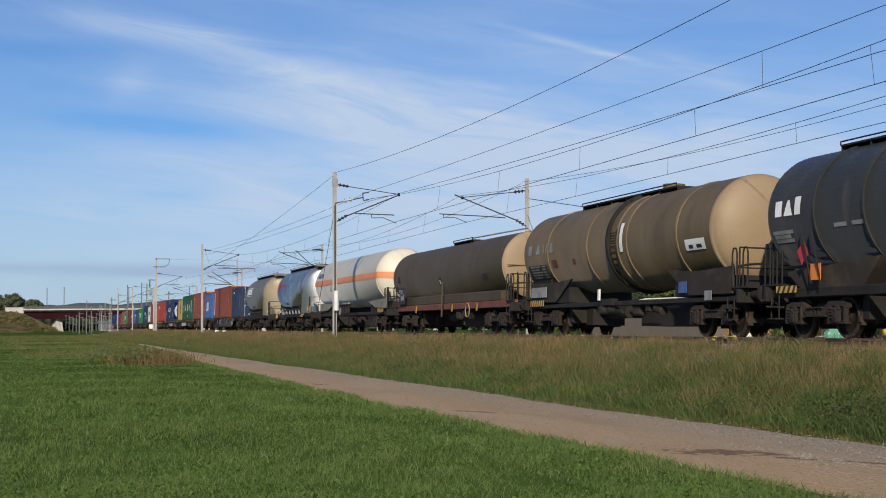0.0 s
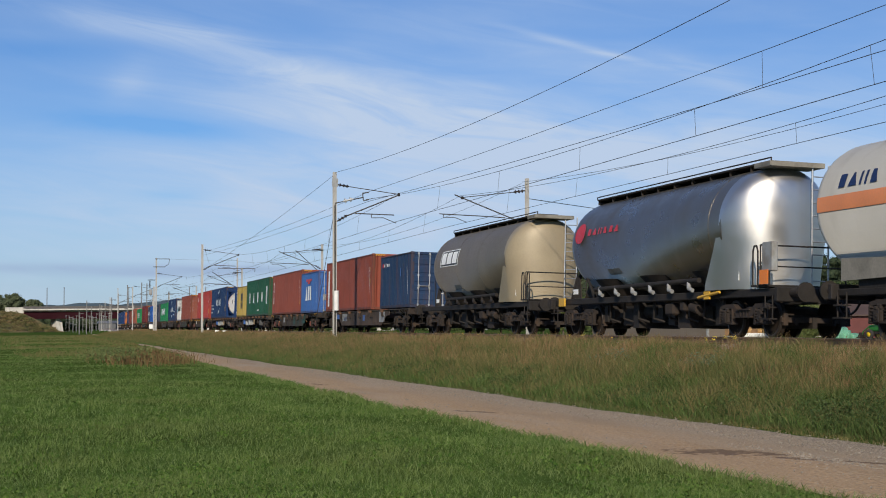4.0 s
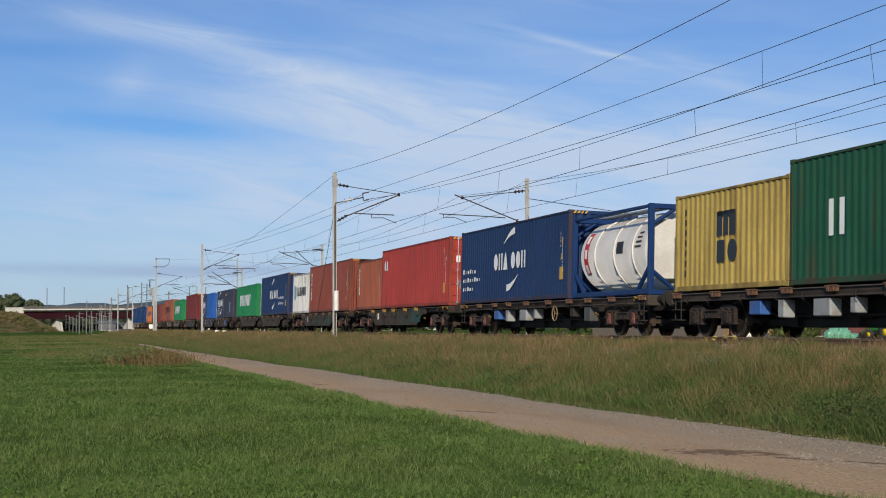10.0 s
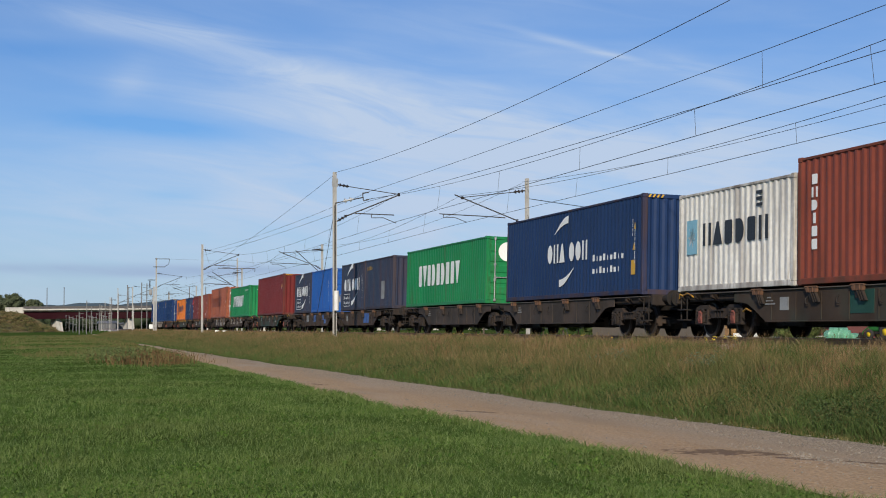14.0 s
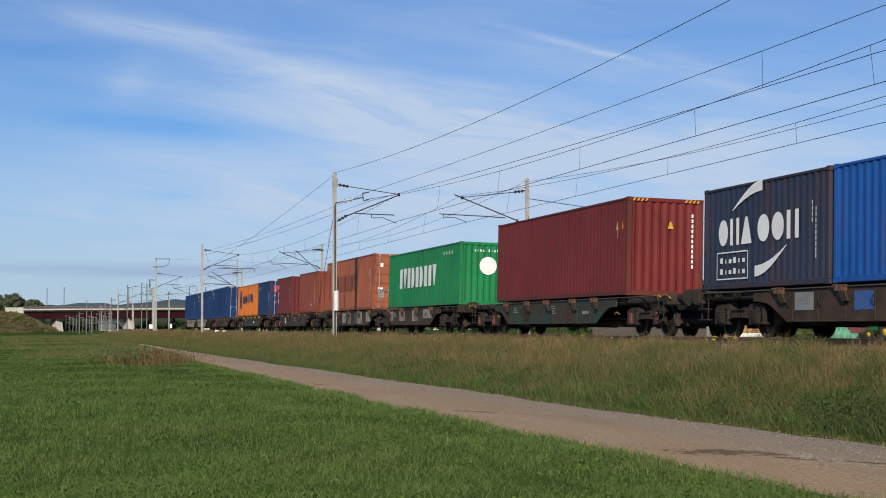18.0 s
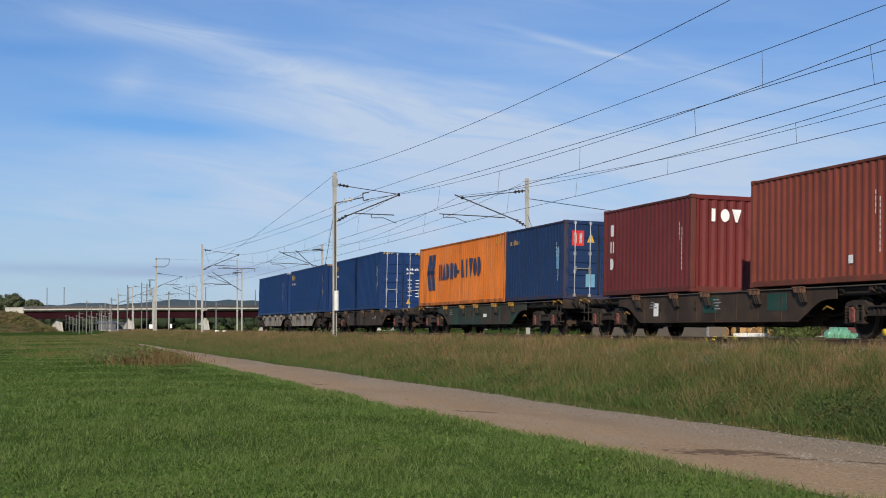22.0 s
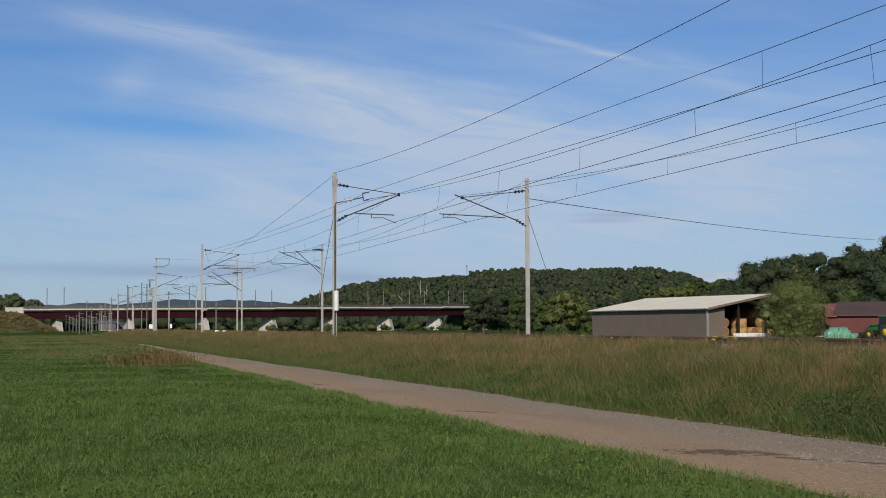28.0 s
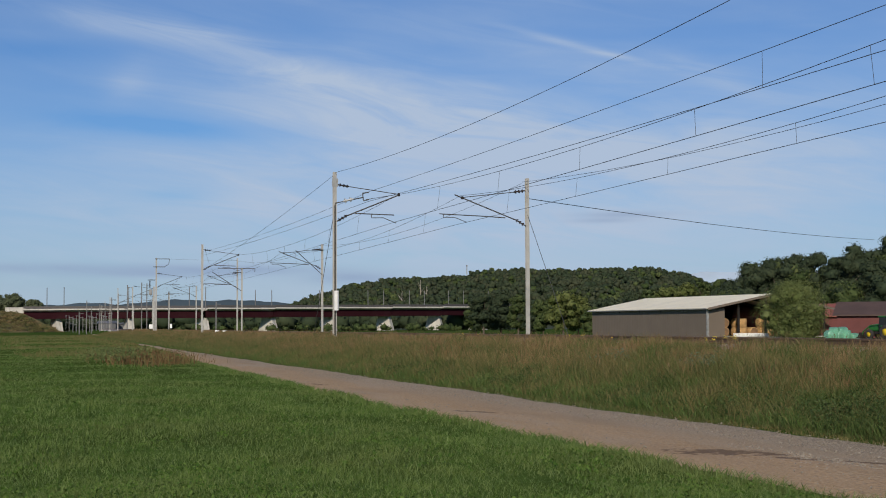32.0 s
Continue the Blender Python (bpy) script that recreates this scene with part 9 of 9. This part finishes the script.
def build_grass():
    # mown meadow on the near side of the path
    x, y, r = scatter(620000, 8.2, 330, 144, 183, 1.15, 71)
    near, far = path_edges(x)
    q = y - LINE_K * x * x / 2
    g = np.random.default_rng(72)
    keep = (q < near + 0.12 * g.random(len(x))) & (q > -12)
    x, y, r = x[keep], y[keep], r[keep]
    patch = 0.5 + 0.3 * np.sin(0.8 * x + 1.7 * np.sin(0.6 * y)) * np.sin(0.7 * y + 0.9 * np.sin(0.5 * x)) + 0.3 * np.sin(2.3 * x + 1.9 * np.sin(1.7 * y)) * np.sin(2.1 * y + 1.3 * np.sin(1.9 * x + 1))
    g = np.random.default_rng(73)
    h = (0.032 + 0.04 * g.random(len(x)) ** 1.6 + 0.075 * np.clip(patch, 0, 1) * g.random(len(x))) * np.where(g.random(len(x)) < 0.03, 1.9, 1.0)
    w = 0.0028 + (0.32 + 0.4 * g.random(len(x))) * r / 2514
    blades("meadow_grass", x, y, h, w, m_blade, "short mottled green meadow grass", 74, 1.05)
    g = np.random.default_rng(75)
    x, y = -9 + 22 * g.random(50000), -12 + 18.2 * g.random(50000)
    keep = (np.degrees(np.arctan2(y, -x)) < -4) | (np.degrees(np.arctan2(y, -x)) > 37) | (np.hypot(x, y) < 8.3)
    blades("meadow_grass", x[keep], y[keep], 0.03 + 0.07 * g.random(keep.sum()) ** 1.6, np.full(keep.sum(), 0.006), m_blade, "short green meadow grass round the path's start", 79, 1.05)
    # clover and plantain in patches
    x, y, r = scatter(5200, 8.4, 90, 144, 183, 1.1, 76)
    g = np.random.default_rng(77)
    keep = (y - LINE_K * x * x / 2 < path_edges(x)[0] - 0.05) & (np.sin(1.1 * x + 1.9 * np.sin(0.7 * y)) * np.sin(0.9 * y + 0.6 * x) > -0.15)
    x, y, r = x[keep], y[keep], r[keep]
    hh = 0.02 + 0.05 * g.random(len(x))
    c = np.stack([x, y, ground_zs(x, y) + hh * 0.5], axis=1)
    v, f = leaf_quads(c, np.stack([hh * 2.5, hh * 2.5, hh], axis=1), 22, 0.010 + 0.5 * r / 2514, 78)
    tagged(new("meadow_clover", cloud_mesh("meadow_clover", v, f, m_clover)), "low dark green clover and plantain in the meadow", "clover", kind="stuff")
    # tufts along both sides of the path
    for k, (edge, sgn) in enumerate(((0, -1), (1, 1))):
        g = np.random.default_rng(80 + k)
        n = 16000
        x = -8 - 110 * g.random(n) ** 1.6
        e = path_edges(x)[edge]
        y = e + sgn * (0.05 + 0.35 * g.random(n) ** 1.5) - sgn * 0.1 + LINE_K * x * x / 2
        r = np.hypot(x, y)
        blades("path_tufts", x, y, 0.06 + 0.12 * g.random(n) ** 1.5, 0.005 + 0.8 * r / 2514, m_blade if k == 0 else m_herb, "grass tufts growing over the path's edge", 84 + k, 0.9)
    # the bank: green grass below, tall dry stalks above
    g = np.random.default_rng(90)
    n = 290000
    s = -7 * (330 / 7.0) ** (g.random(n) ** 0.85)
    q = 10.35 - 0.012 * np.maximum(0, -s - 16) + (16.3 - 10.2) * g.random(n) ** 0.9
    x, y = s, q + LINE_K * s * s / 2
    r = np.hypot(x, y)
    t = np.clip((q - 10.3) / 5.2, 0, 1)
    patch = 0.5 + 0.3 * np.sin(0.55 * x + 1.3 * np.sin(0.9 * q)) * np.sin(0.31 * x + 2 * q) + 0.25 * np.sin(1.7 * x + 2.1 * np.sin(1.3 * q)) * np.sin(2.3 * q + 0.8 * x) + 0.15 * np.sin(4.3 * x + 3 * q)
    h = (0.10 + 0.14 * np.sin(np.pi * np.clip(t * 0.9 + 0.1, 0, 1)) + 0.30 * np.clip(patch, 0, 1) ** 1.5) * (0.55 + 0.8 * g.random(n))
    h = np.where(q > 14.6, h * 1.0, np.where(q > 13.2, h * 0.85, h))
    sel = g.random(n) < 0.72
    blades("verge_grass", x[sel], y[sel], h[sel], (0.004 + 0.55 * r / 2514)[sel], m_verge, "long uneven verge grass on the railway bank", 91, 0.62)
    low = ~sel & (t < 0.55)
    blades("verge_herbs", x[low], y[low], h[low] * 0.9, (0.007 + 0.9 * r / 2514)[low], m_herb, "dark green leafy herbs at the foot of the bank", 92, 0.8)
    n = 60000
    s = -7 * (300 / 7.0) ** (g.random(n) ** 0.85)
    q = 11.6 + 4.4 * g.random(n) ** 0.8
    clump = np.sin(0.9 * s + 1.1 * np.sin(0.6 * q)) * np.sin(0.37 * s + 1.3 * q) + 0.25 * g.normal(size=n)
    keep = clump > -0.1
    s, q = s[keep], q[keep]
    x, y = s, q + LINE_K * s * s / 2
    n = len(x)
    r = np.hypot(x, y)
    h = (0.34 + 0.30 * g.random(n)) * np.where(q > 14.6, 0.95, np.where(q > 13.2, 0.8, 1.0)) * (0.6 + 0.5 * np.sin(1.3 * x + 2 * np.sin(q)) ** 2)
    blades("dry_stalks", x, y, h, 0.003 + 0.42 * r / 2514, m_dry, "tall dry straw-coloured grass stalks on the bank", 93, 0.32)
    k = 30000
    s = -30 * (300 / 30.0) ** g.random(k)
    q = 11.3 + 4.6 * g.random(k)
    keep = np.sin(0.4 * s + 1.7 * np.sin(0.8 * q)) * np.sin(0.17 * s + 0.9 * q) + 0.4 * g.normal(size=k) > -0.15
    xs, ys = s[keep], q[keep] + LINE_K * s[keep] ** 2 / 2
    blades("dry_stalks", xs, ys, 0.28 + 0.26 * g.random(len(xs)), 0.004 + 0.5 * np.hypot(xs, ys) / 2514, m_dry, "straw-coloured grass along the far bank", 118, 0.45)
    # feathery seed heads on some of the stalks
    m_seed = grass_mat("red_brown_seed_heads", (0.125, 0.078, 0.040), (0.16, 0.108, 0.056), (0.21, 0.155, 0.088), scale=1.0)
    top = (g.random(n) < 0.24) & (y - LINE_K * x * x / 2 < 15.0)
    xs, ys, hs, rs = x[top] + 0.03 * g.normal(size=top.sum()), y[top], h[top], r[top]
    blades("seed_heads", xs, ys, 0.05 + 0.08 * g.random(len(xs)), 0.008 + 0.6 * rs / 2514, m_seed, "red-brown feathery grass seed heads on the bank", 110, 0.6, z=ground_zs(xs, ys) + hs * 0.78)
    # green tussocks scattered over the bank
    m_tussock = grass_mat("tussock_grass", (0.042, 0.070, 0.020), (0.070, 0.100, 0.028), (0.12, 0.145, 0.05), scale=0.5)
    k = 380
    cx, cq = -9 * (240 / 9.0) ** (g.random(k) ** 0.9), 11.2 + 4.6 * g.random(k)
    rad = 0.22 + 0.45 * g.random(k)
    per = 150
    a, d = g.random((k, per)) * 6.283, np.sqrt(g.random((k, per)))
    xs = (cx[:, None] + rad[:, None] * 1.5 * d * np.cos(a)).ravel()
    qs = np.clip(cq[:, None] + rad[:, None] * 0.6 * d * np.sin(a), 10.5, 16.1).ravel()
    ys = qs + LINE_K * xs * xs / 2
    hs = ((0.22 + 0.5 * rad[:, None]) * (1.1 - 0.6 * d) * (0.7 + 0.5 * g.random((k, per)))).ravel()
    blades("bank_tussocks", xs, ys, hs, 0.006 + 0.6 * np.hypot(xs, ys) / 2514, m_tussock, "green grass tussocks scattered over the bank", 112, 0.8)
    # broad-leaved weeds at the bank's foot
    m_nettle = grass_mat("dark_nettle_leaves", (0.027, 0.050, 0.016), (0.048, 0.078, 0.025), (0.086, 0.112, 0.042), scale=2.0)
    g = np.random.default_rng(95)
    n = 520
    s = -9 - 36 * g.random(n) ** 1.8
    q = 10.38 + 1.15 * g.random(n) ** 1.4
    keep = np.sin(0.5 * s) * np.sin(0.23 * s + 1) + 0.5 * g.normal(size=n) * 0.5 > -0.25
    s, q = s[keep], q[keep]
    x, y = s, q + LINE_K * s * s / 2
    hh = 0.08 + 0.17 * g.random(len(s))
    c = np.stack([x, y, ground_zs(x, y) + hh * 0.6], axis=1)
    v, f = leaf_quads(c, np.stack([hh * 1.3, hh, hh * 0.8], axis=1), 64, 0.016, 96)
    tagged(new("bank_weeds", cloud_mesh("bank_weeds", v, f, m_nettle)), "nettles and broad-leaved weeds at the foot of the bank", "weeds", kind="stuff")
    n = 300
    s = -9 - 9 * g.random(n)
    q = 10.5 + 0.8 * g.random(n) ** 1.3
    keep = np.sin(1.1 * s + 0.5) + 0.5 * g.normal(size=n) > -0.3
    s, q = s[keep], q[keep]
    x, y = s, q + LINE_K * s * s / 2
    hh = 0.10 + 0.16 * g.random(len(s))
    c = np.stack([x, y, ground_zs(x, y) + hh * 0.7], axis=1)
    v, f = leaf_quads(c, np.stack([hh * 1.3, hh, hh * 0.9], axis=1), 85, 0.016, 106)
    tagged(new("nettles", cloud_mesh("nettles", v, f, m_nettle)), "dark green nettles at the foot of the bank", "weeds", kind="stuff")
    # long arching leaves at the bank's foot
    n = 46000
    s = -8.5 * (240 / 8.5) ** (g.random(n) ** 0.9)
    q = 10.28 - 0.012 * np.maximum(0, -s - 16) + 1.7 * g.random(n) ** 1.3
    x, y = s, q + LINE_K * s * s / 2
    clump = 0.5 + 0.5 * np.sin(1.9 * x + 1.5 * np.sin(2.0 * q)) * np.sin(0.7 * x + 3.0 * q)
    blades("bank_foot_grass", x, y, (0.12 + 0.22 * clump) * (0.6 + 0.7 * g.random(n)), 0.007 + 0.6 * np.hypot(x, y) / 2514, m_foot, "arching green grass at the foot of the bank", 94, 1.0)
    # trodden dry grass between path and weeds
    n = 8000
    s = -8.5 - 26 * g.random(n) ** 1.4
    q = 10.08 + 0.42 * g.random(n)
    x, y = s, q + LINE_K * s * s / 2
    blades("dry_edge_grass", x, y, 0.03 + 0.07 * g.random(n), 0.006 + 0.8 * np.hypot(x, y) / 2514, m_verge, "short trodden dry grass along the path's edge", 108, 1.4)
    # tall rough grass towards the far end of the meadow
    n = 26000
    s = -66 * (330 / 66.0) ** g.random(n)
    near = path_edges(s)[0]
    q = near - (0.2 + 9.0 * g.random(n) ** 1.8) * np.clip(-s / 90, 0.6, 2.2)
    x, y = s, q + LINE_K * s * s / 2
    keep = np.sin(0.21 * x + 1.1 * np.sin(0.5 * y)) + 0.6 * g.normal(size=n) > 0.0
    x, y = x[keep], y[keep]
    blades("rough_grass", x, y, 0.09 + 0.22 * g.random(len(x)) ** 1.5, 0.01 + 0.5 * np.hypot(x, y) / 2514, m_verge, "tall rough grass at the far end of the meadow", 114, 0.6)
    # the dock patch
    m_dock = grass_mat("red_brown_dock", (0.135, 0.072, 0.038), (0.165, 0.108, 0.050), (0.15, 0.15, 0.06), scale=1.2)
    n = 1300
    x, y = -60.0 + 1.9 * g.normal(size=n), 4.7 + 0.8 * g.normal(size=n)
    blades("dock_weeds", x, y, 0.2 + 0.62 * g.random(n) ** 2.0, 0.018 + 0.02 * g.random(n), m_dock, "withered red-brown dock weeds in the meadow", 97, 0.5)
    k = g.random(n) < 0.3
    x, y = x[k] + 1.5 * g.normal(size=k.sum()), y[k] + 0.4 * g.normal(size=k.sum())
    c = np.stack([x, y, ground_zs(x, y) + 0.22 + 0.3 * g.random(len(x)) ** 2], axis=1)
    v, f = leaf_quads(c, np.full((len(x), 3), 0.10), 7, 0.024, 116)
    tagged(new("dock_leaves", cloud_mesh("dock_leaves", v, f, m_dock)), "withered brown leaves and seeds of the dock weeds", "weeds", kind="stuff")
    n = 300
    x, y = -62.6 + 2.6 * g.normal(size=n), 3.7 + 0.7 * g.normal(size=n)
    c = np.stack([x, y, ground_zs(x, y) + 0.3 + 0.1 * g.random(n)], axis=1)
    v, f = leaf_quads(c, np.full((n, 3), 0.24), 15, 0.036, 98)
    m_pale = grass_mat("pale_herb_leaves", (0.075, 0.105, 0.034), (0.11, 0.14, 0.05), (0.15, 0.175, 0.075), scale=1.5)
    tagged(new("meadow_herbs", cloud_mesh("meadow_herbs", v, f, m_pale)), "pale green broad-leaved herbs among the dock", "weeds", kind="stuff")
    # grey-green thistles and yellow flowers on the bank
    m_thistle = grass_mat("grey_green_thistle", (0.08, 0.115, 0.065), (0.11, 0.14, 0.085), (0.15, 0.18, 0.12), scale=2)
    n = 16
    x, y = np.where(g.random(n) < 0.6, -29.5, -25.3) + 0.55 * g.normal(size=n), 12.5 + 0.18 * g.normal(size=n)
    c = np.stack([x, y, ground_zs(x, y) + 0.30], axis=1)
    v, f = leaf_quads(c, np.full((n, 3), 0.15), 26, 0.017, 99)
    tagged(new("thistles", cloud_mesh("thistles", v, f, m_thistle)), "grey-green thistle leaves on the bank", "weeds", kind="stuff")
    m_flower = surface("yellow_petals", (0.62, 0.48, 0.03), 0.8, var=0.2)
    n = 16
    x = np.concatenate([-30.5 + 0.9 * g.normal(size=n // 2), -48 + 6 * g.normal(size=n // 2)])
    y = 15.9 + 0.12 * g.normal(size=n)
    c = np.stack([x, y, ground_zs(x, y) + 0.28 + 0.08 * g.random(n)], axis=1)
    v, f = leaf_quads(c, np.full((n, 3), 0.05), 8, 0.014, 101)
    tagged(new("yellow_flowers", cloud_mesh("yellow_flowers", v, f, m_flower)), "small yellow flowers by the track", "flowers", kind="stuff")
    # loose stones on the path
    m_stone = surface("grey_gravel_stone", (0.27, 0.230, 0.180), 0.9, var=0.3, scale=20)
    g = np.random.default_rng(103)
    n = 5500
    s = -9 - 45 * g.random(n) ** 1.5
    a, b = path_edges(s)
    t = np.where(g.random(n) < 0.7, 0.62 + 0.33 * g.random(n), g.random(n))
    n2 = 900
    s = np.concatenate([s, -14.2 + 0.9 * g.normal(size=n2)])
    y = np.concatenate([a + (b - a) * t, 8.35 + 0.16 * g.normal(size=n2)]) + LINE_K * s * s / 2
    c = np.stack([s, y, np.full(len(s), 0.014)], axis=1)
    rad = 0.005 + 0.017 * g.random(len(s)) ** 3
    oct_v = np.array([[1, 0, 0], [0, 1, 0], [-1, 0, 0], [0, -1, 0], [0, 0, 0.7], [0, 0, -0.7]])
    v = c[:, None, :] + oct_v[None] * rad[:, None, None] * (0.7 + 0.6 * g.random((len(s), 6, 1)))
    f = (np.arange(len(s))[:, None, None] * 6 + np.array([[0, 1, 4], [1, 2, 4], [2, 3, 4], [3, 0, 4], [1, 0, 5], [2, 1, 5], [3, 2, 5], [0, 3, 5]])[None]).reshape(-1, 3)
    tagged(new("gravel", cloud_mesh("gravel", v.reshape(-1, 3), f, m_stone, 3)), "loose grey gravel on the path", "gravel", kind="stuff")


build_grass()


def motions():
    """The whole train rolls past at one pace; each wagon and each box follows the rails, and every wheel turns with it."""
    for ob, s in MOVING:
        base = Matrix.Translation((0, 0, ob["base"])) if "base" in ob.keys() else Matrix.Identity(4)
        walk(ob, [(t, line_pose(s + travelled(t)) @ base) for t in range(0, 33, 2)])
    turned = {}
    for wheel in WHEELS:
        seat = wheel.matrix_basis.copy()
        key = tuple(round(c, 3) for row in seat for c in row)
        if key not in turned:
            turned[key] = wheel
            walk(wheel, [(k / FPS, Matrix.Translation(seat.translation) @ Matrix.Rotation(travelled(k / FPS) / 0.46, 4, "Y") @ seat.to_3x3().to_4x4()) for k in range(32 * FPS + 1)])
        else:
            first = turned[key].animation_data
            wheel.rotation_mode = "QUATERNION"
            wheel.animation_data_create()
            wheel.animation_data.action = first.action
            wheel.animation_data.action_slot = first.action_slot


motions()
